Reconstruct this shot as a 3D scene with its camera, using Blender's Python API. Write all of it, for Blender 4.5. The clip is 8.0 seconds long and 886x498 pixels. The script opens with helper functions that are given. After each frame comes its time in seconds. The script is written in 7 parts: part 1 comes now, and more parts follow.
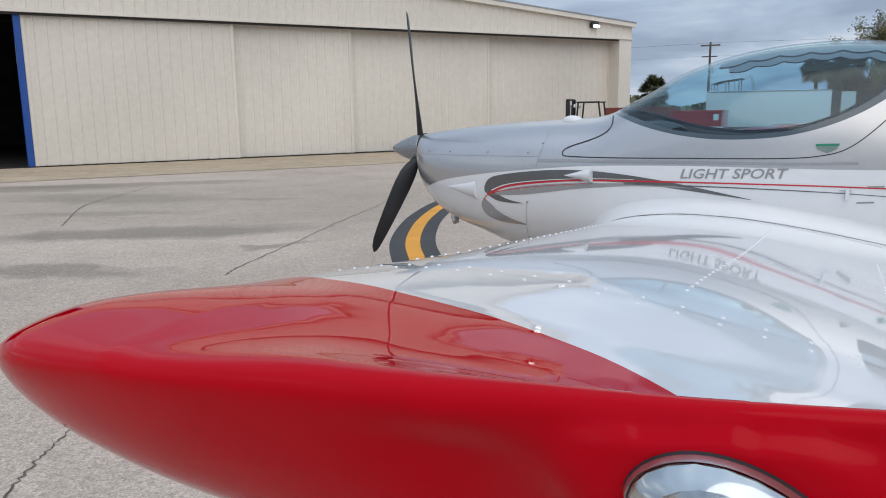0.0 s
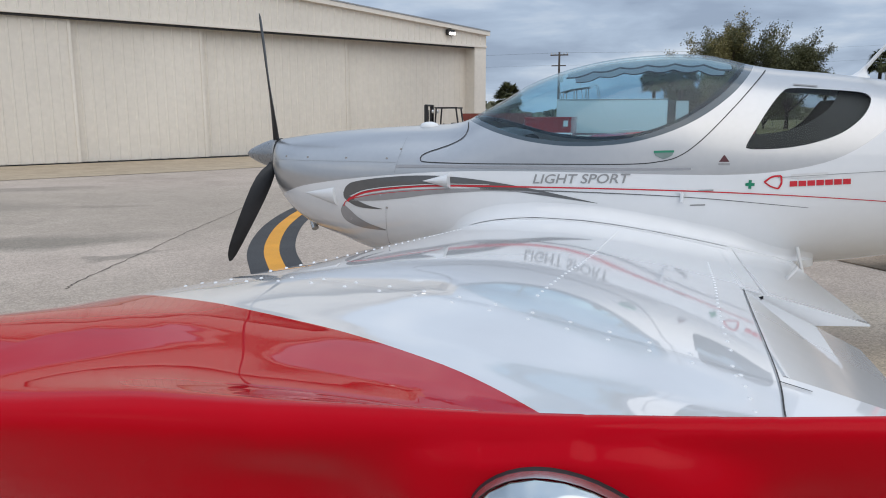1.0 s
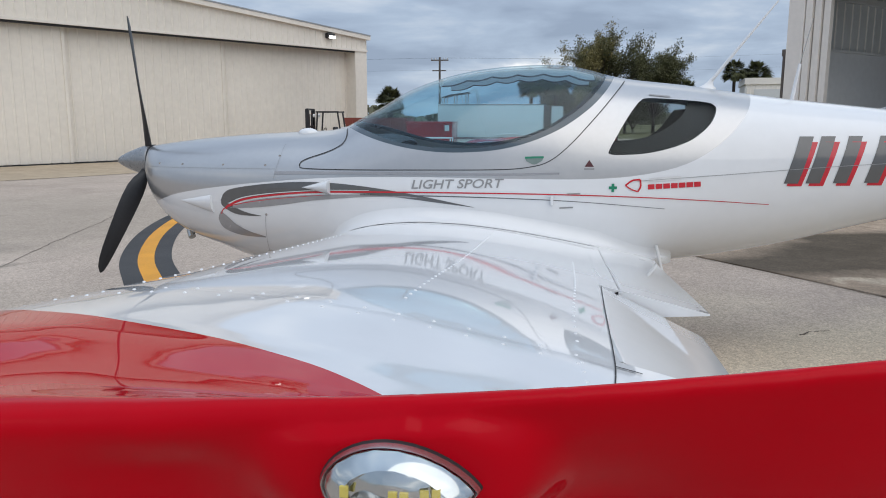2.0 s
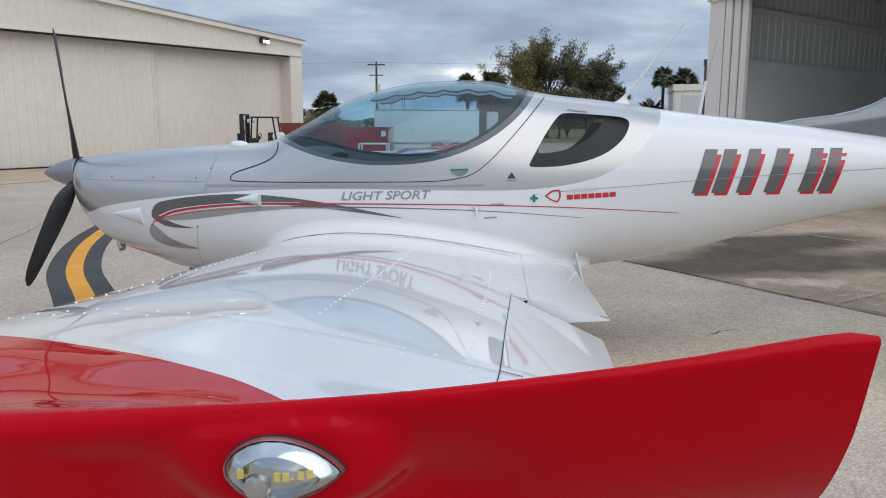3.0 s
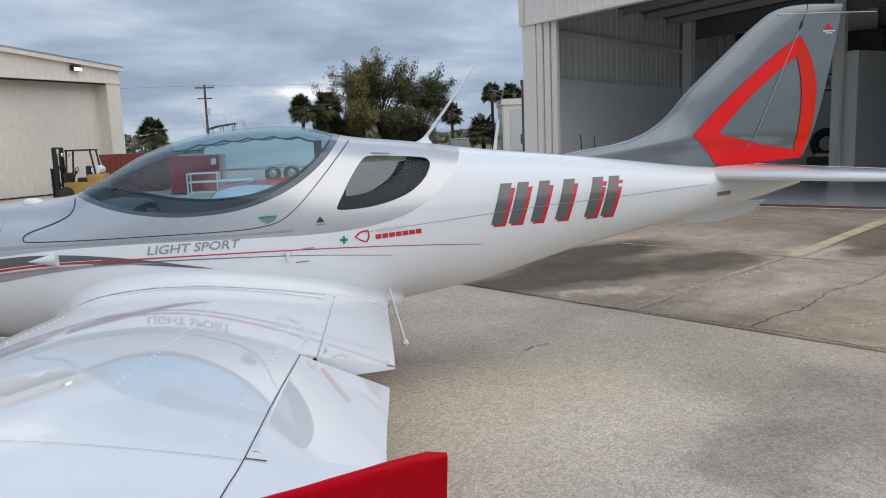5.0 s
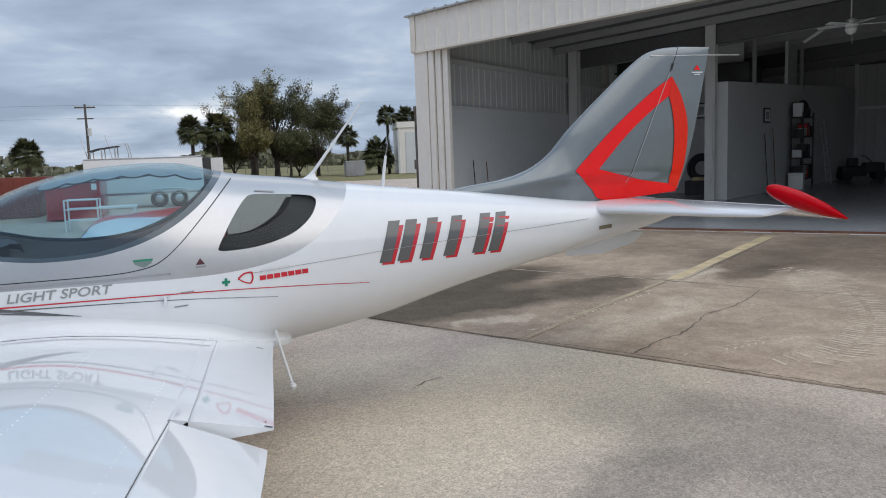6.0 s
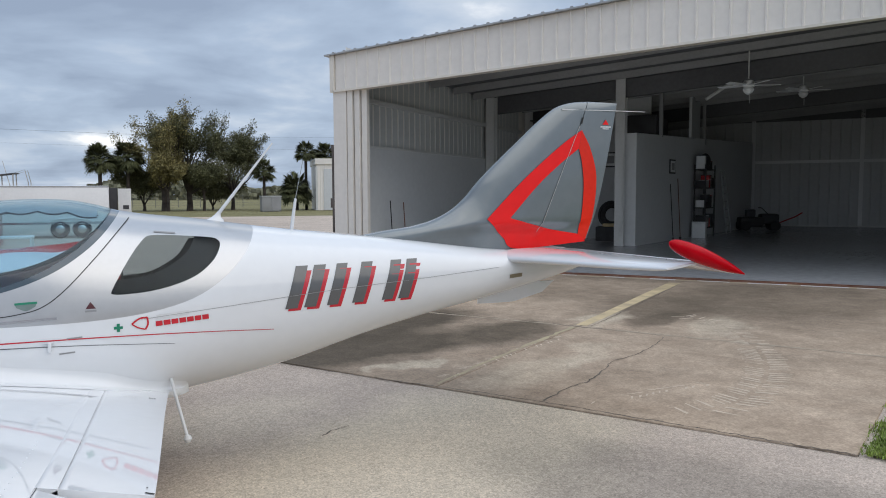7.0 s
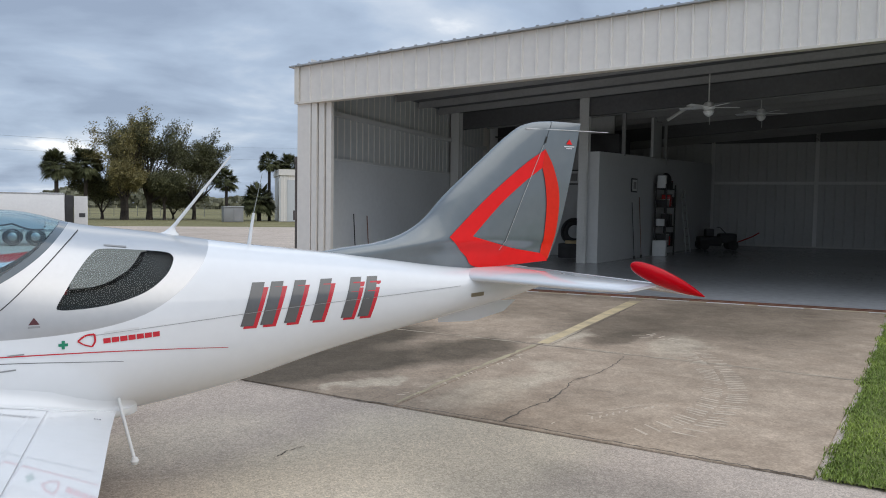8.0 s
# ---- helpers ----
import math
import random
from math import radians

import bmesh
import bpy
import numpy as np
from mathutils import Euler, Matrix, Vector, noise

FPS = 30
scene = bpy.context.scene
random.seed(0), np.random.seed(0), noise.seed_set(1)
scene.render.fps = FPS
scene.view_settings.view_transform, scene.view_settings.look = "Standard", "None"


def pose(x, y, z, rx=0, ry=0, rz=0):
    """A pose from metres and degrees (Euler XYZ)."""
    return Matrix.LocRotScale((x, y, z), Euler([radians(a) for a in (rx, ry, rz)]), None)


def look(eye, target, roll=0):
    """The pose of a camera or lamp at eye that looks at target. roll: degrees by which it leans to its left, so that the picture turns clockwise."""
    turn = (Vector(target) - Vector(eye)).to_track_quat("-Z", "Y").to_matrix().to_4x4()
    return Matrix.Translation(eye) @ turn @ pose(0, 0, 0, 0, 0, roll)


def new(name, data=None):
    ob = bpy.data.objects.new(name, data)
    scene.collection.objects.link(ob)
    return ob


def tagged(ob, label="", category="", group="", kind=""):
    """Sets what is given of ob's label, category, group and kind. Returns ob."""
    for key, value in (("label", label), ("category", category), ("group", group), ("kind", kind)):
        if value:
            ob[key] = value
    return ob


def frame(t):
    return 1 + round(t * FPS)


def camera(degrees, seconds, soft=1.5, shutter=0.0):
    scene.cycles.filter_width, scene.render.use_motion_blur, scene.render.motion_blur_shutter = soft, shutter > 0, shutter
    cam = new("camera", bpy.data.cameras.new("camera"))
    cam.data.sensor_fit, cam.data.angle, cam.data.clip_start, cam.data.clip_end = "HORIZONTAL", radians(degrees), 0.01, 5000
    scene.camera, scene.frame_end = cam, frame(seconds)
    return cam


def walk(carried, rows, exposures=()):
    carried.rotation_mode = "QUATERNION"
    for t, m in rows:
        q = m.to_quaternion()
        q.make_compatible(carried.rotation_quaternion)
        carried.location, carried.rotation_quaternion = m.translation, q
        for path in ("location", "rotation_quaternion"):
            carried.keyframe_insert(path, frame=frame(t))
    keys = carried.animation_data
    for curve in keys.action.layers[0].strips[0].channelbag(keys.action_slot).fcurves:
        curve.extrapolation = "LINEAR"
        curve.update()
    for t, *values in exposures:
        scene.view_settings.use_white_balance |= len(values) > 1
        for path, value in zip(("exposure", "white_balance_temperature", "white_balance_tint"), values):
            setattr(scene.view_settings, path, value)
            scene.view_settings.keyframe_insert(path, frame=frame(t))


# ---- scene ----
cam = camera(61.2, 8.0, soft=1.0)
PATH = [
    (0, (2.569, -4.445, 1.292), (1.696, -2.68, 0.937), -0.7),
    (0.5, (2.566, -4.43, 1.295), (1.865, -2.59, 0.945), -0.2),
    (1, (2.576, -4.431, 1.299), (2.044, -2.535, 0.953), -0.1),
    (1.5, (2.594, -4.45, 1.306), (2.219, -2.516, 0.965), -0.0),
    (2, (2.615, -4.496, 1.315), (2.381, -2.539, 0.979), 0.1),
    (3.5, (2.725, -4.697, 1.402), (2.707, -2.722, 1.081), -0.4),
    (4, (2.769, -4.745, 1.435), (2.829, -2.771, 1.121), -1.4),
    (4.5, (2.82, -4.763, 1.466), (3.014, -2.795, 1.168), -1.8),
    (5.8, (2.935, -4.759, 1.591), (3.48, -2.852, 1.332), -2.3),
    (6, (2.942, -4.729, 1.604), (3.541, -2.836, 1.362), -2.1),
    (6.5, (2.97, -4.714, 1.632), (3.68, -2.854, 1.441), -1.4),
    (7, (3.003, -4.685, 1.649), (3.814, -2.862, 1.505), -0.2),
    (7.5, (3.025, -4.651, 1.662), (3.903, -2.858, 1.544), 0.6),
    (8, (3.043, -4.632, 1.673), (3.942, -2.849, 1.566), 0.9),
]
walk(cam, [(t, look(eye, target, roll)) for t, eye, target, roll in PATH], [(0, -0.03), (2, -0.03), (4.5, -0.08), (6.5, -0.01), (8, 0.05)])

# ---------------------------------------------------------------- light
SUN_EL, SUN_AZ = radians(50), radians(140)
world = bpy.data.worlds.new("world")
scene.world = world
world.use_nodes = True
wn, wl = world.node_tree.nodes, world.node_tree.links
wn.clear()
w_out = wn.new("ShaderNodeOutputWorld")
w_bg = wn.new("ShaderNodeBackground")
w_sky = wn.new("ShaderNodeTexSky")
w_sky.sky_type, w_sky.sun_disc = "NISHITA", False
w_sky.sun_elevation, w_sky.sun_rotation = SUN_EL, SUN_AZ
w_sky.air_density, w_sky.dust_density = 1.0, 2.0
w_tc = wn.new("ShaderNodeTexCoord")
w_sep = wn.new("ShaderNodeSeparateXYZ")
wl.new(w_tc.outputs["Generated"], w_sep.inputs[0])
# cloud deck: the direction is laid on a flat sheet overhead
w_h = wn.new("ShaderNodeMath")
w_h.operation = "MAXIMUM"
w_h.inputs[1].default_value = 0.0
wl.new(w_sep.outputs[2], w_h.inputs[0])
w_add = wn.new("ShaderNodeMath")
w_add.inputs[1].default_value = 0.16
wl.new(w_h.outputs[0], w_add.inputs[0])
w_div = wn.new("ShaderNodeVectorMath")
w_div.operation = "DIVIDE"
wl.new(w_tc.outputs["Generated"], w_div.inputs[0])
wl.new(w_add.outputs[0], w_div.inputs[1])
w_noise = wn.new("ShaderNodeTexNoise")
w_noise.inputs["Scale"].default_value = 1.1
w_noise.inputs["Detail"].default_value = 8.0
w_noise.inputs["Roughness"].default_value = 0.52
w_noise.inputs["Distortion"].default_value = 0.25
wl.new(w_div.outputs[0], w_noise.inputs["Vector"])
w_ramp = wn.new("ShaderNodeValToRGB")
cr = w_ramp.color_ramp
cr.elements[0].position, cr.elements[0].color = 0.37, (0.37, 0.46, 0.615, 1)
cr.elements[1].position, cr.elements[1].color = 0.665, (1.22, 1.24, 1.27, 1)
e = cr.elements.new(0.50)
e.color = (0.51, 0.625, 0.80, 1)
e = cr.elements.new(0.60)
e.color = (0.72, 0.81, 0.94, 1)
wl.new(w_noise.outputs["Fac"], w_ramp.inputs[0])
w_sc = wn.new("ShaderNodeVectorMath")
w_sc.operation = "SCALE"
w_sc.inputs["Scale"].default_value = 0.10
wl.new(w_sky.outputs[0], w_sc.inputs[0])
w_mix = wn.new("ShaderNodeMix")
w_mix.data_type = "RGBA"
w_mix.inputs[0].default_value = 0.90
wl.new(w_sc.outputs[0], w_mix.inputs[6])
wl.new(w_ramp.outputs[0], w_mix.inputs[7])
# an overcast sky grows brighter towards the zenith
w_zen = wn.new("ShaderNodeMapRange")
w_zen.inputs[1].default_value, w_zen.inputs[2].default_value = 0.25, 0.95
w_zen.inputs[3].default_value, w_zen.inputs[4].default_value = 1.0, 1.75
wl.new(w_sep.outputs[2], w_zen.inputs[0])
w_up = wn.new("ShaderNodeVectorMath")
w_up.operation = "SCALE"
wl.new(w_mix.outputs[2], w_up.inputs[0])
wl.new(w_zen.outputs[0], w_up.inputs["Scale"])
wl.new(w_up.outputs[0], w_bg.inputs[0])
w_bg.inputs[1].default_value = 0.89
wl.new(w_bg.outputs[0], w_out.inputs[0])

sun_data = bpy.data.lights.new("sun", "SUN")
sun_data.energy, sun_data.angle, sun_data.color = 1.3, radians(75), (1.0, 0.925, 0.82)
sun = new("sun", sun_data)
sun.matrix_world = look((11, -13, 20), (0, 0, 0))


# ---------------------------------------------------------------- materials
def mat(name, color, rough=0.5, metal=0.0, vary=0.08, scale=6.0, bump=0.0, bump_scale=60.0, coat=0.0, color2=None, island=False, spec=0.5, rough_vary=0.06):
    """A procedural paint, metal or stone: two scales of variation in colour and roughness, fine relief."""
    m = bpy.data.materials.new(name)
    m.use_nodes = True
    n, l = m.node_tree.nodes, m.node_tree.links
    b = n["Principled BSDF"]
    b.inputs["Metallic"].default_value = metal
    b.inputs["Coat Weight"].default_value = coat
    b.inputs["Coat Roughness"].default_value = 0.03
    b.inputs["Specular IOR Level"].default_value = spec
    tc = n.new("ShaderNodeTexCoord")
    big, fine = n.new("ShaderNodeTexNoise"), n.new("ShaderNodeTexNoise")
    big.inputs["Scale"].default_value, big.inputs["Detail"].default_value = scale / 6, 5
    fine.inputs["Scale"].default_value, fine.inputs["Detail"].default_value = scale * 5, 4
    for q in (big, fine):
        l.new(tc.outputs["Object"], q.inputs["Vector"])
    mixn = n.new("ShaderNodeMath")
    mixn.operation = "MULTIPLY_ADD"
    l.new(big.outputs["Fac"], mixn.inputs[0])
    mixn.inputs[1].default_value = 0.65
    half = n.new("ShaderNodeMath")
    half.operation = "MULTIPLY"
    half.inputs[1].default_value = 0.35
    l.new(fine.outputs["Fac"], half.inputs[0])
    l.new(half.outputs[0], mixn.inputs[2])
    ramp = n.new("ShaderNodeValToRGB")
    c2 = color2 or [max(0, c * (1 - 2.4 * vary)) for c in color]
    ramp.color_ramp.elements[0].position, ramp.color_ramp.elements[1].position = 0.32, 0.66
    ramp.color_ramp.elements[0].color = (*c2, 1)
    ramp.color_ramp.elements[1].color = (*[min(1, c * (1 + 0.6 * vary)) for c in color], 1)
    l.new(mixn.outputs[0], ramp.inputs[0])
    src = ramp.outputs[0]
    if island:
        geo = n.new("ShaderNodeObjectInfo")
        br = n.new("ShaderNodeMapRange")
        br.inputs[3].default_value, br.inputs[4].default_value = 0.82, 1.1
        l.new(geo.outputs["Random"], br.inputs[0])
        vm = n.new("ShaderNodeVectorMath")
        vm.operation = "SCALE"
        l.new(src, vm.inputs[0])
        l.new(br.outputs[0], vm.inputs["Scale"])
        src = vm.outputs[0]
    l.new(src, b.inputs["Base Color"])
    rr = n.new("ShaderNodeMapRange")
    rr.inputs[3].default_value, rr.inputs[4].default_value = max(0.0, rough - rough_vary), min(1, rough + rough_vary)
    l.new(fine.outputs["Fac"], rr.inputs[0])
    l.new(rr.outputs[0], b.inputs["Roughness"])
    if bump:
        bn, bp = n.new("ShaderNodeTexNoise"), n.new("ShaderNodeBump")
        bn.inputs["Scale"].default_value, bn.inputs["Detail"].default_value = bump_scale, 5
        l.new(tc.outputs["Object"], bn.inputs["Vector"])
        bp.inputs["Strength"].default_value, bp.inputs["Distance"].default_value = bump, 0.01
        l.new(bn.outputs["Fac"], bp.inputs["Height"])
        l.new(bp.outputs[0], b.inputs["Normal"])
    return m


def glass_mat(name, tint, rough=0.0, edge=0.5, base=0.035):
    m = bpy.data.materials.new(name)
    m.use_nodes = True
    n, l = m.node_tree.nodes, m.node_tree.links
    n.clear()
    out, mix, tr, gl, lw, pw, ma = (n.new("ShaderNode" + k) for k in ("OutputMaterial", "MixShader", "BsdfTransparent", "BsdfGlossy", "LayerWeight", "Math", "Math"))
    tr.inputs[0].default_value = (*tint, 1)
    gl.inputs["Roughness"].default_value = rough
    pw.operation, ma.operation = "POWER", "MULTIPLY_ADD"
    pw.inputs[1].default_value, ma.inputs[1].default_value, ma.inputs[2].default_value = 5.0, edge, base
    l.new(lw.outputs["Facing"], pw.inputs[0])
    l.new(pw.outputs[0], ma.inputs[0])
    l.new(ma.outputs[0], mix.inputs[0])
    l.new(tr.outputs[0], mix.inputs[1])
    l.new(gl.outputs[0], mix.inputs[2])
    l.new(mix.outputs[0], out.inputs[0])
    return m


WHITE = mat("white_paint", (0.715, 0.725, 0.735), 0.035, vary=0.02, coat=0.3, scale=3, rough_vary=0.01)
SILVER = mat("silver_paint", (0.49, 0.49, 0.492), 0.31, metal=0.78, vary=0.03, coat=0.5, scale=6)
RED = mat("red_paint", (0.46, 0.0004, 0.008), 0.02, vary=0.05, coat=0.0, scale=3, rough_vary=0.01, spec=0.10)
REDTAIL = mat("red_orange_paint", (0.84, 0.018, 0.018), 0.2, vary=0.05, coat=0.0, scale=3, spec=0.2)
DGREY = mat("dark_grey_paint", (0.12, 0.12, 0.12), 0.2, metal=0.2, vary=0.06, coat=0.5)
MGREY = mat("mid_grey_paint", (0.33, 0.33, 0.34), 0.25, metal=0.25, vary=0.05, coat=0.5)
FINGREY = mat("grey_metallic_paint", (0.172, 0.196, 0.21), 0.22, metal=0.35, vary=0.06, coat=0.5, scale=3)
STRIPE = mat("red_stripe", (0.55, 0.015, 0.03), 0.2, vary=0.05, coat=0.4)
GREEN = mat("green_decal", (0.01, 0.22, 0.12), 0.3, vary=0.05)
BLACK = mat("black_composite", (0.018, 0.018, 0.02), 0.38, vary=0.2, scale=12, bump=0.05, bump_scale=200)
RUBBER = mat("tyre_rubber", (0.03, 0.03, 0.03), 0.8, vary=0.2, scale=20, bump=0.2)
SEAM = mat("seam_gap", (0.02, 0.02, 0.02), 0.7, vary=0.2)
SPINNER = mat("spinner_grey", (0.26, 0.27, 0.28), 0.28, metal=0.5, vary=0.04, coat=0.4)
TAPE = mat("letter_grey", (0.28, 0.28, 0.28), 0.4, vary=0.05)
TAPEL = mat("pale_joint_filler", (0.42, 0.42, 0.41), 0.5, vary=0.1)
STEEL = mat("steel", (0.55, 0.55, 0.54), 0.25, metal=0.9, vary=0.1, scale=20)
CHROME = mat("chrome", (0.62, 0.63, 0.63), 0.10, metal=1.0, vary=0.02)
LEDY = mat("led_yellow", (0.75, 0.6, 0.12), 0.35, vary=0.1)
INTERIOR = mat("cockpit_trim", (0.05, 0.05, 0.055), 0.7, vary=0.2, scale=20, bump=0.2)
SEATRED = mat("seat_leather", (0.30, 0.015, 0.02), 0.5, vary=0.15, scale=12, bump=0.15)
CANOPY = glass_mat("tinted_canopy", (0.785, 0.895, 0.935))
CLEAR = glass_mat("clear_lens", (0.93, 0.95, 0.95))
SMOKE = glass_mat("smoked_window", (0.80, 0.84, 0.85), 0.03, 0.2, 0.01)
SEAL = mat("blue_grey_glazing_edge", (0.055, 0.08, 0.10), 0.12, vary=0.05, coat=0.6)
CLAD = mat("cream_steel_cladding", (0.74, 0.69, 0.61), 0.5, vary=0.06, scale=1.2, bump=0.03)
CLADW = mat("white_steel_cladding", (0.80, 0.755, 0.70), 0.45, vary=0.05, scale=1.5, bump=0.03)
TRIM = mat("cream_trim", (0.76, 0.71, 0.63), 0.45, vary=0.05, scale=2)
ROOF = mat("galvanised_roof", (0.42, 0.43, 0.44), 0.4, metal=0.6, vary=0.12, scale=2)
BLUE = mat("blue_paint", (0.015, 0.08, 0.36), 0.4, vary=0.12, scale=3)
INWALL = mat("white_wallboard", (0.60, 0.61, 0.615), 0.6, vary=0.05, scale=1.5)
INCLAD = mat("grey_white_inner_sheet", (0.55, 0.56, 0.56), 0.5, vary=0.06, scale=1.5)
# low tone carries the ceiling's shade; the rafters wear it too
INSUL = mat("insulation_and_shade", (0.12, 0.12, 0.125), 0.7, vary=0.15, scale=2, bump=0.1, bump_scale=8)
BEAM = mat("white_steel_beam", (0.60, 0.60, 0.59), 0.5, vary=0.06, scale=3)
EPOXY = mat("grey_epoxy_floor", (0.42, 0.43, 0.45), 0.24, vary=0.08, scale=1.2, coat=0.2)
# white beam steel with the roof's shade put into its colour
SHADEB = mat("shaded_white_steel", (0.30, 0.30, 0.30), 0.6, vary=0.1, scale=3)
# near-black for dark parts; also colours in the shade of deep interiors
DARK = mat("dark_parts_and_shade", (0.03, 0.03, 0.032), 0.6, vary=0.3, scale=8)
TRUNK = mat("bark", (0.07, 0.055, 0.045), 0.9, vary=0.35, scale=10, bump=0.6, bump_scale=14)
POLEW = mat("weathered_pole", (0.13, 0.11, 0.10), 0.85, vary=0.25, scale=6, bump=0.2)
ORANGE = mat("lift_yellow", (0.45, 0.26, 0.06), 0.5, vary=0.2, scale=6)
SKIPRED = mat("skip_red", (0.20, 0.036, 0.026), 0.6, vary=0.3, scale=5, color2=(0.12, 0.04, 0.025))
RUST = mat("rust_red_steel", (0.22, 0.085, 0.05), 0.65, vary=0.3, scale=5)
TRUCKRED = mat("truck_red", (0.42, 0.02, 0.02), 0.25, vary=0.1, coat=0.4)
TRAILW = mat("trailer_white", (0.76, 0.77, 0.77), 0.35, vary=0.05, scale=2)
YELLOWP = mat("faded_yellow_paint", (0.62, 0.49, 0.28), 0.85, vary=0.2, scale=22, bump=0.2, bump_scale=120, color2=(0.36, 0.285, 0.19))
YELLOWT = mat("taxi_yellow", (0.74, 0.33, 0.025), 0.7, vary=0.12, scale=9, bump=0.25, bump_scale=120)
BLACKT = mat("taxi_black", (0.045, 0.045, 0.047), 0.75, vary=0.25, scale=9, bump=0.3, bump_scale=120)
LAMPM = bpy.data.materials.new("lamp_glow")
LAMPM.use_nodes = True
LAMPM.node_tree.nodes["Principled BSDF"].inputs["Emission Color"].default_value = (1, 0.97, 0.9, 1)
LAMPM.node_tree.nodes["Principled BSDF"].inputs["Emission Strength"].default_value = 3.0


def leafy(name, a, b):
    m = mat(name, a, 0.6, vary=0.3, scale=6, color2=b, spec=0.25)
    n, l = m.node_tree.nodes, m.node_tree.links
    g, mr, vm = n.new("ShaderNodeNewGeometry"), n.new("ShaderNodeMapRange"), n.new("ShaderNodeVectorMath")
    mr.inputs[3].default_value, mr.inputs[4].default_value = 0.55, 1.45
    vm.operation = "SCALE"
    l.new(g.outputs["Random Per Island"], mr.inputs[0])
    bs = n["Principled BSDF"]
    src = bs.inputs["Base Color"].links[0].from_socket
    l.new(src, vm.inputs[0])
    l.new(mr.outputs[0], vm.inputs["Scale"])
    l.new(vm.outputs[0], bs.inputs["Base Color"])
    return m


LEAF = leafy("oak_leaf", (0.12, 0.12, 0.058), (0.058, 0.062, 0.031))
LEAFY = leafy("yellowing_leaf", (0.225, 0.188, 0.075), (0.105, 0.10, 0.045))
PALM = leafy("palm_leaf", (0.12, 0.125, 0.058), (0.05, 0.058, 0.027))
# muted, paler leaf colour that carries the haze of distance
WOODS = leafy("hazed_wood_leaf", (0.17, 0.165, 0.11), (0.10, 0.105, 0.07))
GRASSM = leafy("grass_blade", (0.27, 0.33, 0.07), (0.13, 0.19, 0.04))


def ground_mat(name, base, dark, light, grit, grit_scale, stain_scale, rough=0.85, stains=0.6, spots=(), mottle=0.12):
    """Paving: broad stains, mid blotches, fine aggregate and relief."""
    m = bpy.data.materials.new(name)
    m.use_nodes = True
    n, l = m.node_tree.nodes, m.node_tree.links
    b = n["Principled BSDF"]
    tc = n.new("ShaderNodeTexCoord")
    s1, s2, s3 = (n.new("ShaderNodeTexNoise") for _ in range(3))
    for q, sc, de, di in ((s1, stain_scale, 6, 0.6), (s2, stain_scale * 6, 6, 0.3), (s3, grit_scale, 3, 0)):
        q.inputs["Scale"].default_value, q.inputs["Detail"].default_value, q.inputs["Distortion"].default_value = sc, de, di
        l.new(tc.outputs["Object"], q.inputs["Vector"])
    vo = n.new("ShaderNodeTexVoronoi")
    vo.inputs["Scale"].default_value = grit_scale * 0.6
    l.new(tc.outputs["Object"], vo.inputs["Vector"])
    r1 = n.new("ShaderNodeValToRGB")
    r1.color_ramp.elements[0].position, r1.color_ramp.elements[0].color = 0.34, (*dark, 1)
    r1.color_ramp.elements[1].position, r1.color_ramp.elements[1].color = 0.62, (*base, 1)
    l.new(s1.outputs["Fac"], r1.inputs[0])
    r2 = n.new("ShaderNodeValToRGB")
    r2.color_ramp.elements[0].position, r2.color_ramp.elements[0].color = 0.35, (*[c * 0.8 for c in base], 1)
    r2.color_ramp.elements[1].position, r2.color_ramp.elements[1].color = 0.7, (*light, 1)
    l.new(s2.outputs["Fac"], r2.inputs[0])
    mx = n.new("ShaderNodeMix")
    mx.data_type = "RGBA"
    mx.inputs[0].default_value = 1 - stains
    l.new(r1.outputs[0], mx.inputs[6])
    l.new(r2.outputs[0], mx.inputs[7])
    ground = mx.outputs[2]
    sx = n.new("ShaderNodeVectorMath")
    sx.operation = "MULTIPLY_ADD"
    sx.inputs[1].default_value = (0.9, 0.9, 0)
    wob = n.new("ShaderNodeTexNoise")
    wob.inputs["Scale"].default_value, wob.inputs["Detail"].default_value = 1.6, 7
    l.new(tc.outputs["Object"], wob.inputs["Vector"])
    l.new(wob.outputs["Color"], sx.inputs[0])
    l.new(tc.outputs["Object"], sx.inputs[2])
    for x, y, ra, rb, turn, amount, tone in spots:
        mp = n.new("ShaderNodeMapping")
        mp.vector_type = "TEXTURE"
        mp.inputs["Location"].default_value = (x + 0.45, y + 0.45, 0)
        mp.inputs["Rotation"].default_value = (0, 0, radians(turn))
        mp.inputs["Scale"].default_value = (ra, rb, 100)
        l.new(sx.outputs[0], mp.inputs["Vector"])
        ln = n.new("ShaderNodeVectorMath")
        ln.operation = "LENGTH"
        l.new(mp.outputs[0], ln.inputs[0])
        mr = n.new("ShaderNodeMapRange")
        mr.inputs[1].default_value, mr.inputs[2].default_value = 1.2, 0.65
        mr.inputs[3].default_value, mr.inputs[4].default_value = 0, amount
        l.new(ln.outputs["Value"], mr.inputs[0])
        m2 = n.new("ShaderNodeMix")
        m2.data_type = "RGBA"
        l.new(mr.outputs[0], m2.inputs[0])
        l.new(ground, m2.inputs[6])
        m2.inputs[7].default_value = (*tone, 1)
        ground = m2.outputs[2]
    gr = n.new("ShaderNodeMapRange")
    gr.inputs[1].default_value, gr.inputs[2].default_value = 0.3, 0.7
    gr.inputs[3].default_value, gr.inputs[4].default_value = 1 - grit, 1 + grit
    l.new(s3.outputs["Fac"], gr.inputs[0])
    vc = n.new("ShaderNodeMapRange")
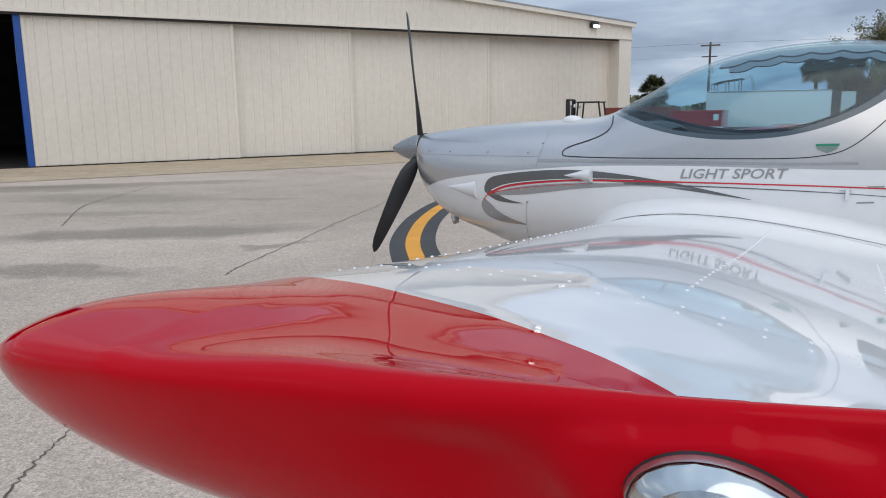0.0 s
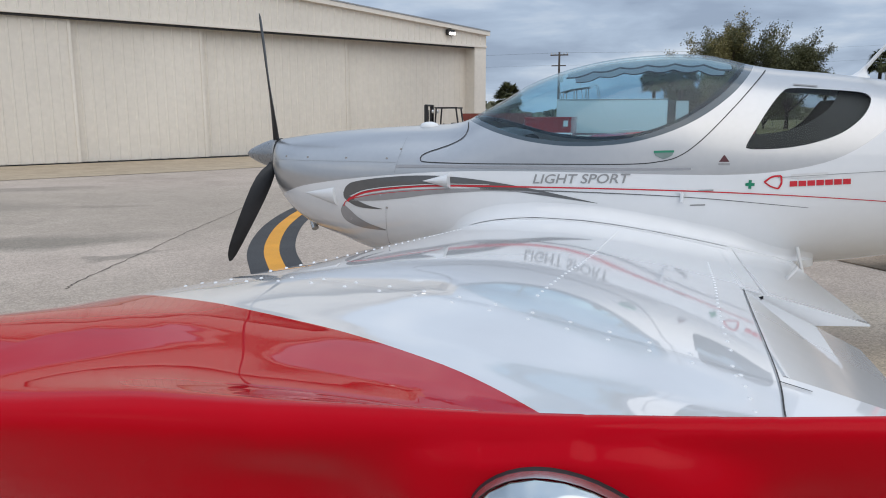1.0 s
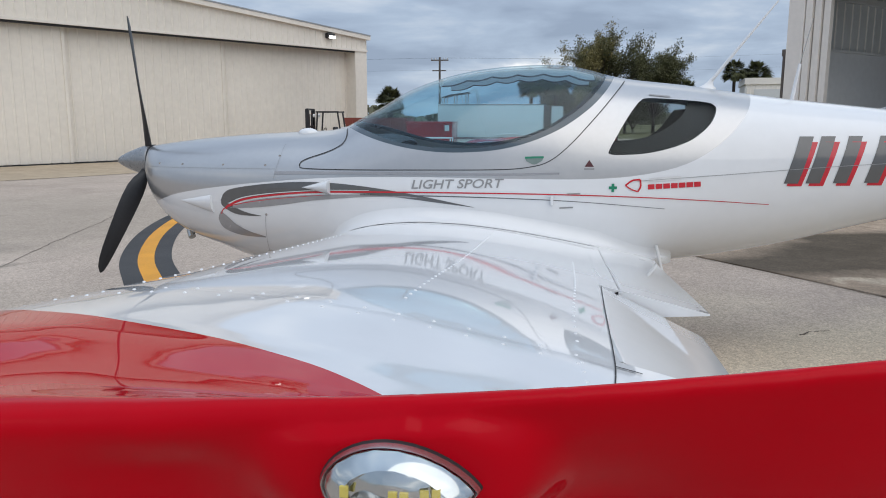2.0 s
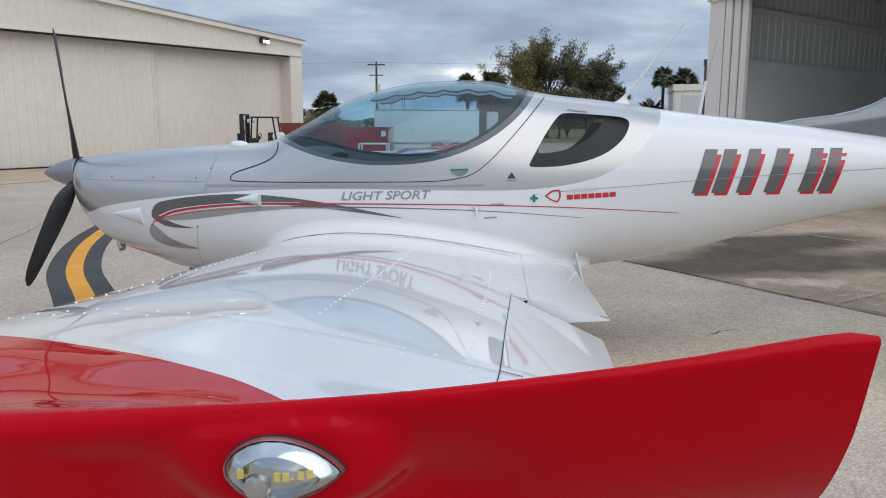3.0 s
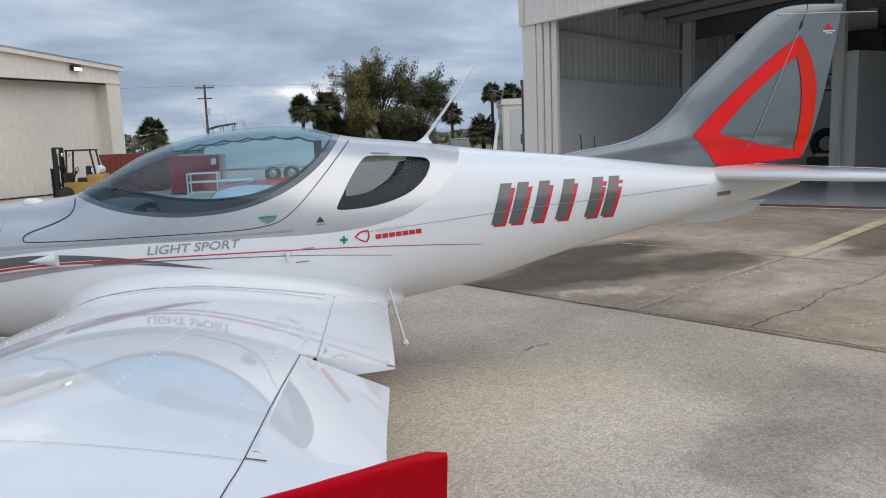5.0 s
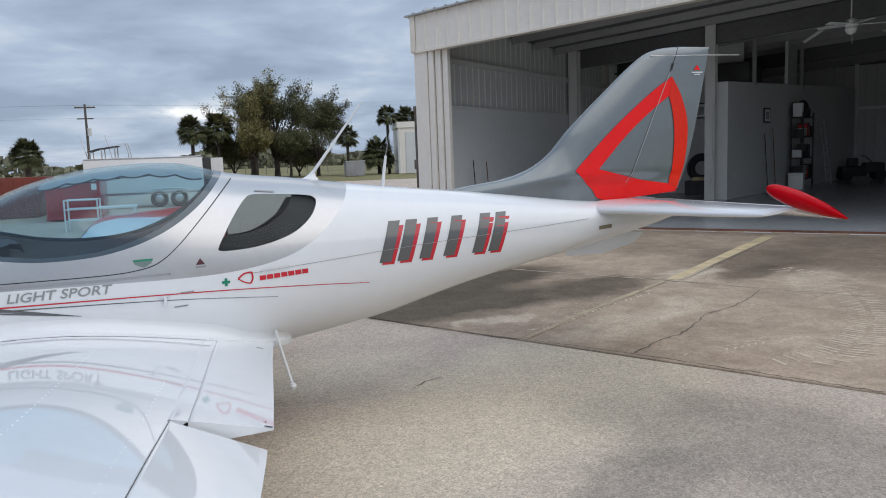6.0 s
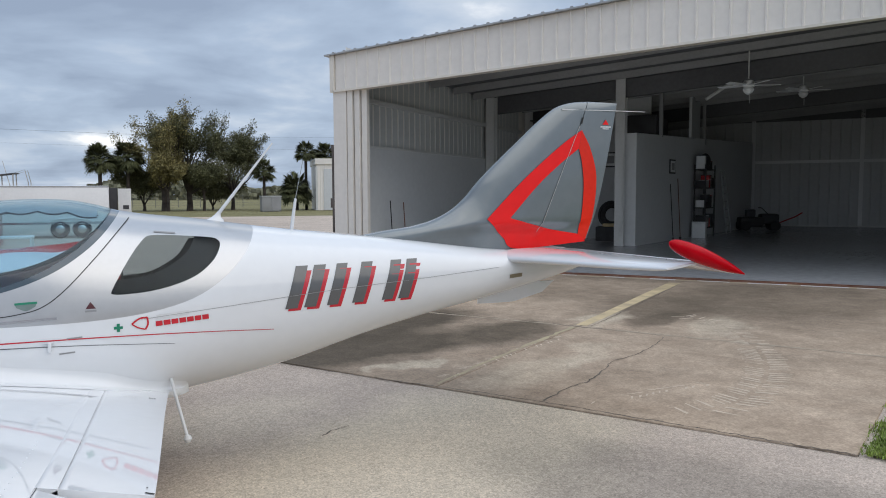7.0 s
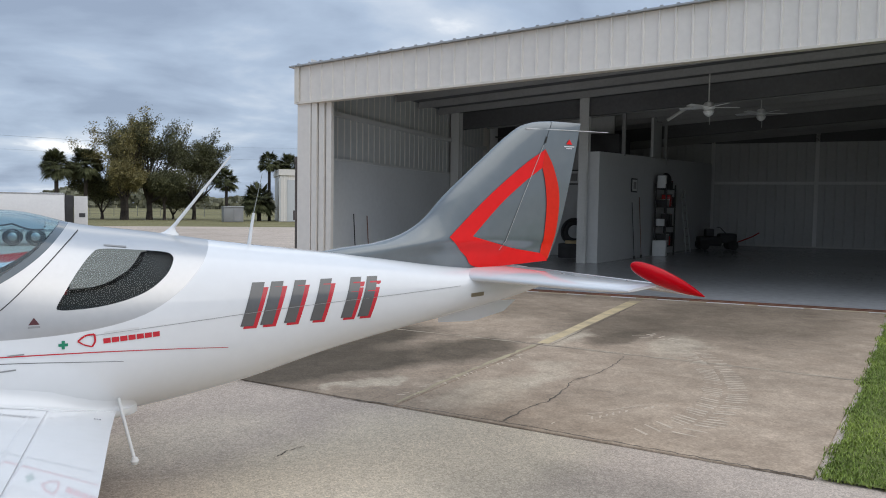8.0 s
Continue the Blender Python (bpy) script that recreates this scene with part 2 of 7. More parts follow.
    vc.inputs[3].default_value, vc.inputs[4].default_value = 1 - grit * 0.8, 1 + grit * 0.8
    l.new(vo.outputs["Color"], vc.inputs[0])
    pr = n.new("ShaderNodeMath")
    pr.operation = "MULTIPLY"
    l.new(gr.outputs[0], pr.inputs[0])
    l.new(vc.outputs[0], pr.inputs[1])
    mo, mg, mm = n.new("ShaderNodeTexNoise"), n.new("ShaderNodeMapRange"), n.new("ShaderNodeMath")
    mo.inputs["Scale"].default_value, mo.inputs["Detail"].default_value, mo.inputs["Roughness"].default_value, mo.inputs["Distortion"].default_value = 3.5, 10, 0.68, 0.8
    l.new(tc.outputs["Object"], mo.inputs["Vector"])
    mg.inputs[1].default_value, mg.inputs[2].default_value = 0.32, 0.68
    mg.inputs[3].default_value, mg.inputs[4].default_value = 1 - mottle, 1 + mottle
    mm.operation = "MULTIPLY"
    l.new(mo.outputs["Fac"], mg.inputs[0])
    l.new(mg.outputs[0], mm.inputs[0])
    l.new(pr.outputs[0], mm.inputs[1])
    vm = n.new("ShaderNodeVectorMath")
    vm.operation = "SCALE"
    l.new(ground, vm.inputs[0])
    l.new(mm.outputs[0], vm.inputs["Scale"])
    l.new(vm.outputs[0], b.inputs["Base Color"])
    b.inputs["Roughness"].default_value = rough
    b.inputs["Specular IOR Level"].default_value = 0.12
    bp = n.new("ShaderNodeBump")
    bp.inputs["Strength"].default_value, bp.inputs["Distance"].default_value = 0.5, 0.004
    l.new(pr.outputs[0], bp.inputs["Height"])
    l.new(bp.outputs[0], b.inputs["Normal"])
    return m


FABRIC = bpy.data.materials.new("sunshade_fabric")
FABRIC.use_nodes = True
fnn, fnl = FABRIC.node_tree.nodes, FABRIC.node_tree.links
f_tr, f_mx, f_ws = fnn.new("ShaderNodeBsdfTranslucent"), fnn.new("ShaderNodeMixShader"), fnn.new("ShaderNodeTexWave")
f_ws.inputs["Scale"].default_value, f_ws.inputs["Distortion"].default_value = 60, 2
f_rp = fnn.new("ShaderNodeValToRGB")
f_rp.color_ramp.elements[0].color, f_rp.color_ramp.elements[1].color = (0.40, 0.47, 0.52, 1), (0.50, 0.57, 0.61, 1)
fnl.new(f_ws.outputs["Fac"], f_rp.inputs[0])
fnl.new(f_rp.outputs[0], f_tr.inputs[0])
fnl.new(f_rp.outputs[0], fnn["Principled BSDF"].inputs["Base Color"])
fnn["Principled BSDF"].inputs["Roughness"].default_value = 0.85
f_mx.inputs[0].default_value = 0.45
fnl.new(fnn["Principled BSDF"].outputs[0], f_mx.inputs[1])
fnl.new(f_tr.outputs[0], f_mx.inputs[2])
fnl.new(f_mx.outputs[0], fnn["Material Output"].inputs[0])
OIL, PALE_TONE, DAMP = (0.075, 0.060, 0.043), (0.58, 0.50, 0.385), (0.17, 0.155, 0.13)
# the pale oval at (4.9, -0.3) puts extra brightness into the apron's colour
APRON = ground_mat("aggregate_apron", (0.50, 0.418, 0.35), (0.38, 0.315, 0.26), (0.575, 0.485, 0.41), 0.28, 95, 0.16, stains=0.6, mottle=0.06, spots=(
    (-4.2, 1.6, 1.9, 0.5, 36, 0.7, DAMP), (-3.3, -0.25, 1.0, 0.28, 20, 0.6, DAMP), (-7.6, 4.1, 2.0, 0.8, 15, 0.6, DAMP), (-6.2, 2.6, 1.4, 0.3, 30, 0.5, DAMP), (-11.0, 4.5, 2.5, 0.7, 30, 0.6, DAMP), (-2.3, 1.5, 0.35, 0.1, 60, 0.5, DAMP), (-9.5, 6.0, 2.6, 0.5, 40, 0.5, DAMP),
    (-5.2, 4.9, 0.5, 0.16, 20, 0.5, DAMP), (4.9, -1.8, 0.45, 0.28, 40, 0.45, DAMP), (3.4, 3.4, 0.8, 0.4, 120, 0.4, DAMP), (4.9, -0.3, 2.2, 1.1, 30, 0.8, PALE_TONE), (3.6, 0.9, 1.0, 0.5, 30, 0.4, PALE_TONE), (5.9, -1.75, 1.5, 0.7, 122, 0.4, DAMP), (-6.0, 4.2, 7.5, 3.4, 28, 0.5, (0.34, 0.293, 0.235)), (-2.0, -0.6, 3.0, 1.2, 25, 0.3, (0.36, 0.31, 0.25))))
SLAB = ground_mat("stained_concrete", (0.405, 0.313, 0.232), (0.215, 0.165, 0.12), (0.51, 0.41, 0.313), 0.16, 60, 0.42, rough=0.75, stains=0.62, mottle=0.17, spots=(
    (5.5, 2.9, 1.5, 0.8, 20, 0.9, OIL), (6.3, 4.2, 1.5, 0.65, 30, 0.9, OIL), (7.3, 3.1, 0.9, 0.5, 35, 0.75, OIL), (12.3, 3.6, 2.6, 1.7, 36, 0.42, OIL), (10.3, 4.0, 1.5, 0.9, 36, 0.5, OIL), (9.6, 3.1, 0.6, 0.3, 30, 0.5, OIL),
    (6.6, 1.30, 0.8, 0.34, 35, 0.36, PALE_TONE), (7.4, 1.70, 0.7, 0.25, 35, 0.3, PALE_TONE), (5.6, 2.0, 0.4, 0.1, 20, 0.5, PALE_TONE), (9.9, 2.3, 0.8, 0.3, 35, 0.4, PALE_TONE), (8.9, 3.4, 0.7, 0.25, 35, 0.5, PALE_TONE)))
SLABL = ground_mat("pale_concrete", (0.47, 0.375, 0.265), (0.36, 0.295, 0.215), (0.53, 0.43, 0.315), 0.08, 60, 0.25, stains=0.6)
FIELD = ground_mat("dry_grass_field", (0.21, 0.19, 0.095), (0.145, 0.14, 0.065), (0.29, 0.25, 0.14), 0.3, 8, 0.05, rough=0.95)
SOIL = ground_mat("lawn_soil", (0.15, 0.18, 0.055), (0.10, 0.12, 0.04), (0.20, 0.21, 0.08), 0.3, 40, 1.0, rough=0.95)


# ---------------------------------------------------------------- mesh helpers
def finish(bm, mats, name, angle=35.0):
    me = bpy.data.meshes.new(name)
    bmesh.ops.recalc_face_normals(bm, faces=bm.faces)
    for f in bm.faces:
        f.smooth = True
    bm.to_mesh(me)
    bm.free()
    return dress(me, mats, angle)


def dress(me, mats, angle=35.0):
    me.materials.clear()
    for m in mats if isinstance(mats, (list, tuple)) else [mats]:
        me.materials.append(m)
    me.set_sharp_from_angle(angle=radians(angle))
    return me


def part(name, bm, material, parent, label="", angle=35.0):
    """Links a bmesh, or a mesh, as one object under a thing or under a part."""
    me = dress(bm, material, angle) if isinstance(bm, bpy.types.Mesh) else finish(bm, material, name, angle)
    ob = new(name, me)
    ob.parent = parent
    if label:
        ob["label"] = label
    return ob


def thing(name, label, category, at=(0, 0, 0), rz=0.0, group="", kind=""):
    ob = new(name)
    ob.empty_display_size = 0.1
    ob.matrix_basis = pose(*at, 0, 0, rz)
    return tagged(ob, label, category, group, kind)


def box(bm, x0, y0, z0, x1, y1, z1, bevel=0.0, m=None, mi=0):
    vs = [bm.verts.new((x, y, z)) for x in (x0, x1) for y in (y0, y1) for z in (z0, z1)]
    fs = []
    for a in ((0, 1, 3, 2), (4, 6, 7, 5), (0, 4, 5, 1), (2, 3, 7, 6), (0, 2, 6, 4), (1, 5, 7, 3)):
        f = bm.faces.new([vs[i] for i in a])
        f.material_index = mi
        fs.append(f)
    if m is not None:
        bmesh.ops.transform(bm, matrix=m, verts=vs)
    if bevel:
        es = list({e for f in fs for e in f.edges})
        bmesh.ops.bevel(bm, geom=es, offset=bevel, segments=2, affect="EDGES", profile=0.6)
    return vs


def boxm(*a, bevel=0.0, m=None):
    bm = bmesh.new()
    box(bm, *a, bevel=bevel, m=m)
    return bm


def tube(bm, pts, radii, seg=12, cap=True, mi=0):
    """A round bar along points."""
    pts = [Vector(p) for p in pts]
    if not isinstance(radii, (list, tuple)):
        radii = [radii] * len(pts)
    rings, prev = [], None
    for i, p in enumerate(pts):
        d = (pts[min(i + 1, len(pts) - 1)] - pts[max(i - 1, 0)]).normalized()
        a = Vector((0, 0, 1)) if abs(d.z) < 0.9 else Vector((1, 0, 0))
        if prev is not None:
            a = prev
        s = d.cross(a).normalized()
        a = s.cross(d).normalized()
        prev = a
        rings.append([bm.verts.new(p + radii[i] * (math.cos(q) * s + math.sin(q) * a)) for q in (2 * math.pi * k / seg for k in range(seg))])
    for r0, r1 in zip(rings, rings[1:]):
        for k in range(seg):
            f = bm.faces.new((r0[k], r0[(k + 1) % seg], r1[(k + 1) % seg], r1[k]))
            f.material_index = mi
    if cap:
        for r in (rings[0], rings[-1]):
            f = bm.faces.new(r)
            f.material_index = mi
    return bm


def tubem(pts, radii, seg=12):
    return tube(bmesh.new(), pts, radii, seg)


def loft(bm, rows, closed=True, caps=True):
    """Joins rows of points, of one length, into a skin."""
    vr = [[bm.verts.new(p) for p in r] for r in rows]
    k = len(vr[0])
    for a, b in zip(vr, vr[1:]):
        for i in range(k if closed else k - 1):
            j = (i + 1) % k
            bm.faces.new((a[i], a[j], b[j], b[i]))
    if caps and closed:
        bm.faces.new(vr[0])
        bm.faces.new(vr[-1])
    return vr


def lathe(bm, prof, seg=24, axis="z", at=(0, 0, 0)):
    """Turns a profile of (radius, height) round an axis."""
    rows = []
    for r, h in prof:
        ring = []
        for k in range(seg):
            q = 2 * math.pi * k / seg
            c, s = max(r, 1e-4) * math.cos(q), max(r, 1e-4) * math.sin(q)
            p = {"z": (c, s, h), "x": (h, c, s), "y": (s, h, c)}[axis]
            ring.append(Vector(p) + Vector(at))
        rows.append(ring)
    loft(bm, rows)
    return bm


def curve_fn(xs, ys):
    """A smooth line through knots that never overshoots them."""
    xs, ys = np.array(xs, float), np.array(ys, float)
    h, d = np.diff(xs), np.diff(ys) / np.diff(xs)
    m = np.zeros(len(xs))
    m[0], m[-1] = d[0], d[-1]
    for i in range(1, len(xs) - 1):
        if d[i - 1] * d[i] > 0:
            w1, w2 = 2 * h[i] + h[i - 1], h[i] + 2 * h[i - 1]
            m[i] = (w1 + w2) / (w1 / d[i - 1] + w2 / d[i])

    def f(x):
        x = min(max(x, xs[0]), xs[-1])
        i = int(min(max(np.searchsorted(xs, x) - 1, 0), len(h) - 1))
        t = (x - xs[i]) / h[i]
        return float((2 * t**3 - 3 * t**2 + 1) * ys[i] + (t**3 - 2 * t**2 + t) * h[i] * m[i] + (3 * t**2 - 2 * t**3) * ys[i + 1] + (t**3 - t**2) * h[i] * m[i + 1])

    return f


def spline(pts, n=8, closed=False):
    """Catmull-Rom through 2D or 3D points."""
    pts = [np.array(p, float) for p in pts]
    k, out = len(pts), []
    for i in range(k if closed else k - 1):
        p1, p2 = pts[i], pts[(i + 1) % k]
        p0 = pts[(i - 1) % k] if closed or i > 0 else 2 * p1 - p2
        p3 = pts[(i + 2) % k] if closed or i < k - 2 else 2 * p2 - p1
        for s in range(n):
            t = s / n
            out.append(0.5 * (2 * p1 + (p2 - p0) * t + (2 * p0 - 5 * p1 + 4 * p2 - p3) * t * t + (3 * p1 - p0 - 3 * p2 + p3) * t**3))
    if not closed:
        out.append(pts[-1])
    return out


def prism(poly, axis, lo, hi):
    """A closed prism over a polygon, along y (polygon in x, z) or z (polygon in x, y)."""
    bm = bmesh.new()
    put = (lambda p, h: (p[0], h, p[1])) if axis == "y" else (lambda p, h: (p[0], p[1], h))
    a, b = [bm.verts.new(put(p, lo)) for p in poly], [bm.verts.new(put(p, hi)) for p in poly]
    bm.faces.new(a)
    bm.faces.new(b)
    for i in range(len(a)):
        j = (i + 1) % len(a)
        bm.faces.new((a[i], a[j], b[j], b[i]))
    bmesh.ops.triangulate(bm, faces=[f for f in bm.faces if len(f.verts) > 4])
    bmesh.ops.recalc_face_normals(bm, faces=bm.faces)
    me = bpy.data.meshes.new("cutter")
    bm.to_mesh(me)
    bm.free()
    return me


def cut(me, steps, thick=0.0):
    """The mesh after solidifying and cutting it; steps of (operation, cutter mesh)."""
    ob = new("work", me)
    tools = []
    if thick:
        s = ob.modifiers.new("shell", "SOLIDIFY")
        s.thickness, s.offset = thick, -1
    for op, c in steps:
        k = new("tool", c)
        tools.append(k)
        b = ob.modifiers.new("cut", "BOOLEAN")
        b.operation, b.object, b.solver = op, k, "EXACT"
    bpy.context.view_layer.update()
    dg = bpy.context.evaluated_depsgraph_get()
    out = bpy.data.meshes.new_from_object(ob.evaluated_get(dg))
    for o in (ob, *tools):
        bpy.data.objects.remove(o)
    return out


def joined(*meshes):
    bm = bmesh.new()
    for m in meshes:
        bm.from_mesh(m)
    me = bpy.data.meshes.new("joined")
    bm.to_mesh(me)
    bm.free()
    return me


# ---------------------------------------------------------------- ground
def sheet(name, poly, z, material, label, category, kind="structure"):
    bm = bmesh.new()
    f = bm.faces.new([bm.verts.new((x, y, 0)) for x, y in poly])
    bm.normal_update()
    if f.normal.z < 0:
        f.normal_flip()
    bmesh.ops.triangulate(bm, faces=bm.faces)
    me = bpy.data.meshes.new(name)
    bm.to_mesh(me)
    bm.free()
    me.materials.append(material)
    ob = new(name, me)
    ob.location.z = z
    return tagged(ob, label, category, "", kind)


def ring(n, r):
    return [(r * math.cos(2 * math.pi * k / n), r * math.sin(2 * math.pi * k / n)) for k in range(n)]


sheet("ground", ring(48, 3000), -0.03, FIELD, "dry green grass field reaching the horizon", "ground")
sheet("apron", [(-70, -60), (60, -60), (60, 40), (30, 54), (-10, 58), (-70, 58)], 0.0, APRON, "grey aggregate concrete apron with stains", "pavement")

# ---------------------------------------------------------------- aeroplane
plane = thing("airplane", "white and silver low-wing light aeroplane with red wing tips", "airplane")

FW = curve_fn([0.26, 0.30, 0.40, 0.56, 0.76, 0.96, 1.2, 1.5, 1.9, 2.3, 2.7, 3.0, 3.2, 3.5, 3.9, 4.5, 4.75, 5.4, 5.9, 6.22],
              [0.14, 0.22, 0.32, 0.40, 0.455, 0.50, 0.535, 0.565, 0.592, 0.60, 0.588, 0.555, 0.527, 0.487, 0.432, 0.36, 0.333, 0.232, 0.13, 0.045])
FT = curve_fn([0.26, 0.40, 0.56, 0.76, 0.98, 1.24, 1.40, 1.50, 1.64, 1.76, 1.86, 2.0, 2.16, 2.31, 2.46, 2.65, 2.80, 2.92, 3.04, 3.15, 3.44, 3.93, 4.49, 4.84, 5.43, 6.22],
              [1.165, 1.185, 1.205, 1.224, 1.24, 1.254, 1.262, 1.28, 1.35, 1.415, 1.475, 1.535, 1.582, 1.611, 1.627, 1.635, 1.628, 1.605, 1.572, 1.552, 1.520, 1.452, 1.392, 1.35, 1.275, 1.215])
FB = curve_fn([0.26, 0.30, 0.40, 0.56, 0.76, 0.96, 1.3, 1.8, 2.6, 3.1, 3.42, 3.9, 4.55, 4.85, 5.4, 5.9, 6.22],
              [0.92, 0.83, 0.715, 0.62, 0.555, 0.49, 0.45, 0.43, 0.45, 0.495, 0.53, 0.61, 0.775, 0.84, 0.94, 1.04, 1.12])
FM = curve_fn([0.26, 0.4, 0.8, 1.5, 2.5, 3.5, 4.5, 5.5, 6.22], [1.045, 0.99, 0.94, 0.92, 0.93, 0.98, 1.09, 1.13, 1.165])
FN = curve_fn([0.26, 0.5, 1.2, 2.3, 3.2, 4.5, 6.22], [2.0, 2.25, 2.5, 2.35, 2.4, 2.4, 2.2])


def fus_y(x, z):
    """Half width of the fuselage at a station and height."""
    zm, n = FM(x), FN(x)
    h = FT(x) - zm if z > zm else zm - FB(x)
    q = min(abs(z - zm) / max(h, 1e-4), 0.9999)
    return FW(x) * (1 - q**n) ** (1 / n)


def fus_point(x, a):
    """A point of the fuselage's skin, at an angle from its top."""
    zm, n, w = FM(x), FN(x), FW(x)
    c, s = math.cos(a), math.sin(a)
    h = FT(x) - zm if c > 0 else zm - FB(x)
    e = 2 / n
    return Vector((x, w * math.copysign(abs(s) ** e, s), zm + h * math.copysign(abs(c) ** e, c)))


def fus_normal(x, y, z):
    def g(x, y, z):
        zm, n = FM(x), FN(x)
        h = FT(x) - zm if z > zm else zm - FB(x)
        return (abs(y) / FW(x)) ** n + (abs(z - zm) / h) ** n
    d = 0.004
    v = Vector((g(x + d, y, z) - g(x - d, y, z), g(x, y + d, z) - g(x, y - d, z), g(x, y, z + d) - g(x, y, z - d)))
    return v.normalized() if v.length > 1e-9 else Vector((0, 0, 1))


def fus_shell():
    xs = [0.26, 0.275, 0.29, 0.31, 0.335, 0.365, 0.4] + list(np.linspace(0.44, 3.3, 64)) + list(np.linspace(3.36, 6.22, 40))
    bm = bmesh.new()
    loft(bm, [[fus_point(x, 2 * math.pi * k / 72) for k in range(72)] for x in xs])
    bmesh.ops.recalc_face_normals(bm, faces=bm.faces)
    me = bpy.data.meshes.new("shell")
    bm.to_mesh(me)
    bm.free()
    return me


def refine(me, inward=0.02):
    """Smooth skin normals from the section curves; cut edges stay flat."""
    for p in me.polygons:
        p.use_smooth = True
    normals = [None] * len(me.loops)
    for p in me.polygons:
        for li in p.loop_indices:
            co = me.vertices[me.loops[li].vertex_index].co
            n = fus_normal(co.x, co.y, co.z) if 0.3 < co.x < 6.2 else p.normal.copy()
            d = n.dot(p.normal)
            normals[li] = n if d > 0.75 else (-n if d < -0.75 else p.normal.copy())
    me.normals_split_custom_set(normals)
    return me


GLASS = spline([(1.485, 1.30), (1.60, 1.275), (1.75, 1.225), (1.88, 1.19), (2.0, 1.168), (2.14, 1.155), (2.30, 1.157), (2.45, 1.173), (2.60, 1.212), (2.74, 1.272), (2.86, 1.35), (2.96, 1.44), (3.045, 1.55), (3.09, 1.64)], 5)
GLASS_PRISM = [tuple(p) for p in GLASS] + [(3.09, 1.9), (1.40, 1.9), (1.40, 1.30)]
INNER = spline([(1.528, 1.32), (1.658, 1.281), (1.791, 1.237), (1.909, 1.204), (2.023, 1.187), (2.152, 1.175), (2.3, 1.177), (2.444, 1.194), (2.583, 1.233), (2.717, 1.293), (2.831, 1.369), (2.928, 1.456), (3.004, 1.556), (3.044, 1.652)], 5)
INNER_PRISM = [tuple(p) for p in INNER] + [(3.043, 1.95), (1.44, 1.95), (1.44, 1.345)]
WINDOW = [tuple(p) for p in spline([(3.0, 1.163), (3.012, 1.148), (3.06, 1.145), (3.18, 1.152), (3.31, 1.178), (3.43, 1.225), (3.52, 1.298), (3.562, 1.37), (3.555, 1.402), (3.51, 1.418), (3.35, 1.432), (3.215, 1.438), (3.165, 1.42), (3.10, 1.34), (3.04, 1.24)], 4, True)]
EDGE = [(0.2, 0.84), (0.36, 0.84), (0.45, 0.862), (0.59, 0.905), (0.84, 0.948), (1.16, 0.985), (1.54, 1.015), (1.99, 1.025), (2.43, 1.022), (2.9, 1.022), (3.18, 1.045), (3.40, 1.10), (3.57, 1.20), (3.70, 1.33), (3.77, 1.44), (3.80, 1.50)]
SILVER_PRISM = [tuple(p) for p in spline(EDGE, 4)] + [(3.80, 2.0), (0.2, 2.0)]


def shell_part(name, steps, material, label):
    me = cut(fus_shell(), steps, 0.012)
    ob = part(name, me, material, plane, label)
    refine(ob.data)
    return ob


gp, ip, wp, sp = (prism(p, "y", -1, 1) for p in (GLASS_PRISM, INNER_PRISM, WINDOW, SILVER_PRISM))
shell_part("fuselage", [("DIFFERENCE", sp), ("DIFFERENCE", gp)], WHITE, "glossy white lower fuselage and tail cone")
shell_part("upper_fuselage", [("INTERSECT", sp), ("DIFFERENCE", gp), ("DIFFERENCE", wp)], SILVER, "silver metallic cowling top and cabin surround")
canopy_edge = shell_part("canopy_edge", [("INTERSECT", gp), ("DIFFERENCE", ip)], SEAL, "dark blue-grey glazing border")
canopy = shell_part("canopy", [("INTERSECT", ip)], CANOPY, "clear bluish bubble canopy")
canopy.visible_shadow = False
for lo, hi in ((-1, 0), (0, 1)):
    qwin = shell_part("quarter_window", [("INTERSECT", prism(WINDOW, "y", lo, hi))], SMOKE, "smoked rear quarter window")
    qwin.visible_shadow = False

FOIL = ([0, 0.004, 0.0125, 0.025, 0.05, 0.1, 0.2, 0.3, 0.4, 0.5, 0.6, 0.7, 0.8, 0.9, 1.0],
        [0, 0.013, 0.025, 0.035, 0.050, 0.070, 0.090, 0.098, 0.097, 0.090, 0.078, 0.063, 0.045, 0.024, 0.002],
        [0, -0.011, -0.018, -0.025, -0.033, -0.042, -0.049, -0.050, -0.048, -0.043, -0.036, -0.027, -0.018, -0.009, -0.001])
FOIL_U, FOIL_L = curve_fn(FOIL[0], FOIL[1]), curve_fn(FOIL[0], FOIL[2])
WXL = curve_fn([0.4, 0.7, 2.45, 3.45, 3.7, 3.9, 4.02, 4.07, 4.09], [1.51, 1.54, 1.68, 1.765, 1.785, 1.825, 1.885, 1.96, 2.10])
WXT = curve_fn([0.4, 0.7, 2.45, 3.45, 4.085], [3.27, 3.24, 3.097, 3.0, 2.985])
WZL = curve_fn([0.4, 0.7, 2.45, 3.45, 3.7, 3.9, 4.02, 4.09], [0.615, 0.645, 0.835, 0.950, 0.995, 1.050, 1.085, 1.124])
WSAG = curve_fn([0.4, 3.9, 4.0, 4.05, 4.09], [0, 0, 0.006, 0.013, 0.014])
WZT = curve_fn([0.4, 0.7, 2.45, 3.45, 3.7, 3.9, 4.0, 4.06, 4.09], [0.58, 0.61, 0.80, 0.910, 0.925, 0.975, 1.035, 1.122, 1.214])
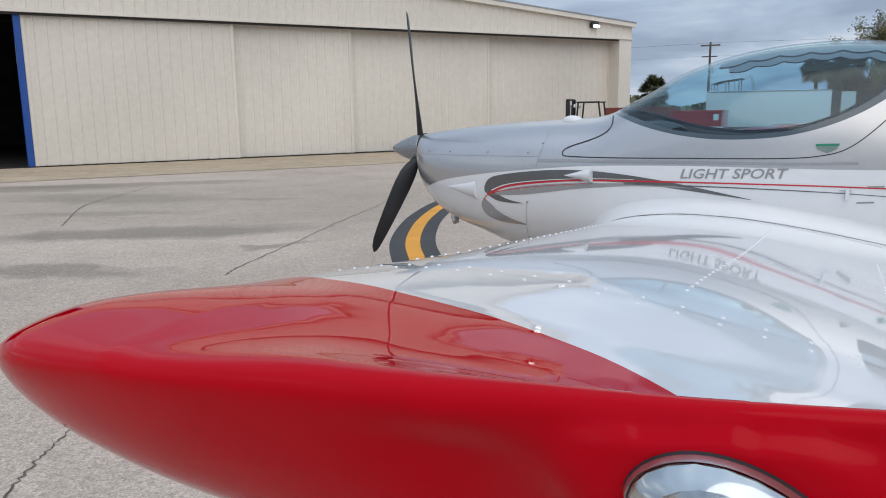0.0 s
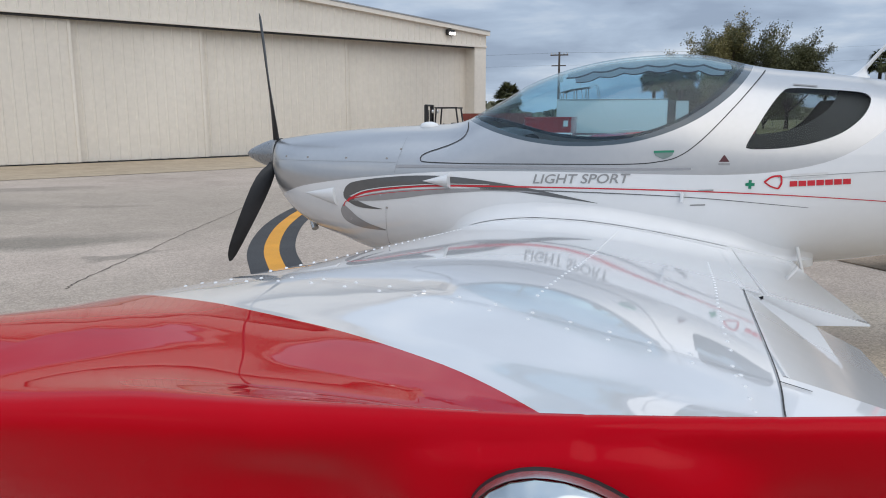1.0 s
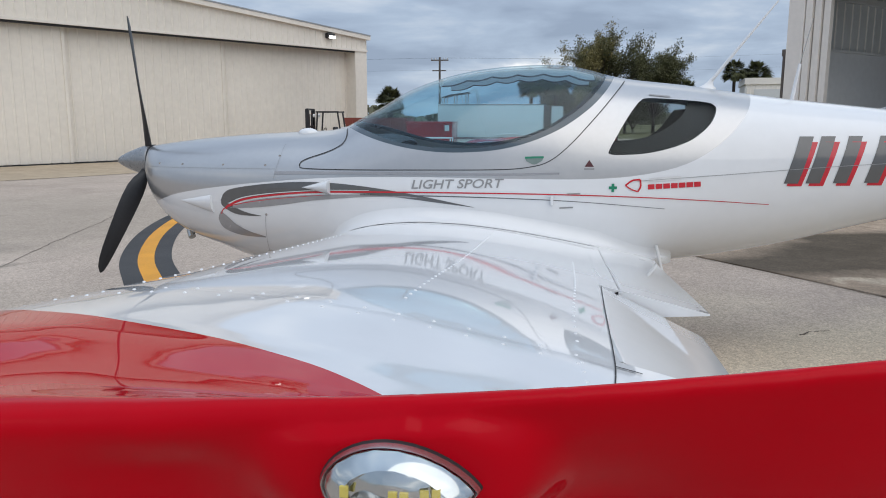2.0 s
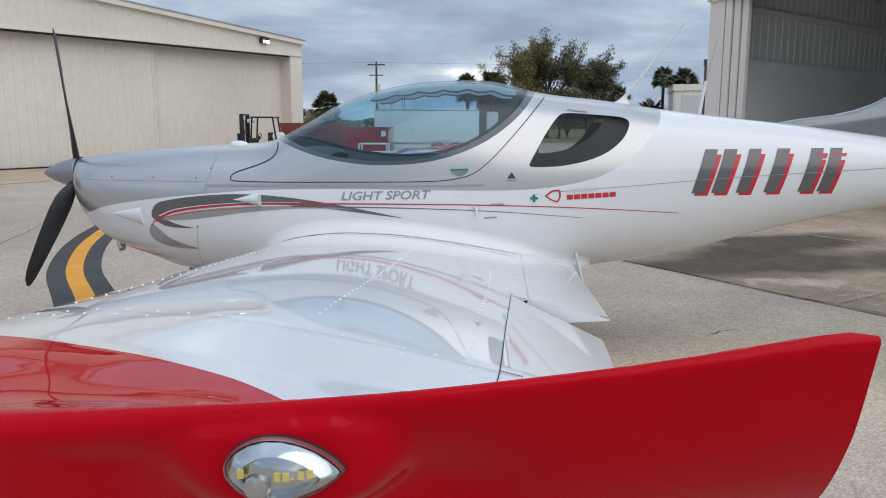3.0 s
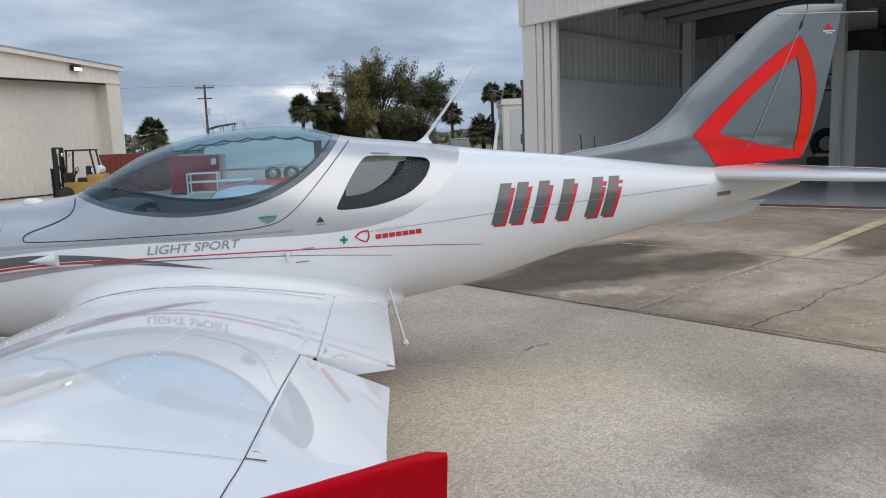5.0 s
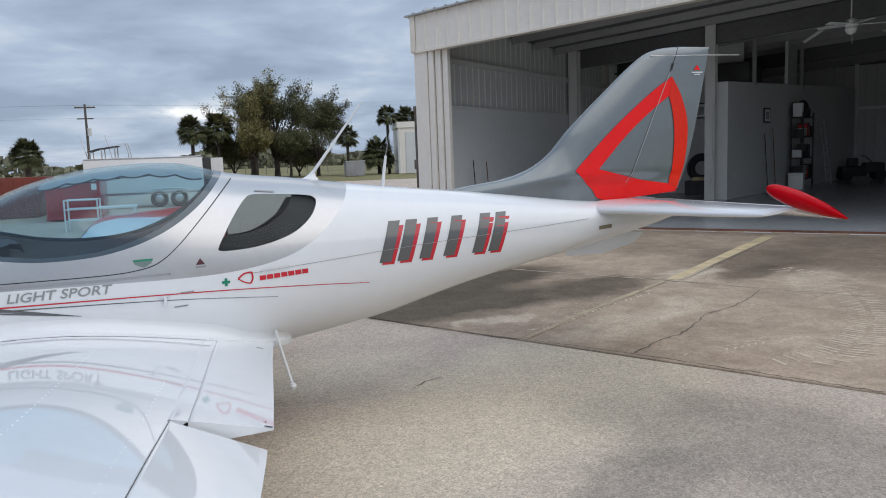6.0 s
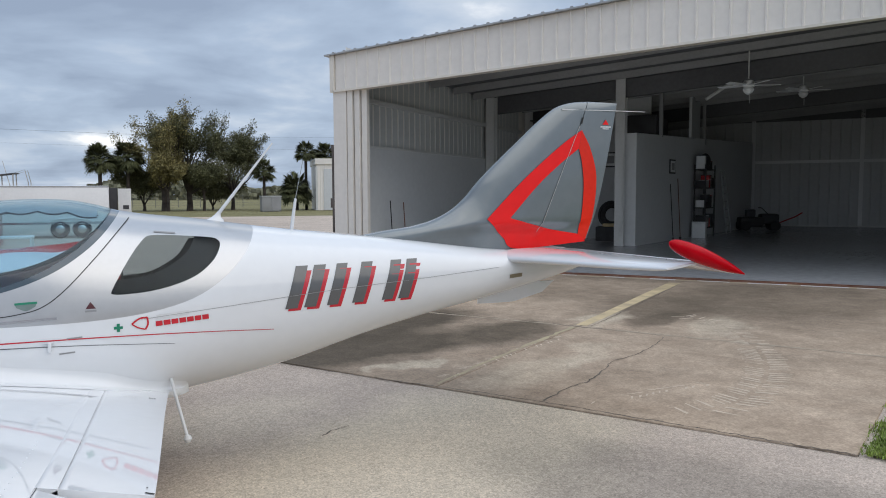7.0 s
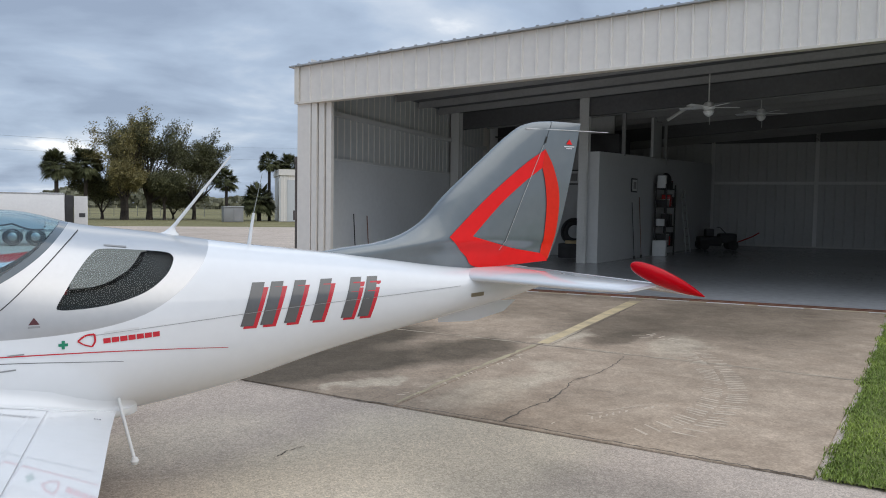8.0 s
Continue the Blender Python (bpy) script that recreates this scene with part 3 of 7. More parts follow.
WKU = curve_fn([0.4, 2.45, 3.1, 3.2, 3.3, 3.4, 3.5, 3.6, 3.7, 3.8, 3.85, 3.95, 4.0, 4.05, 4.09], [1, 1.02, 1.0885, 1.1002, 1.1092, 1.1116, 1.1033, 1.0801, 1.0334, 0.9485, 0.92, 0.52, 0.19, -0.03, -0.04])
WKL = curve_fn([0.4, 3.45, 3.7, 3.85, 3.95, 4.03, 4.07, 4.09], [1, 1.1, 1.3, 1.65, 1.8, 1.5, 0.9, 0.1])


def foil(s, c, droop=0.0):
    """x and the upper and lower z of the wing at half span s and chord fraction c."""
    xl, xt, zl, zt = WXL(s), WXT(s), WZL(s), WZT(s)
    ch = xt - xl
    z = zl + (zt - zl) * c - WSAG(s) * 4 * c * (1 - c)
    return xl + ch * c, z + FOIL_U(c) * ch * WKU(s), z + FOIL_L(c) * ch * WKL(s)


def wing_up(x, s):
    xl, xt = WXL(s), WXT(s)
    return foil(s, min(max((x - xl) / (xt - xl), 0), 1))[1]


CS = [0, 0.003, 0.01, 0.02, 0.035, 0.055, 0.08, 0.11, 0.15, 0.2, 0.25, 0.3, 0.36, 0.42, 0.48, 0.54, 0.6, 0.66, 0.72, 0.76, 0.80, 0.84, 0.88, 0.92, 0.96, 1.0]


PAINT = 26
LIGHT_Y, LIGHT_Z = 4.091, 1.108
BORDER_S = curve_fn([1.5, 1.8, 1.9, 2.0, 2.1, 2.165, 2.26, 2.345, 2.41, 2.45, 2.49, 2.53, 2.57, 2.64, 2.9], [3.47, 3.575, 3.624, 3.682, 3.727, 3.747, 3.772, 3.799, 3.824, 3.848, 3.880, 3.92, 3.98, 4.02, 4.035])
TIP_C = [k / 95 for k in range(96)]
TIP_C = sorted([c ** 1.55 for c in TIP_C if not 0.552 < c ** 1.55 < 0.722] + [0.555 + 0.004 * k for k in range(42)])
TIP_X0, TIP_X1, TIP_END = 1.785, 2.985, 4.09
SOFT = curve_fn([1.785, 2.05, 2.35, 2.6, 2.985], [0.014, 0.020, 0.014, 0.006, 0.0035])
BLUNT = curve_fn([1.785, 1.95, 2.1, 2.35, 2.6, 2.985], [0.0, 0.004, 0.008, 0.012, 0.010, 0.008])
RISE = curve_fn([1.785, 1.95, 2.1, 2.3, 2.5, 2.8, 2.985], [-0.5, -0.3, -0.05, 0.25, 0.75, 1.8, 2.3])
LIFT = curve_fn([1.785, 1.95, 2.1, 2.3, 2.42, 2.53, 2.66, 2.8, 2.96, 2.985], [0.0, -0.008, -0.005, 0.010, 0.0105, 0.0075, 0.0055, 0.006, 0.010, 0.002])


def nose_span(x):
    """The half span at which the rounded nose of the tip reaches x."""
    lo, hi = 3.7, TIP_END
    for _ in range(30):
        m = 0.5 * (lo + hi)
        if WXL(m) < x:
            lo = m
        else:
            hi = m
    return hi


def ease(t):
    t = min(max(t, 0), 1)
    return t * t * (3 - 2 * t)


def tip_line(c):
    """Points round the wing tip at one station: out along the top, over the soft ridge, back below."""
    xe = TIP_X0 + (TIP_X1 - TIP_X0) * c
    se = nose_span(xe)
    ss = list(np.linspace(3.47, se - 0.125, 14)[:-1]) + list(np.linspace(se - 0.125, se, 60))
    up, lo = [], []
    s0 = min(3.78, se - 0.10)
    za = wing_up(xe, s0)
    ma = (za - wing_up(xe, s0 - 0.02)) / 0.02
    zr = wing_up(xe, se) + LIFT(xe)
    for s in ss:
        b = ease((s - 3.47) / 0.22)
        x = (1 - b) * (WXL(s) + (WXT(s) - WXL(s)) * c) + b * xe
        q = min(max((x - WXL(s)) / (WXT(s) - WXL(s)), 0), 1)
        _, zu, zl = foil(s, q)
        if s > s0:
            t, run = (s - s0) / (se - s0), se - s0
            zu = (2 * t ** 3 - 3 * t * t + 1) * za + (t ** 3 - 2 * t * t + t) * run * ma + (3 * t * t - 2 * t ** 3) * zr + (t ** 3 - t * t) * run * RISE(xe)
        up.append((x, s - BLUNT(xe) * ease((s - se + 0.11) / 0.11), zu))
        lo.append((x, s, min(zl, zu)))
    n = len(ss)
    p = np.array(up + lo[::-1])
    d = np.concatenate([[0], np.cumsum(np.linalg.norm(np.diff(p, axis=0), axis=1))])
    d += np.arange(len(d)) * 1e-7
    a0, a1 = d[13], d[-14]
    q = np.concatenate([d[:13], np.linspace(a0, a1, 161), d[-13:]])
    r = np.stack([np.interp(q, d, p[:, k]) for k in range(3)], 1)
    out = r.copy()
    g = np.gradient(q)
    for i in range(14, len(q) - 14):
        sg = SOFT(xe) * ease(min(i - 13, len(q) - 14 - i) / 30) + 1e-6
        w = np.exp(-0.5 * ((q - q[i]) / sg) ** 2) * g
        out[i] = (r * w[:, None]).sum(0) / w.sum()
    # resample so that one point of every station lies on the paint border
    d = np.concatenate([[0], np.cumsum(np.linalg.norm(np.diff(out, axis=0), axis=1) + 1e-8)])
    half = int(np.argmax(out[:, 1]))
    edge = np.interp(min(BORDER_S(xe), out[half, 1] - 0.004), out[:half + 1, 1], d[:half + 1])
    back = d[half] + min(0.25, 0.7 * (d[-1] - d[half]))
    q = np.concatenate([np.linspace(0, edge, PAINT + 1)[:-1], np.linspace(edge, d[half], 36)[:-1], np.linspace(d[half], back, 72)[:-1], np.linspace(back, d[-1], 14)])
    return np.stack([np.interp(q, d, out[:, k]) for k in range(3)], 1)


def blister(x, y, z, zr):
    """The swelling that carries the tip light, and the hollows before and behind it."""
    k = min(1, max(0, (y - 3.95) / 0.06)) * ease((zr - 0.004 - z) / 0.03)
    up = math.exp(-(abs((x - 2.53) / 0.10) ** 4) - abs((z - LIGHT_Z + 0.012) / 0.09) ** 4)
    dip = math.exp(-(((x - 2.665) / 0.06) ** 2) - ((z - LIGHT_Z + 0.034) / 0.045) ** 2) + 0.45 * math.exp(-(((x - 2.40) / 0.06) ** 2) - ((z - LIGHT_Z + 0.01) / 0.07) ** 2)
    y = y + k * (0.014 * up - 0.022 * dip)
    a, b = (x - 2.5425) / 0.050, (z - LIGHT_Z) / 0.028
    r = math.sqrt(a * a + b * b)
    if y > 3.98 and r < 2.1:
        y = y + (LIGHT_Y + 0.004 - y) * (1 - ease((r - 1.1) / 1.0)) * ease((zr + 0.002 - z) / 0.014)
    return y


def tip_mesh(side):
    rows = []
    for c in TIP_C:
        p = tip_line(c)
        half = int(np.argmax(p[:, 1]))
        rows.append([(x, side * (blister(x, y, z, p[half, 2]) if k > half else y), z) for k, (x, y, z) in enumerate(p)])
    bm = bmesh.new()
    vs = [[bm.verts.new(p) for p in r] for r in rows]
    for a, b in zip(vs, vs[1:]):
        for k in range(len(a) - 1):
            f = bm.faces.new((a[k], a[k + 1], b[k + 1], b[k]) if side < 0 else (b[k], b[k + 1], a[k + 1], a[k]))
            f.material_index = 0 if k < PAINT else 1
            f.smooth = True
    end = vs[-1]
    n = len(end)
    for k in range((n - 1) // 2):
        f = bm.faces.new(list(dict.fromkeys((end[k], end[k + 1], end[n - 2 - k], end[n - 1 - k]))))
        f.material_index = 1
    bmesh.ops.remove_doubles(bm, verts=bm.verts, dist=0.0003)
    bmesh.ops.recalc_face_normals(bm, faces=bm.faces)
    me = bpy.data.meshes.new("wing_tip")
    bm.to_mesh(me)
    bm.free()
    return me


def wing_loft(ss, c0, c1, side=-1, turn=None):
    cs = [c for c in CS if c0 < c < c1]
    cs = [c0] + cs + [c1]
    rows = []
    for s in ss:
        up = [(foil(s, c)[0], foil(s, c)[1]) for c in cs]
        lo = [(foil(s, c)[0], foil(s, c)[2]) for c in cs]
        if c0 == 0:
            lo = lo[1:]
        elif c0 > 0:
            hx, hz = up[0][0], 0.5 * (up[0][1] + lo[0][1])
            r = 0.5 * (up[0][1] - lo[0][1])
            nose = [(hx - r * math.sin(q) * 0.8, hz + r * math.cos(q)) for q in (0.6, 1.2, 1.9, 2.5)]
            lo = nose + lo
        prof = list(reversed(up)) + lo
        if turn:
            hx, hz = foil(s, c0)[0], foil(s, c0)[1]
            q = radians(turn)
            prof = [(hx + (x - hx) * math.cos(q) + (z - hz) * math.sin(q), hz - (x - hx) * math.sin(q) + (z - hz) * math.cos(q)) for x, z in prof]
        rows.append([(x, side * s, z) for x, z in prof])
    bm = bmesh.new()
    loft(bm, rows)
    bmesh.ops.recalc_face_normals(bm, faces=bm.faces)
    me = bpy.data.meshes.new("wing")
    for f in bm.faces:
        f.smooth = True
    bm.to_mesh(me)
    bm.free()
    return me


def teardrop(k, off, side):
    """The outline of the tip light on the tip's outer face."""
    out = []
    for i in range(40):
        q = 2 * math.pi * i / 40
        t = 0.5 + 0.5 * math.cos(q)
        a, b = 0.0442 * math.cos(q), math.copysign(0.0240 * t ** 0.6 * (1 - t) ** 0.8 / 0.3845, math.sin(q))
        out.append(Vector((2.5425 + k * a, side * (LIGHT_Y + off), LIGHT_Z + k * b)))
    return out


def build_wing(side):
    main_s = [0.42, 0.6] + list(np.linspace(0.75, 3.0, 16)) + [3.1, 3.2, 3.3, 3.38, 3.44, 3.465, 3.472]
    w = part("wing", wing_loft(main_s, 0, 0.79, side), WHITE, plane, "glossy white riveted metal wing panel", 50)
    tip = tip_mesh(side)
    marks = [p.material_index for p in tip.polygons]
    part("wing_tip", tip, [WHITE, RED], w, "glossy red upswept wing tip with white inboard edge", 70)
    tip.polygons.foreach_set("material_index", marks)
    part("flap", wing_loft(list(np.linspace(0.40, 2.475, 14)), 0.832, 1.0, side, 0.0), WHITE, w, "white wing flap", 40)
    part("flap_cove", wing_loft(list(np.linspace(0.40, 2.475, 14)), 0.79, 0.828, side), WHITE, w, "", 40)
    part("aileron", wing_loft(list(np.linspace(2.495, 3.462, 8)), 0.7935, 1.0, side, 12.0), WHITE, w, "white drooped aileron", 40)
    return w


wing_l = build_wing(-1)
wing_r = build_wing(1)


def root_fairing(side):
    rows = []
    for i in range(57):
        t = i / 56
        x = 1.47 + 1.91 * t
        wd = 0.13 * min(1, 0.25 + t * 4)
        hgt = 0.11
        zu = wing_up(min(x, 3.22), 0.62)
        if x > 2.95:
            k = (x - 2.95) / 0.43
            wd *= math.sqrt(max(0.0, 1 - k ** 2.2))
            hgt *= 1 - 0.45 * k
            zu = zu + (0.60 - zu) * ease(k)
        low = 0.05 * ease((x - 2.9) / 0.25)
        row = []
        for k in range(13):
            q = k / 12 * math.pi / 2
            zz = zu - 0.012 + hgt * (1 - math.cos(q))
            y = max(fus_y(x, zz), 0.30 if x < 3.2 else 0.0) - 0.004 + wd * (1 - math.sin(q))
            row.append((x, side * y, max(zz, wing_up(x, y) + 0.0015) if k < 4 and x < 3.2 else zz))
        if low > 0.001:
            e = row[0]
            row = [(x, side * (abs(e[1]) - 0.35 * wd - 0.05), e[2] - low), (x, side * (abs(e[1]) - 0.12 * wd), e[2] - low * 0.75), (x, side * (abs(e[1]) + 0.0), e[2] - low * 0.35)] + row
        else:
            row = [row[0]] * 3 + row
        rows.append(row)
    bm = bmesh.new()
    loft(bm, rows, closed=False, caps=False)
    bmesh.ops.remove_doubles(bm, verts=bm.verts, dist=0.0002)
    return part("root_fairing", bm, WHITE, plane, "white wing root fairing", 60)


root_fairing(-1)
root_fairing(1)

# tail
FLE = curve_fn([1.10, 1.385, 1.43, 1.48, 1.57, 1.76, 2.02, 2.21, 2.28, 2.31, 2.325, 2.332], [4.40, 4.46, 4.80, 5.01, 5.18, 5.37, 5.66, 5.885, 5.99, 6.08, 6.17, 6.28])
FTE = curve_fn([1.10, 1.30, 1.50, 1.86, 2.332], [6.18, 6.25, 6.335, 6.43, 6.525])
FHG = curve_fn([1.10, 1.36, 2.17, 2.332], [5.70, 5.81, 6.18, 6.25])


def fin_loft(zs, lo, hi, side_thick):
    rows = []
    for z in zs:
        a, b = lo(z), hi(z)
        xs = [a + (b - a) * t for t in (0, 0.01, 0.03, 0.07, 0.14, 0.25, 0.4, 0.55, 0.7, 0.85, 1.0)]
        half = [(x, side_thick(x, z)) for x in xs]
        rows.append([(x, -h, z) for x, h in half] + [(x, h, z) for x, h in reversed(half)])
    bm = bmesh.new()
    loft(bm, rows)
    return bm


def fin_half(x, z):
    a, b = max(FLE(z), 4.9), FTE(z)
    t = min(max((x - FLE(z)) / (b - a), 0), 1)
    k = 0.052 * (1.48 * math.sqrt(t) - 0.63 * t - 1.76 * t * t + 1.42 * t**3 - 0.51 * t**4) * 2.0 * (b - a) + 0.002
    top = 1.0 if z < 2.28 else math.sqrt(max(0.02, 1 - ((z - 2.28) / 0.055) ** 2))
    return max(0.0015, k * top)


ZS = list(np.linspace(1.15, 2.27, 40)) + [2.285, 2.30, 2.312, 2.322, 2.328, 2.332]
part("fin", fin_loft(ZS, FLE, lambda z: FHG(z), fin_half), FINGREY, plane, "grey metallic vertical fin with dorsal fillet", 50)
rudder = part("rudder", fin_loft(ZS[6:], lambda z: FHG(z) + 0.006, FTE, fin_half), FINGREY, plane, "grey metallic rudder", 50)

SLE, STE = curve_fn([0.05, 0.2, 1.2, 1.32], [5.40, 5.50, 5.83, 5.90]), curve_fn([0.05, 0.2, 1.32], [6.10, 6.10, 6.16])


def stab(side):
    rows = []
    for s in list(np.linspace(0.05, 1.24, 12)) + [1.27, 1.295, 1.31, 1.318]:
        a, b = SLE(s), STE(s)
        k = 1.0 if s < 1.25 else math.sqrt(max(0.03, 1 - ((s - 1.25) / 0.07) ** 2))
        cs = (0, 0.01, 0.03, 0.08, 0.15, 0.3, 0.5, 0.7, 0.85, 1.0)
        h = [0.13 * (1.48 * math.sqrt(t) - 0.63 * t - 1.76 * t * t + 1.42 * t**3 - 0.47 * t**4) * (b - a) * k + 0.002 for t in cs]
        z0 = 1.205 + 0.012 * s
        up = 0.045 - 0.012 * s
        rows.append([(a + (b - a) * t, side * s, z0 + up * t + q) for t, q in zip(cs, h)] + [(a + (b - a) * t, side * s, z0 + up * t - q) for t, q in reversed(list(zip(cs, h)))])
    bm = bmesh.new()
    loft(bm, rows)
    st = part("stabilizer", bm, WHITE, plane, "white horizontal stabiliser", 50)
    rows = []
    for s in np.linspace(0.07, 1.27, 8):
        a = STE(s) + 0.003
        z0 = 1.25
        rows.append([(a, side * s, z0 + 0.006), (a + 0.14, side * s, z0 - 0.026), (a + 0.30, side * s, z0 - 0.085), (a + 0.15, side * s, z0 - 0.06), (a, side * s, z0 - 0.025), (a - 0.008, side * s, z0)])
    bm = bmesh.new()
    loft(bm, rows)
    el = part("elevator", bm, WHITE, plane, "white elevator hanging slightly down")
    # torpedo-shaped horn at the elevator's end
    bm = bmesh.new()
    a, b = Vector((5.90, side * 1.335, 1.375)), Vector((6.50, side * 1.31, 1.165))
    pts = [a.lerp(b, t) for t in (0, 0.01, 0.04, 0.1, 0.2, 0.35, 0.5, 0.65, 0.8, 0.92, 1.0)]
    tube(bm, pts, [0.002, 0.014, 0.027, 0.038, 0.046, 0.05, 0.047, 0.040, 0.028, 0.014, 0.003], 20)
    part("elevator_horn", bm, RED, el, "red torpedo-shaped elevator tip", 60)
    return st


stab(-1)
stab(1)

# propeller and spinner
hub = Vector((0.235, 0, 1.072))
bm = bmesh.new()
lathe(bm, [(0.001, 0.0), (0.012, 0.006), (0.03, 0.03), (0.052, 0.075), (0.074, 0.13), (0.09, 0.18), (0.098, 0.215), (0.10, 0.232), (0.098, 0.236), (0.02, 0.237)], 40, "x", (0, 0, 1.068))
prop = part("spinner", bm, SPINNER, plane, "dark silver pointed spinner", 40)
bm = bmesh.new()
lathe(bm, [(0.095, 0.238), (0.10, 0.240), (0.10, 0.252), (0.06, 0.262)], 36, "x", (0, 0, 1.068))
part("spinner_plate", bm, BLACK, prop)


def blade_mesh():
    rows = []
    for r, ch, tw, th in ((0.05, 0.05, 55, 0.045), (0.09, 0.05, 55, 0.042), (0.13, 0.062, 52, 0.036), (0.18, 0.088, 47, 0.028), (0.25, 0.108, 40, 0.022), (0.35, 0.116, 33, 0.018), (0.47, 0.112, 27, 0.015), (0.6, 0.102, 22, 0.012), (0.72, 0.088, 19, 0.010), (0.80, 0.070, 17, 0.008), (0.845, 0.046, 16, 0.006), (0.865, 0.012, 16, 0.004)):
        q = radians(tw)
        row = []
        for c, t in ((-0.35, 0), (-0.28, 0.35), (-0.1, 0.6), (0.15, 0.55), (0.45, 0.25), (0.65, 0), (0.45, -0.15), (0.1, -0.3), (-0.2, -0.3)):
            a, b = c * ch, t * th
            row.append((a * math.sin(q) * -1 + b * math.cos(q) * -1, a * math.cos(q) - b * math.sin(q), r))
        rows.append(row)
    bm = bmesh.new()
    loft(bm, rows)
    return finish(bm, BLACK, "blade", 50)


bmesh_blade = blade_mesh()
for ang in (12.0, 132.0, 252.0):
    ob = new("blade", bmesh_blade)
    ob.parent = prop
    ob.matrix_basis = Matrix.Translation((0.228, 0, 1.066)) @ pose(0, 0, 0, ang, 0, 0) @ Matrix.Diagonal((1, 1, 1.012, 1))

# landing gear
def wheel(x, y, r, wdt):
    bm = bmesh.new()
    lathe(bm, [(r * 0.55, -wdt / 2), (r * 0.85, -wdt / 2), (r * 0.97, -wdt * 0.36), (r, -wdt * 0.15), (r, wdt * 0.15), (r * 0.97, wdt * 0.36), (r * 0.85, wdt / 2), (r * 0.55, wdt / 2)], 28, "y", (x, y, r))
    w = part("wheel", bm, RUBBER, plane, "black rubber tyre", 40)
    bm = bmesh.new()
    lathe(bm, [(0.02, -wdt * 0.4), (r * 0.5, -wdt * 0.42), (r * 0.56, -wdt * 0.3), (r * 0.56, wdt * 0.3), (r * 0.5, wdt * 0.42), (0.02, wdt * 0.4)], 20, "y", (x, y, r))
    part("rim", bm, STEEL, w)
    return w


wheel(0.98, 0, 0.165, 0.11)
for s in (-1, 1):
    wheel(2.42, s * 0.92, 0.18, 0.13)
    part("gear_leg", tubem([(2.34, s * 0.30, 0.56), (2.36, s * 0.5, 0.45), (2.42, s * 0.80, 0.20)], [0.045, 0.04, 0.028], 10), WHITE, plane)
bm = tubem([(0.90, 0, 0.62), (0.93, 0, 0.42), (0.95, 0, 0.34)], 0.028, 12)
tube(bm, [(0.95, -0.075, 0.34), (0.95, 0.075, 0.34)], 0.016, 8)
for s in (-1, 1):
    tube(bm, [(0.95, s * 0.075, 0.34), (0.98, s * 0.075, 0.165)], 0.014, 8)
part("nose_fork", bm, BLACK, plane, "black nose wheel fork")

# cockpit
bm = bmesh.new()
box(bm, 1.62, -0.5, 0.95, 1.78, 0.5, 1.19, 0.03)
part("instrument_panel", bm, INTERIOR, plane, "dark instrument panel")
bm = bmesh.new()
rows = []
for x, z, w in ((1.58, 1.215, 0.40), (1.66, 1.235, 0.43), (1.74, 1.24, 0.46), (1.83, 1.225, 0.47), (1.86, 1.20, 0.47)):
    rows.append([(x, -w, z - 0.09), (x, -w * 0.8, z - 0.02), (x, -w * 0.3, z), (x, w * 0.3, z), (x, w * 0.8, z - 0.02), (x, w, z - 0.09)])
loft(bm, rows, closed=False, caps=False)
part("glareshield", bm, INTERIOR, plane, "dark padded glareshield")
bm = boxm(1.35, -0.34, 0.66, 2.95, 0.34, 0.69)
part("cabin_floor", bm, INTERIOR, plane)
for s in (-1, 1):
    bm = bmesh.new()
    box(bm, 2.28, s * 0.27 - 0.21, 0.66, 2.78, s * 0.27 + 0.21, 0.84, 0.04)
    st = part("seat", bm, SEATRED, plane, "dark red leather seat")
    bm = bmesh.new()
    box(bm, -0.06, -0.21, 0.0, 0.06, 0.21, 0.50, 0.05, Matrix.Translation((2.82, s * 0.27, 0.80)) @ pose(0, 0, 0, 0, 22, 0))
    part("backrest", bm, SEATRED, st)
bm = bmesh.new()
box(bm, 3.02, -0.40, 0.72, 3.06, 0.46, 1.28, 0.01)
part("cabin_bulkhead", bm, INTERIOR, plane)


# ---------------------------------------------------------------- hangars
def corrugated(bm, u0, u1, bottom, top, pitch=0.2, depth=0.02, rib=0.06, v=0.0, flip=1):
    """A ribbed steel sheet along u, from bottom(u) to top(u); ribs stand out towards -v."""
    us, n = [], max(1, round((u1 - u0) / pitch))
    p = (u1 - u0) / n
    for k in range(n):
        a = u0 + k * p
        us += [(a, 0), (a + p - rib, 0), (a + p - rib * 0.7, 1), (a + p - rib * 0.3, 1)]
    us.append((u1, 0))
    lo = [bm.verts.new((u, v - flip * depth * d, bottom(u))) for u, d in us]
    hi = [bm.verts.new((u, v - flip * depth * d, top(u))) for u, d in us]
    for i in range(len(us) - 1):
        bm.faces.new((lo[i], lo[i + 1], hi[i + 1], hi[i]))
    return bm


def panel(bm, u0, u1, z0, z1, v0, v1):
    """A slab with sloping top and bottom given as functions of u."""
    vs = []
    for u in (u0, u1):
        for v in (v0, v1):
            vs += [bm.verts.new((u, v, z0(u))), bm.verts.new((u, v, z1(u)))]
    for a in ((0, 1, 3, 2), (4, 6, 7, 5), (0, 4, 5, 1), (2, 3, 7, 6), (0, 2, 6, 4), (1, 5, 7, 3)):
        bm.faces.new([vs[i] for i in a])
    return bm


def const(c):
    return lambda u: c


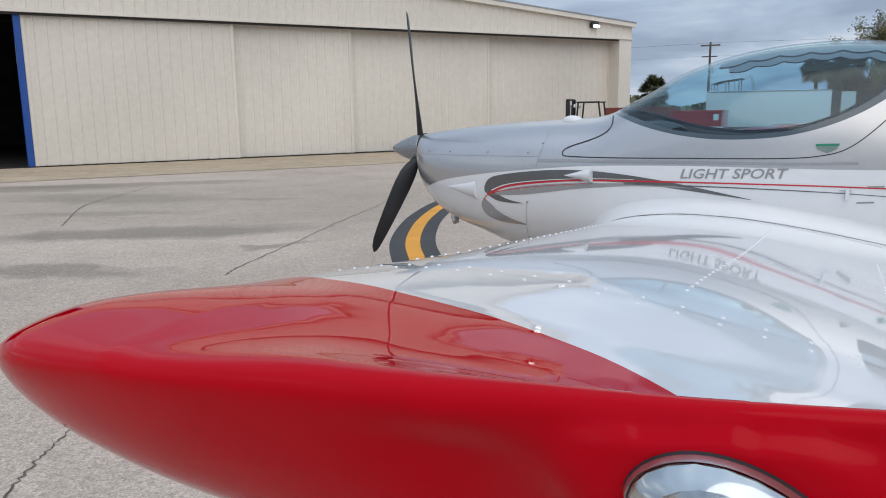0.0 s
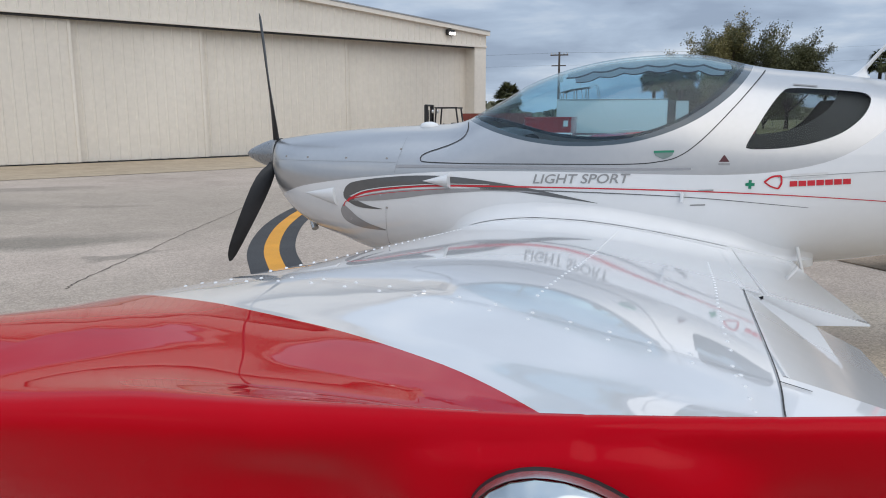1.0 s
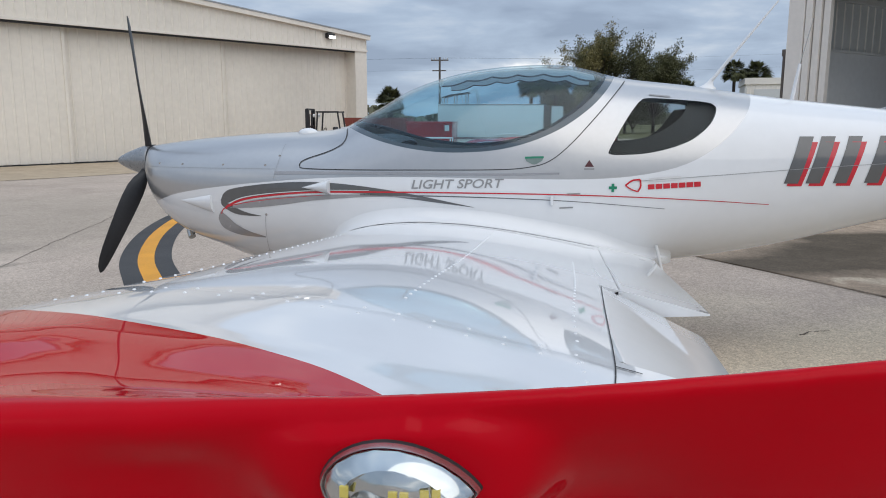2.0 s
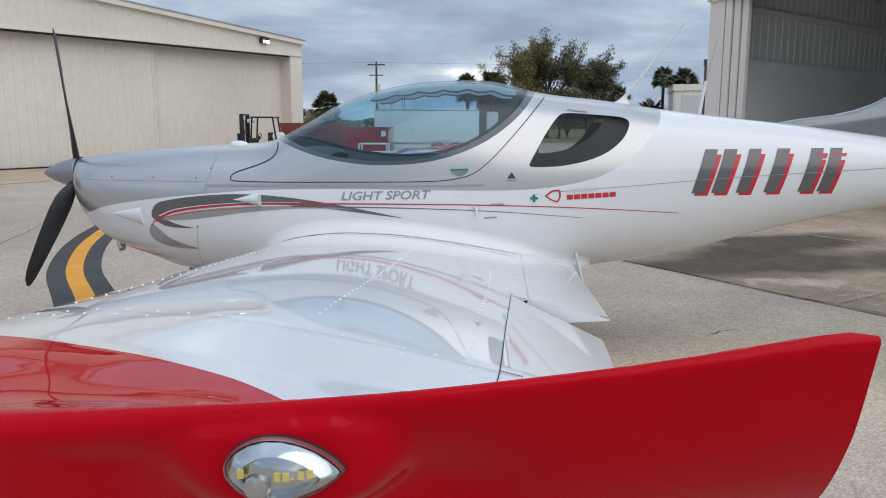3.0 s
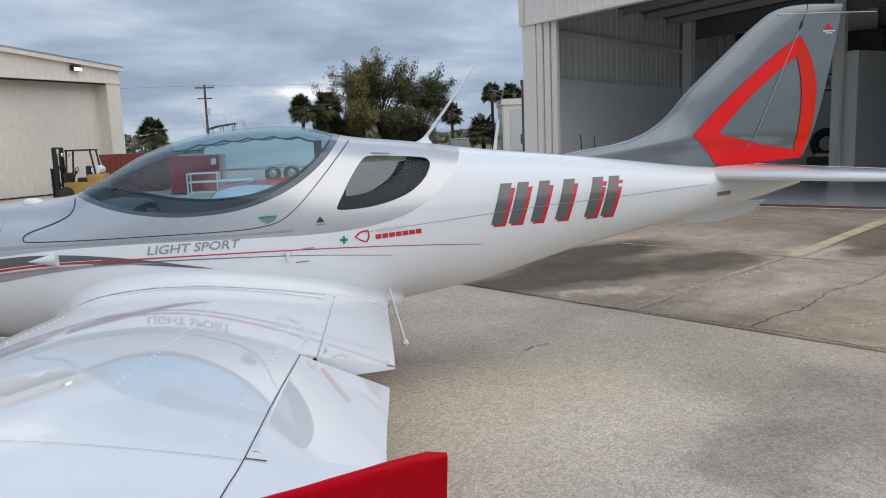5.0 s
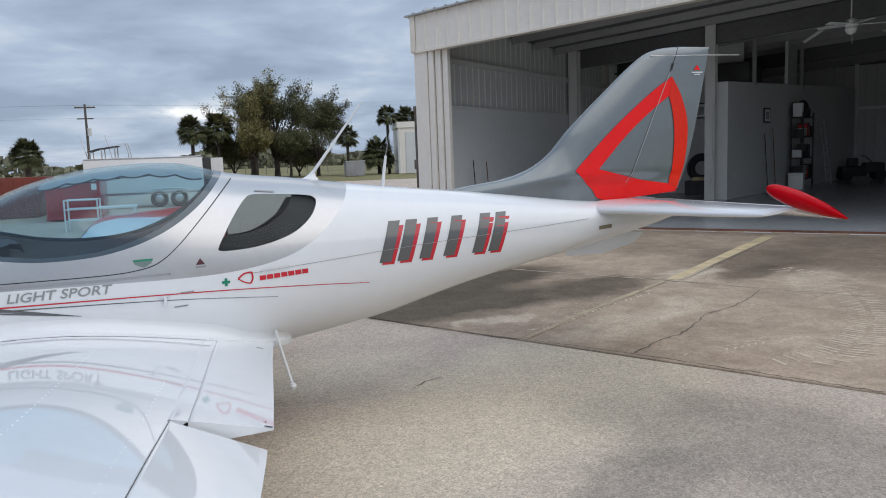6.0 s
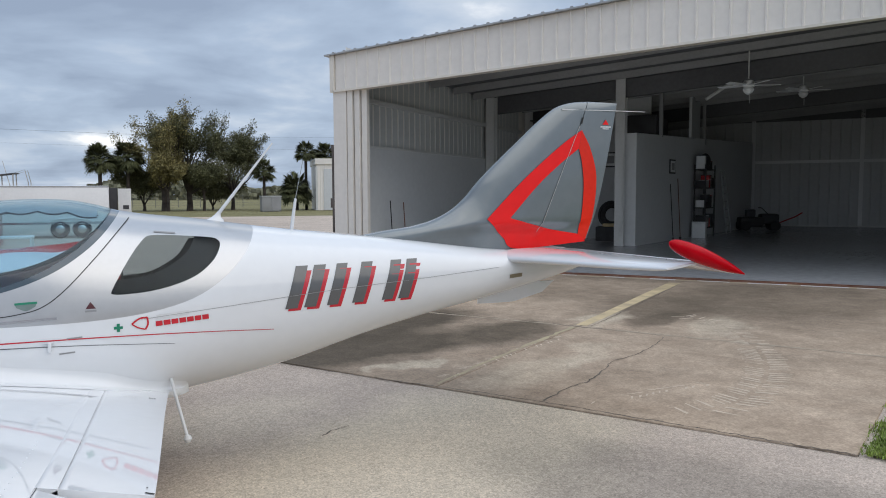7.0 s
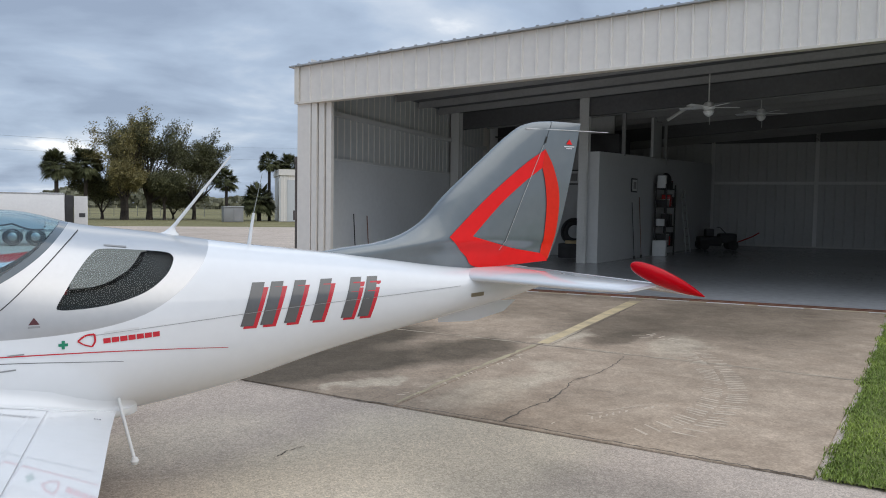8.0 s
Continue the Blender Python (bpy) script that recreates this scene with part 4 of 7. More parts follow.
# far cream hangar with closed sliding doors
H1_END = 22.88
h1 = thing("hangar", "cream ribbed-steel hangar with closed sliding doors", "hangar", (-16.18, 8.86, 0), 60.0)
DOOR1 = lambda u: 4.12 + 0.0116 * u
RAKE1 = lambda u: 4.97 + 0.0545 * (22.75 - u)
bm = bmesh.new()
corrugated(bm, -7.0, H1_END, DOOR1, lambda u: RAKE1(u) - 0.05, 0.3, 0.02, 0.07, 0.0)
panel(bm, -7.0, H1_END, DOOR1, lambda u: RAKE1(u) - 0.1, 0.01, 0.12)
part("gable_wall", bm, CLAD, h1, "cream ribbed gable sheet")
bm = bmesh.new()
panel(bm, -7.2, 22.97, lambda u: RAKE1(u) - 0.16, RAKE1, -0.16, 0.02)
part("rake_trim", bm, TRIM, h1, "cream roof edge trim")
bm = bmesh.new()
panel(bm, -7.2, 22.97, lambda u: RAKE1(u) + 0.002, lambda u: RAKE1(u) + 0.05, -0.18, 22)
part("roof", bm, ROOF, h1, "grey metal roof")
bm = bmesh.new()
panel(bm, -7.0, H1_END, lambda u: DOOR1(u) - 0.09, lambda u: DOOR1(u) - 0.002, -0.05, 0.10)
part("door_header", bm, TRIM, h1)
# added dark strip draws the shadow line below the header
bm = bmesh.new()
panel(bm, -7.0, 22.2, lambda u: DOOR1(u) - 0.15, lambda u: DOOR1(u) - 0.093, 0.03, 0.14)
part("door_strip", bm, DARK, h1, "dark shadow strip under the door header")
for k, (a, b, v) in enumerate(((0.0, 5.66, 0.16), (5.62, 9.70, 0.30), (9.64, 15.60, 0.44), (15.54, 22.18, 0.58))):
    bm = bmesh.new()
    corrugated(bm, a, b, const(0.05), lambda u: DOOR1(u) + 0.1, 0.31, 0.018, 0.08, v)
    panel(bm, a, b, const(0.03), lambda u: DOOR1(u) + 0.1, v + 0.004, v + 0.09)
    d = part("sliding_door", bm, CLAD, h1, "cream ribbed sliding door leaf")
    bm = bmesh.new()
    panel(bm, a, a + 0.09, const(0.03), lambda u: DOOR1(u) + 0.1, v - 0.03, v + 0.003)
    part("door_edge", bm, TRIM, d)
    bm = bmesh.new()
    panel(bm, b - 0.09, b, const(0.03), lambda u: DOOR1(u) + 0.1, v - 0.03, v + 0.003)
    part("door_edge", bm, TRIM, d)
bm = bmesh.new()
panel(bm, -0.17, -0.01, const(0.03), DOOR1, 0.10, 0.30)
part("door_end_post", bm, BLUE, h1, "bright blue painted door edge")
bm = bmesh.new()
panel(bm, 22.22, H1_END, const(0), DOOR1, 0.0, 0.12)
panel(bm, 22.16, 22.28, const(0), DOOR1, 0.003, 0.75)
part("corner_pier", bm, CLAD, h1)
bm = bmesh.new()
panel(bm, H1_END - 0.1, H1_END, const(0), lambda u: RAKE1(u) - 0.03, 0.121, 21.8)
part("side_wall", bm, CLAD, h1)
# inner walls and floor are coloured near-black for the unlit interior
bm = bmesh.new()
panel(bm, -7.0, 22.5, const(0), lambda u: RAKE1(u) - 0.01, 21.6, 21.8)
panel(bm, -7.0, -6.9, const(0), lambda u: RAKE1(u) - 0.01, 0.13, 21.6)
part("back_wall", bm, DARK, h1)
bm = bmesh.new()
panel(bm, -6.9, 22.5, const(-0.02), const(0.004), 0.1, 21.6)
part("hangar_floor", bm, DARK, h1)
bm = bmesh.new()
for q in range(3):
    box(bm, -4.4, 1.5 + 2.2 * q, 3.2, -1.0, 1.7 + 2.2 * q, 3.26)
part("tube_light", bm, LAMPM, h1, "lit ceiling tubes inside the dark hangar")
bm = bmesh.new()
box(bm, 20.36, -0.20, 4.66, 20.76, -0.03, 4.88, 0.03)
lampa = part("wall_lamp", bm, DARK, h1, "dark wall flood lamp")
bm = bmesh.new()
box(bm, 20.40, -0.27, 4.66, 20.72, -0.203, 4.77, 0.02)
part("lamp_lens", bm, LAMPM, lampa, "lit white lamp lens")

# open hangar behind the tail
h2 = thing("open_hangar", "open cream metal hangar with dim workshop inside", "hangar", (11.62, 8.51, 0), -50.47)
HEAD2 = lambda u: 4.415 + 0.0485 * u
RAKE2 = lambda u: 5.36 + 0.071 * u
DEP = 27.0
bm = bmesh.new()
corrugated(bm, -5.65, 16.0, HEAD2, RAKE2, 0.305, 0.03, 0.06, 0.0)
panel(bm, -5.65, 16.0, HEAD2, RAKE2, 0.01, 0.15)
part("fascia", bm, CLADW, h2, "off-white ribbed steel fascia")
bm = bmesh.new()
panel(bm, -5.75, 16.0, lambda u: HEAD2(u) - 0.05, HEAD2, -0.05, 0.16)
panel(bm, -5.78, -5.66, lambda u: HEAD2(u) - 0.04, lambda u: RAKE2(u) + 0.02, -0.05, 0.15)
part("fascia_trim", bm, TRIM, h2)
bm = bmesh.new()
ridge = []
k = -5.9
while k < 16:
    ridge += [(k, 0.035), (k + 0.225, 0.035), (k + 0.24, 0.062), (k + 0.29, 0.062)]
    k += 0.305
ridge += [(16.2, 0.035), (16.2, 0.003), (-5.9, 0.003)]
loft(bm, [[(u, v, RAKE2(u) + h) for u, h in ridge] for v in (-0.11, DEP + 0.2)])
part("roof", bm, ROOF, h2, "ribbed galvanised roof")
bm = bmesh.new()
panel(bm, -5.72, -5.36, const(0), HEAD2, 0.0, 0.30)
part("corner_column", bm, CLADW, h2, "off-white corner column")
for k in range(3):
    bm = bmesh.new()
    panel(bm, -5.34 + 0.17 * k, -5.20 + 0.17 * k, const(0.02), HEAD2, 0.02 + 0.05 * k, 0.12 + 0.06 * k)
    part("door_leaf_end", bm, CLADW, h2, "stacked sliding door leaf")
bm = bmesh.new()
tube(bm, [(-5.775, 0.06, 0.0), (-5.775, 0.06, 2.72)], 0.045, 10)
tube(bm, [(-5.775, 0.06, 2.72), (-5.775, 0.06, 2.86)], 0.065, 10)
box(bm, -5.84, 0.0, 1.35, -5.73, 0.12, 1.58, 0.01)
part("conduit", bm, POLEW, h2, "weathered brown downpipe with a junction box")
# inner left wall
bm = bmesh.new()
corrugated(bm, 0.3, 12.0, const(2.9), const(5.2), 0.32, 0.03, 0.07, 0.0, -1)
bmesh.ops.transform(bm, matrix=pose(-5.55, 0, 0, 0, 0, 90), verts=bm.verts)
part("inner_left_wall", bm, INCLAD, h2, "grey ribbed inner wall sheet")
part("wall_lining", boxm(-5.53, 0.35, 0, -5.49, 12, 2.85), INWALL, h2, "white lower wall lining")
bm = boxm(-5.53, 0.4, 2.85, -5.45, 12, 2.91)
box(bm, -5.53, 0.4, 3.95, -5.42, 12, 4.07)
part("wall_girt", bm, BEAM, h2)
bm = bmesh.new()
panel(bm, -5.7, -5.56, const(0), lambda u: RAKE2(u), 0.31, DEP)
part("side_wall", bm, CLADW, h2)
bm = bmesh.new()
corrugated(bm, -5.5, 16.0, const(0), const(6.3), 0.45, 0.03, 0.06, DEP)
panel(bm, -5.5, 16.0, const(0), const(6.4), DEP + 0.01, DEP + 0.1)
part("back_wall", bm, INCLAD, h2)
bm = bmesh.new()
panel(bm, 15.9, 16.0, const(0), lambda u: RAKE2(u), 0.16, DEP)
part("right_wall", bm, INCLAD, h2)
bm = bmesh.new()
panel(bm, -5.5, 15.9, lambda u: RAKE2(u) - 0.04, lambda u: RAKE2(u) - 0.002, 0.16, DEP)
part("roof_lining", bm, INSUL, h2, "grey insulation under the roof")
bm = bmesh.new()
panel(bm, -5.5, 15.9, const(-0.05), const(0.006), 0.15, DEP)
part("hangar_floor", bm, EPOXY, h2, "grey epoxy floor")

# area lamp added in the doorway to boost the sky's light inside
door_light = bpy.data.lights.new("door_fill_lamp", "AREA")
door_light.shape, door_light.size, door_light.size_y, door_light.energy, door_light.color = "RECTANGLE", 19.0, 2.4, 95.0, (0.93, 0.97, 1.0)
dl = new("door_fill_lamp", door_light)
dl.matrix_world = h2.matrix_basis @ Matrix.Translation((5.6, 0.3, 1.7)) @ pose(0, 0, 0, 78, 0, 0)


# ---------------------------------------------------------------- livery and fittings of the aeroplane
def on_side(x, z, off=0.0018, side=-1):
    y = fus_y(x, z)
    n = fus_normal(x, y, z)
    return Vector((x + n.x * off, side * (y + n.y * off), z + n.z * off))


def band(bm, top, bot, n=10, across=4, off=0.0018, put=on_side, side=-1):
    """A painted patch between two lines of equal count, laid on the skin."""
    a, b = spline(top, n), spline(bot, n)
    rows = []
    for p, q in zip(a, b):
        rows.append([put(*(p + (q - p) * k / across), off, side) for k in range(across + 1)])
    vr = [[bm.verts.new(v) for v in r] for r in rows]
    for r0, r1 in zip(vr, vr[1:]):
        for i in range(across):
            bm.faces.new((r0[i], r0[i + 1], r1[i + 1], r1[i]))


def line(bm, pts, w0, w1=None, n=10, off=0.0026, put=on_side, side=-1):
    w1 = w0 if w1 is None else w1
    c = spline(pts, n)
    top, bot = [], []
    for i, p in enumerate(c):
        d = c[min(i + 1, len(c) - 1)] - c[max(i - 1, 0)]
        d = d / (np.linalg.norm(d) + 1e-9)
        h = 0.5 * (w0 + (w1 - w0) * i / (len(c) - 1)) * np.array([-d[1], d[0]])
        top.append(p + h)
        bot.append(p - h)
    vr = [[bm.verts.new(put(*p, off, side)), bm.verts.new(put(*q, off, side))] for p, q in ((a, b) for a, b in zip(top, bot))]
    for r0, r1 in zip(vr, vr[1:]):
        bm.faces.new((r0[0], r0[1], r1[1], r1[0]))


def decal(name, material, label, fill, sides=(-1, 1)):
    for side in sides:
        bm = bmesh.new()
        fill(bm, side)
        part(name, bm, material, plane, label)


def dark_swoosh(bm, side):
    band(bm, [(0.878, 0.875), (0.905, 0.92), (0.97, 0.947), (1.16, 0.975), (1.39, 0.99), (1.64, 0.98), (1.95, 0.94), (2.31, 0.872)],
         [(0.878, 0.875), (0.915, 0.862), (1.03, 0.886), (1.22, 0.914), (1.48, 0.934), (1.75, 0.932), (1.95, 0.912), (2.31, 0.870)], side=side)


def curl_swoosh(bm, side):
    band(bm, [(0.879, 0.872), (0.905, 0.868), (0.99, 0.83), (1.05, 0.81), (1.125, 0.797)], [(0.879, 0.872), (0.888, 0.845), (0.955, 0.806), (1.04, 0.795), (1.125, 0.795)], side=side)


def pale_swoosh(bm, side):
    band(bm, [(0.93, 0.835), (1.05, 0.878), (1.3, 0.912), (1.6, 0.927), (1.85, 0.93), (2.05, 0.915)], [(0.93, 0.835), (1.08, 0.842), (1.25, 0.862), (1.45, 0.892), (1.75, 0.917), (2.05, 0.915)], side=side)


def low_swoosh(bm, side):
    band(bm, [(0.872, 0.815), (0.915, 0.782), (0.965, 0.738), (1.04, 0.702), (1.13, 0.676)], [(0.872, 0.815), (0.850, 0.765), (0.880, 0.710), (0.98, 0.677), (1.13, 0.669)], side=side)


decal("dark_swoosh", DGREY, "dark grey painted swoosh", dark_swoosh)
decal("dark_curl", DGREY, "dark grey painted curl", curl_swoosh)
decal("pale_swoosh", MGREY, "mid grey painted swoosh", pale_swoosh)
decal("low_swoosh", MGREY, "mid grey painted swoosh", low_swoosh)
decal("red_stripe", STRIPE, "thin red pinstripe", lambda bm, s: line(bm, [(0.905, 0.83), (0.93, 0.85), (1.03, 0.888), (1.22, 0.917), (1.48, 0.937), (1.98, 0.945), (2.61, 0.944), (3.05, 0.933), (3.5, 0.912), (3.84, 0.89)], 0.013, 0.003, side=s))
decal("red_curl", STRIPE, "", lambda bm, s: line(bm, [(0.875, 0.80), (0.90, 0.832), (1.0, 0.862), (1.2, 0.893), (1.5, 0.922)], 0.006, 0.002, side=s))
decal("dark_line", DGREY, "", lambda bm, s: line(bm, [(1.7, 0.928), (2.1, 0.927), (2.5, 0.92), (2.85, 0.905), (3.3, 0.868)], 0.007, 0.002, side=s))
decal("white_line", WHITE, "", lambda bm, s: line(bm, [(0.93, 0.862), (1.03, 0.899), (1.22, 0.927), (1.48, 0.9465), (1.75, 0.951)], 0.006, 0.002, side=s, off=0.0032))
decal("grey_band", MGREY, "darker silver band under the canopy frame", lambda bm, s: line(bm, [(1.21, 1.035), (1.5, 1.04), (2.0, 1.043), (2.45, 1.043), (2.75, 1.05)], 0.016, 0.010, side=s))
CANOPY_SEAM = [(1.572, 1.272), (1.59, 1.245), (1.592, 1.215), (1.572, 1.186), (1.52, 1.157), (1.45, 1.132), (1.39, 1.112), (1.358, 1.094), (1.353, 1.074), (1.385, 1.061), (1.6, 1.058), (1.99, 1.062), (2.43, 1.068), (2.60, 1.083), (2.70, 1.115), (2.80, 1.195), (2.93, 1.335), (3.03, 1.45), (3.10, 1.53)]
decal("canopy_gap", SEAM, "dark canopy frame gap", lambda bm, s: line(bm, CANOPY_SEAM, 0.0045, n=14, side=s))
decal("cowl_gap", TAPE, "cowling joint", lambda bm, s: line(bm, [(1.235, 1.19), (1.228, 1.11), (1.205, 1.0)], 0.0014, side=s))
decal("cowl_gap", TAPE, "cowling joint", lambda bm, s: line(bm, [(1.152, 0.81), (1.14, 0.70), (1.125, 0.57)], 0.002, side=s))
decal("cowl_gap", TAPE, "cowling joint", lambda bm, s: line(bm, [(0.33, 1.05), (0.6, 1.052), (0.9, 1.054), (1.21, 1.056)], 0.0012, side=s))
decal("skin_joint", TAPE, "thin skin lap line", lambda bm, s: line(bm, [(3.15, 1.012), (3.6, 1.045), (4.2, 1.09), (4.9, 1.13), (5.4, 1.16)], 0.0025, side=s))


def block(bm, x0, x1, z0, z1, lean, side, off):
    band(bm, [(x0 + lean, z1), (x1 + lean, z1)], [(x0, z0), (x1, z0)], 4, 4, off, side=side)


for x0, x1 in ((3.905, 3.978), (4.017, 4.09), (4.158, 4.228), (4.318, 4.392), (4.515, 4.588), (4.627, 4.70)):
    for side in (-1, 1):
        zb, lean = 1.0 + 0.012 * (x0 - 3.9), 0.075
        bm = bmesh.new()
        block(bm, x0 + 0.016, x1 + 0.020, zb - 0.014, zb + 0.212, lean, side, 0.0016)
        part("mark_shadow", bm, STRIPE, plane, "red shadow of a registration mark")
        bm = bmesh.new()
        block(bm, x0, x1, zb, zb + 0.24, lean, side, 0.003)
        part("mark_bar", bm, DGREY, plane, "dark grey registration mark bar")

for side in (-1, 1):
    bm = bmesh.new()
    line(bm, [(3.005, 0.978), (3.047, 0.978)], 0.014, side=side, n=2)
    line(bm, [(3.026, 0.957), (3.026, 0.999)], 0.014, side=side, n=2, off=0.0028)
    part("first_aid_cross", bm, GREEN, plane, "small green cross")
    bm = bmesh.new()
    line(bm, [(3.09, 0.99), (3.125, 1.015), (3.165, 1.02)], 0.009, side=side)
    line(bm, [(3.165, 1.02), (3.168, 0.985), (3.155, 0.958)], 0.009, side=side, off=0.0028)
    line(bm, [(3.155, 0.958), (3.12, 0.97), (3.09, 0.99)], 0.007, side=side, off=0.003)
    part("emblem", bm, STRIPE, plane, "red rounded triangle outline")
    bm = bmesh.new()
    for k in range(7):
        x = 3.206 + 0.0395 * k
        line(bm, [(x, 0.982 + 0.058 * (x - 3.206)), (x + 0.034, 0.984 + 0.058 * (x - 3.206))], 0.026, side=side, n=2)
    part("name_bar", bm, STRIPE, plane, "red name bar")
    bm = bmesh.new()
    line(bm, [(3.21, 1.018), (3.375, 1.03)], 0.020, side=side, n=6)
    part("name_bar", bm, mat("pale_grey_decal", (0.66, 0.66, 0.66), 0.3) if side < 0 else TAPE, plane, "pale grey name bar")
    bm = bmesh.new()
    band(bm, [(2.90, 1.118), (2.903, 1.118)], [(2.878, 1.085), (2.926, 1.085)], 3, 3, side=side)
    part("warning_triangle", bm, mat("dark_red_decal", (0.09, 0.02, 0.025), 0.3), plane, "small dark red warning triangle")
    bm = bmesh.new()
    band(bm, [(2.876, 1.079), (2.928, 1.079)], [(2.876, 1.069), (2.928, 1.069)], 3, 2, side=side)
    part("warning_text_bar", bm, TAPE, plane)
    bm = bmesh.new()
    band(bm, [(2.573, 1.128), (2.62, 1.13), (2.667, 1.131)], [(2.580, 1.112), (2.62, 1.096), (2.660, 1.114)], 6, 3, 0.004, side=side)
    hd = part("canopy_handle", bm, mat("handle_grey", (0.20, 0.26, 0.24), 0.35, metal=0.4) if side < 0 else TAPE, plane, "recessed half-round canopy latch")
    bm = bmesh.new()
    line(bm, [(2.572, 1.13), (2.62, 1.132), (2.668, 1.133)], 0.010, side=side, off=0.005)
    part("latch_edge", bm, GREEN, hd, "green latch edge")


def lettering(body, x0, z0, height, lean, side):
    cu = bpy.data.curves.new("lettering", "FONT")
    cu.body, cu.size, cu.resolution_u, cu.offset = body, 1.0, 3, 0.012
    ob = new("lettering", cu)
    bpy.context.view_layer.update()
    me = bpy.data.meshes.new_from_object(ob.evaluated_get(bpy.context.evaluated_depsgraph_get()))
    bpy.data.objects.remove(ob)
    k = height / 0.70
    bm = bmesh.new()
    bm.from_mesh(me)
    bmesh.ops.subdivide_edges(bm, edges=[e for e in bm.edges if e.calc_length() > 0.35], cuts=1)
    bmesh.ops.triangulate(bm, faces=bm.faces)
    for v in bm.verts:
        tx, tz = v.co.x, v.co.y
        x = x0 + (tx + lean * tz) * k * 1.2
        v.co = on_side(x if side < 0 else 2 * 2.22 - x, z0 + tz * k + 0.012 * (x - x0) / 0.47, 0.002, side)
    return bm


for side in (-1, 1):
    part("lettering", lettering("LIGHT SPORT", 1.975, 0.964, 0.046, 0.22, side), TAPE, plane, "grey slanted capital lettering")


# scoops on the cowling
def wedge(pts, depth, side):
    """A scoop: flush at its point, standing proud at its open end."""
    bm = bmesh.new()
    (xa, za), (xb, zb), (xc, zc) = pts
    a = on_side(xa, za, 0.0, side)
    rows = []
    for t in (0.02, 0.35, 0.7, 1.0):
        row = []
        for k in range(7):
            q = k / 6
            z = za + (zb + (zc - zb) * q - za) * t
            x = xa + (xb + (xc - xb) * q - xa) * t
            row.append(on_side(x, z, depth * t * math.sin(math.pi * q) ** 0.5 + 0.001, side))
        rows.append(row)
    vr = [[bm.verts.new(p) for p in r] for r in rows]
    for r0, r1 in zip(vr, vr[1:]):
        for i in range(6):
            bm.faces.new((r0[i], r0[i + 1], r1[i + 1], r1[i]))
    base = [bm.verts.new(on_side(xb + (xc - xb) * k / 6, zb + (zc - zb) * k / 6, -0.004, side)) for k in range(7)]
    for i in range(6):
        bm.faces.new((vr[-1][i], vr[-1][i + 1], base[i + 1], base[i]))
    return bm


for side in (-1, 1):
    part("air_scoop", wedge([(1.37, 0.96), (1.53, 1.005), (1.535, 0.925)], 0.055, side), WHITE, plane, "white wedge-shaped air scoop")
    part("cowl_louvre", wedge([(0.60, 0.865), (0.815, 0.905), (0.83, 0.80)], 0.022, side), WHITE, plane, "white triangular cowling bulge")
    for x, z in ((0.62, 1.07), (0.89, 1.073), (1.15, 1.075), (1.225, 1.125), (1.155, 0.805), (1.128, 0.585), (0.45, 1.07)):
        bm = bmesh.new()
        p = on_side(x, z, 0.0, side)
        lathe(bm, [(0.007, -0.002), (0.007, 0.002), (0.003, 0.003)], 10, "y", p)
        part("fastener", bm, STEEL, plane)
bm = bmesh.new()
lathe(bm, [(0.001, 0.028), (0.02, 0.026), (0.04, 0.018), (0.05, 0.006), (0.052, -0.01)], 20, "z")
bmesh.ops.transform(bm, matrix=Matrix.Translation((1.30, -0.17, 1.247)) @ Matrix.Diagonal((1.15, 0.8, 1, 1)), verts=bm.verts)
part("oil_door_bulge", bm, WHITE, plane, "small white blister on the cowling")
bm = bmesh.new()
tube(bm, [(0.52, -0.12, 0.70), (0.53, -0.15, 0.645), (0.55, -0.17, 0.615)], 0.022, 12)
part("exhaust_pipe", bm, STEEL, plane, "short steel exhaust pipe")

for side in (-1, 1):
    for pts in ([(2.79, 0.945), (2.86, 0.948)], [(2.755, 0.872), (2.825, 0.876)], [(3.22, 1.455), (3.33, 1.445)]):
        bm = bmesh.new()
        line(bm, pts, 0.007, n=3, side=side)
        part("stencil_bar", bm, TAPE, plane, "tiny unreadable grey stencil")
# small latch beside the flap
for side in (-1, 1):
    bm = bmesh.new()
    p = on_side(2.715, 0.915, 0, side)
    box(bm, p.x - 0.008, p.y - 0.02, p.z - 0.03, p.x + 0.008, p.y + 0.02, p.z + 0.018, 0.004)
    box(bm, p.x - 0.03, p.y - 0.012, p.z + 0.016, p.x + 0.02, p.y + 0.014, p.z + 0.022)
    part("step_latch", bm, WHITE, plane, "small white hinge bracket")

# fin decoration
def on_fin(x, z, off=0.0018, side=-1):
    return Vector((x, side * (fin_half(x, z) + off), z))


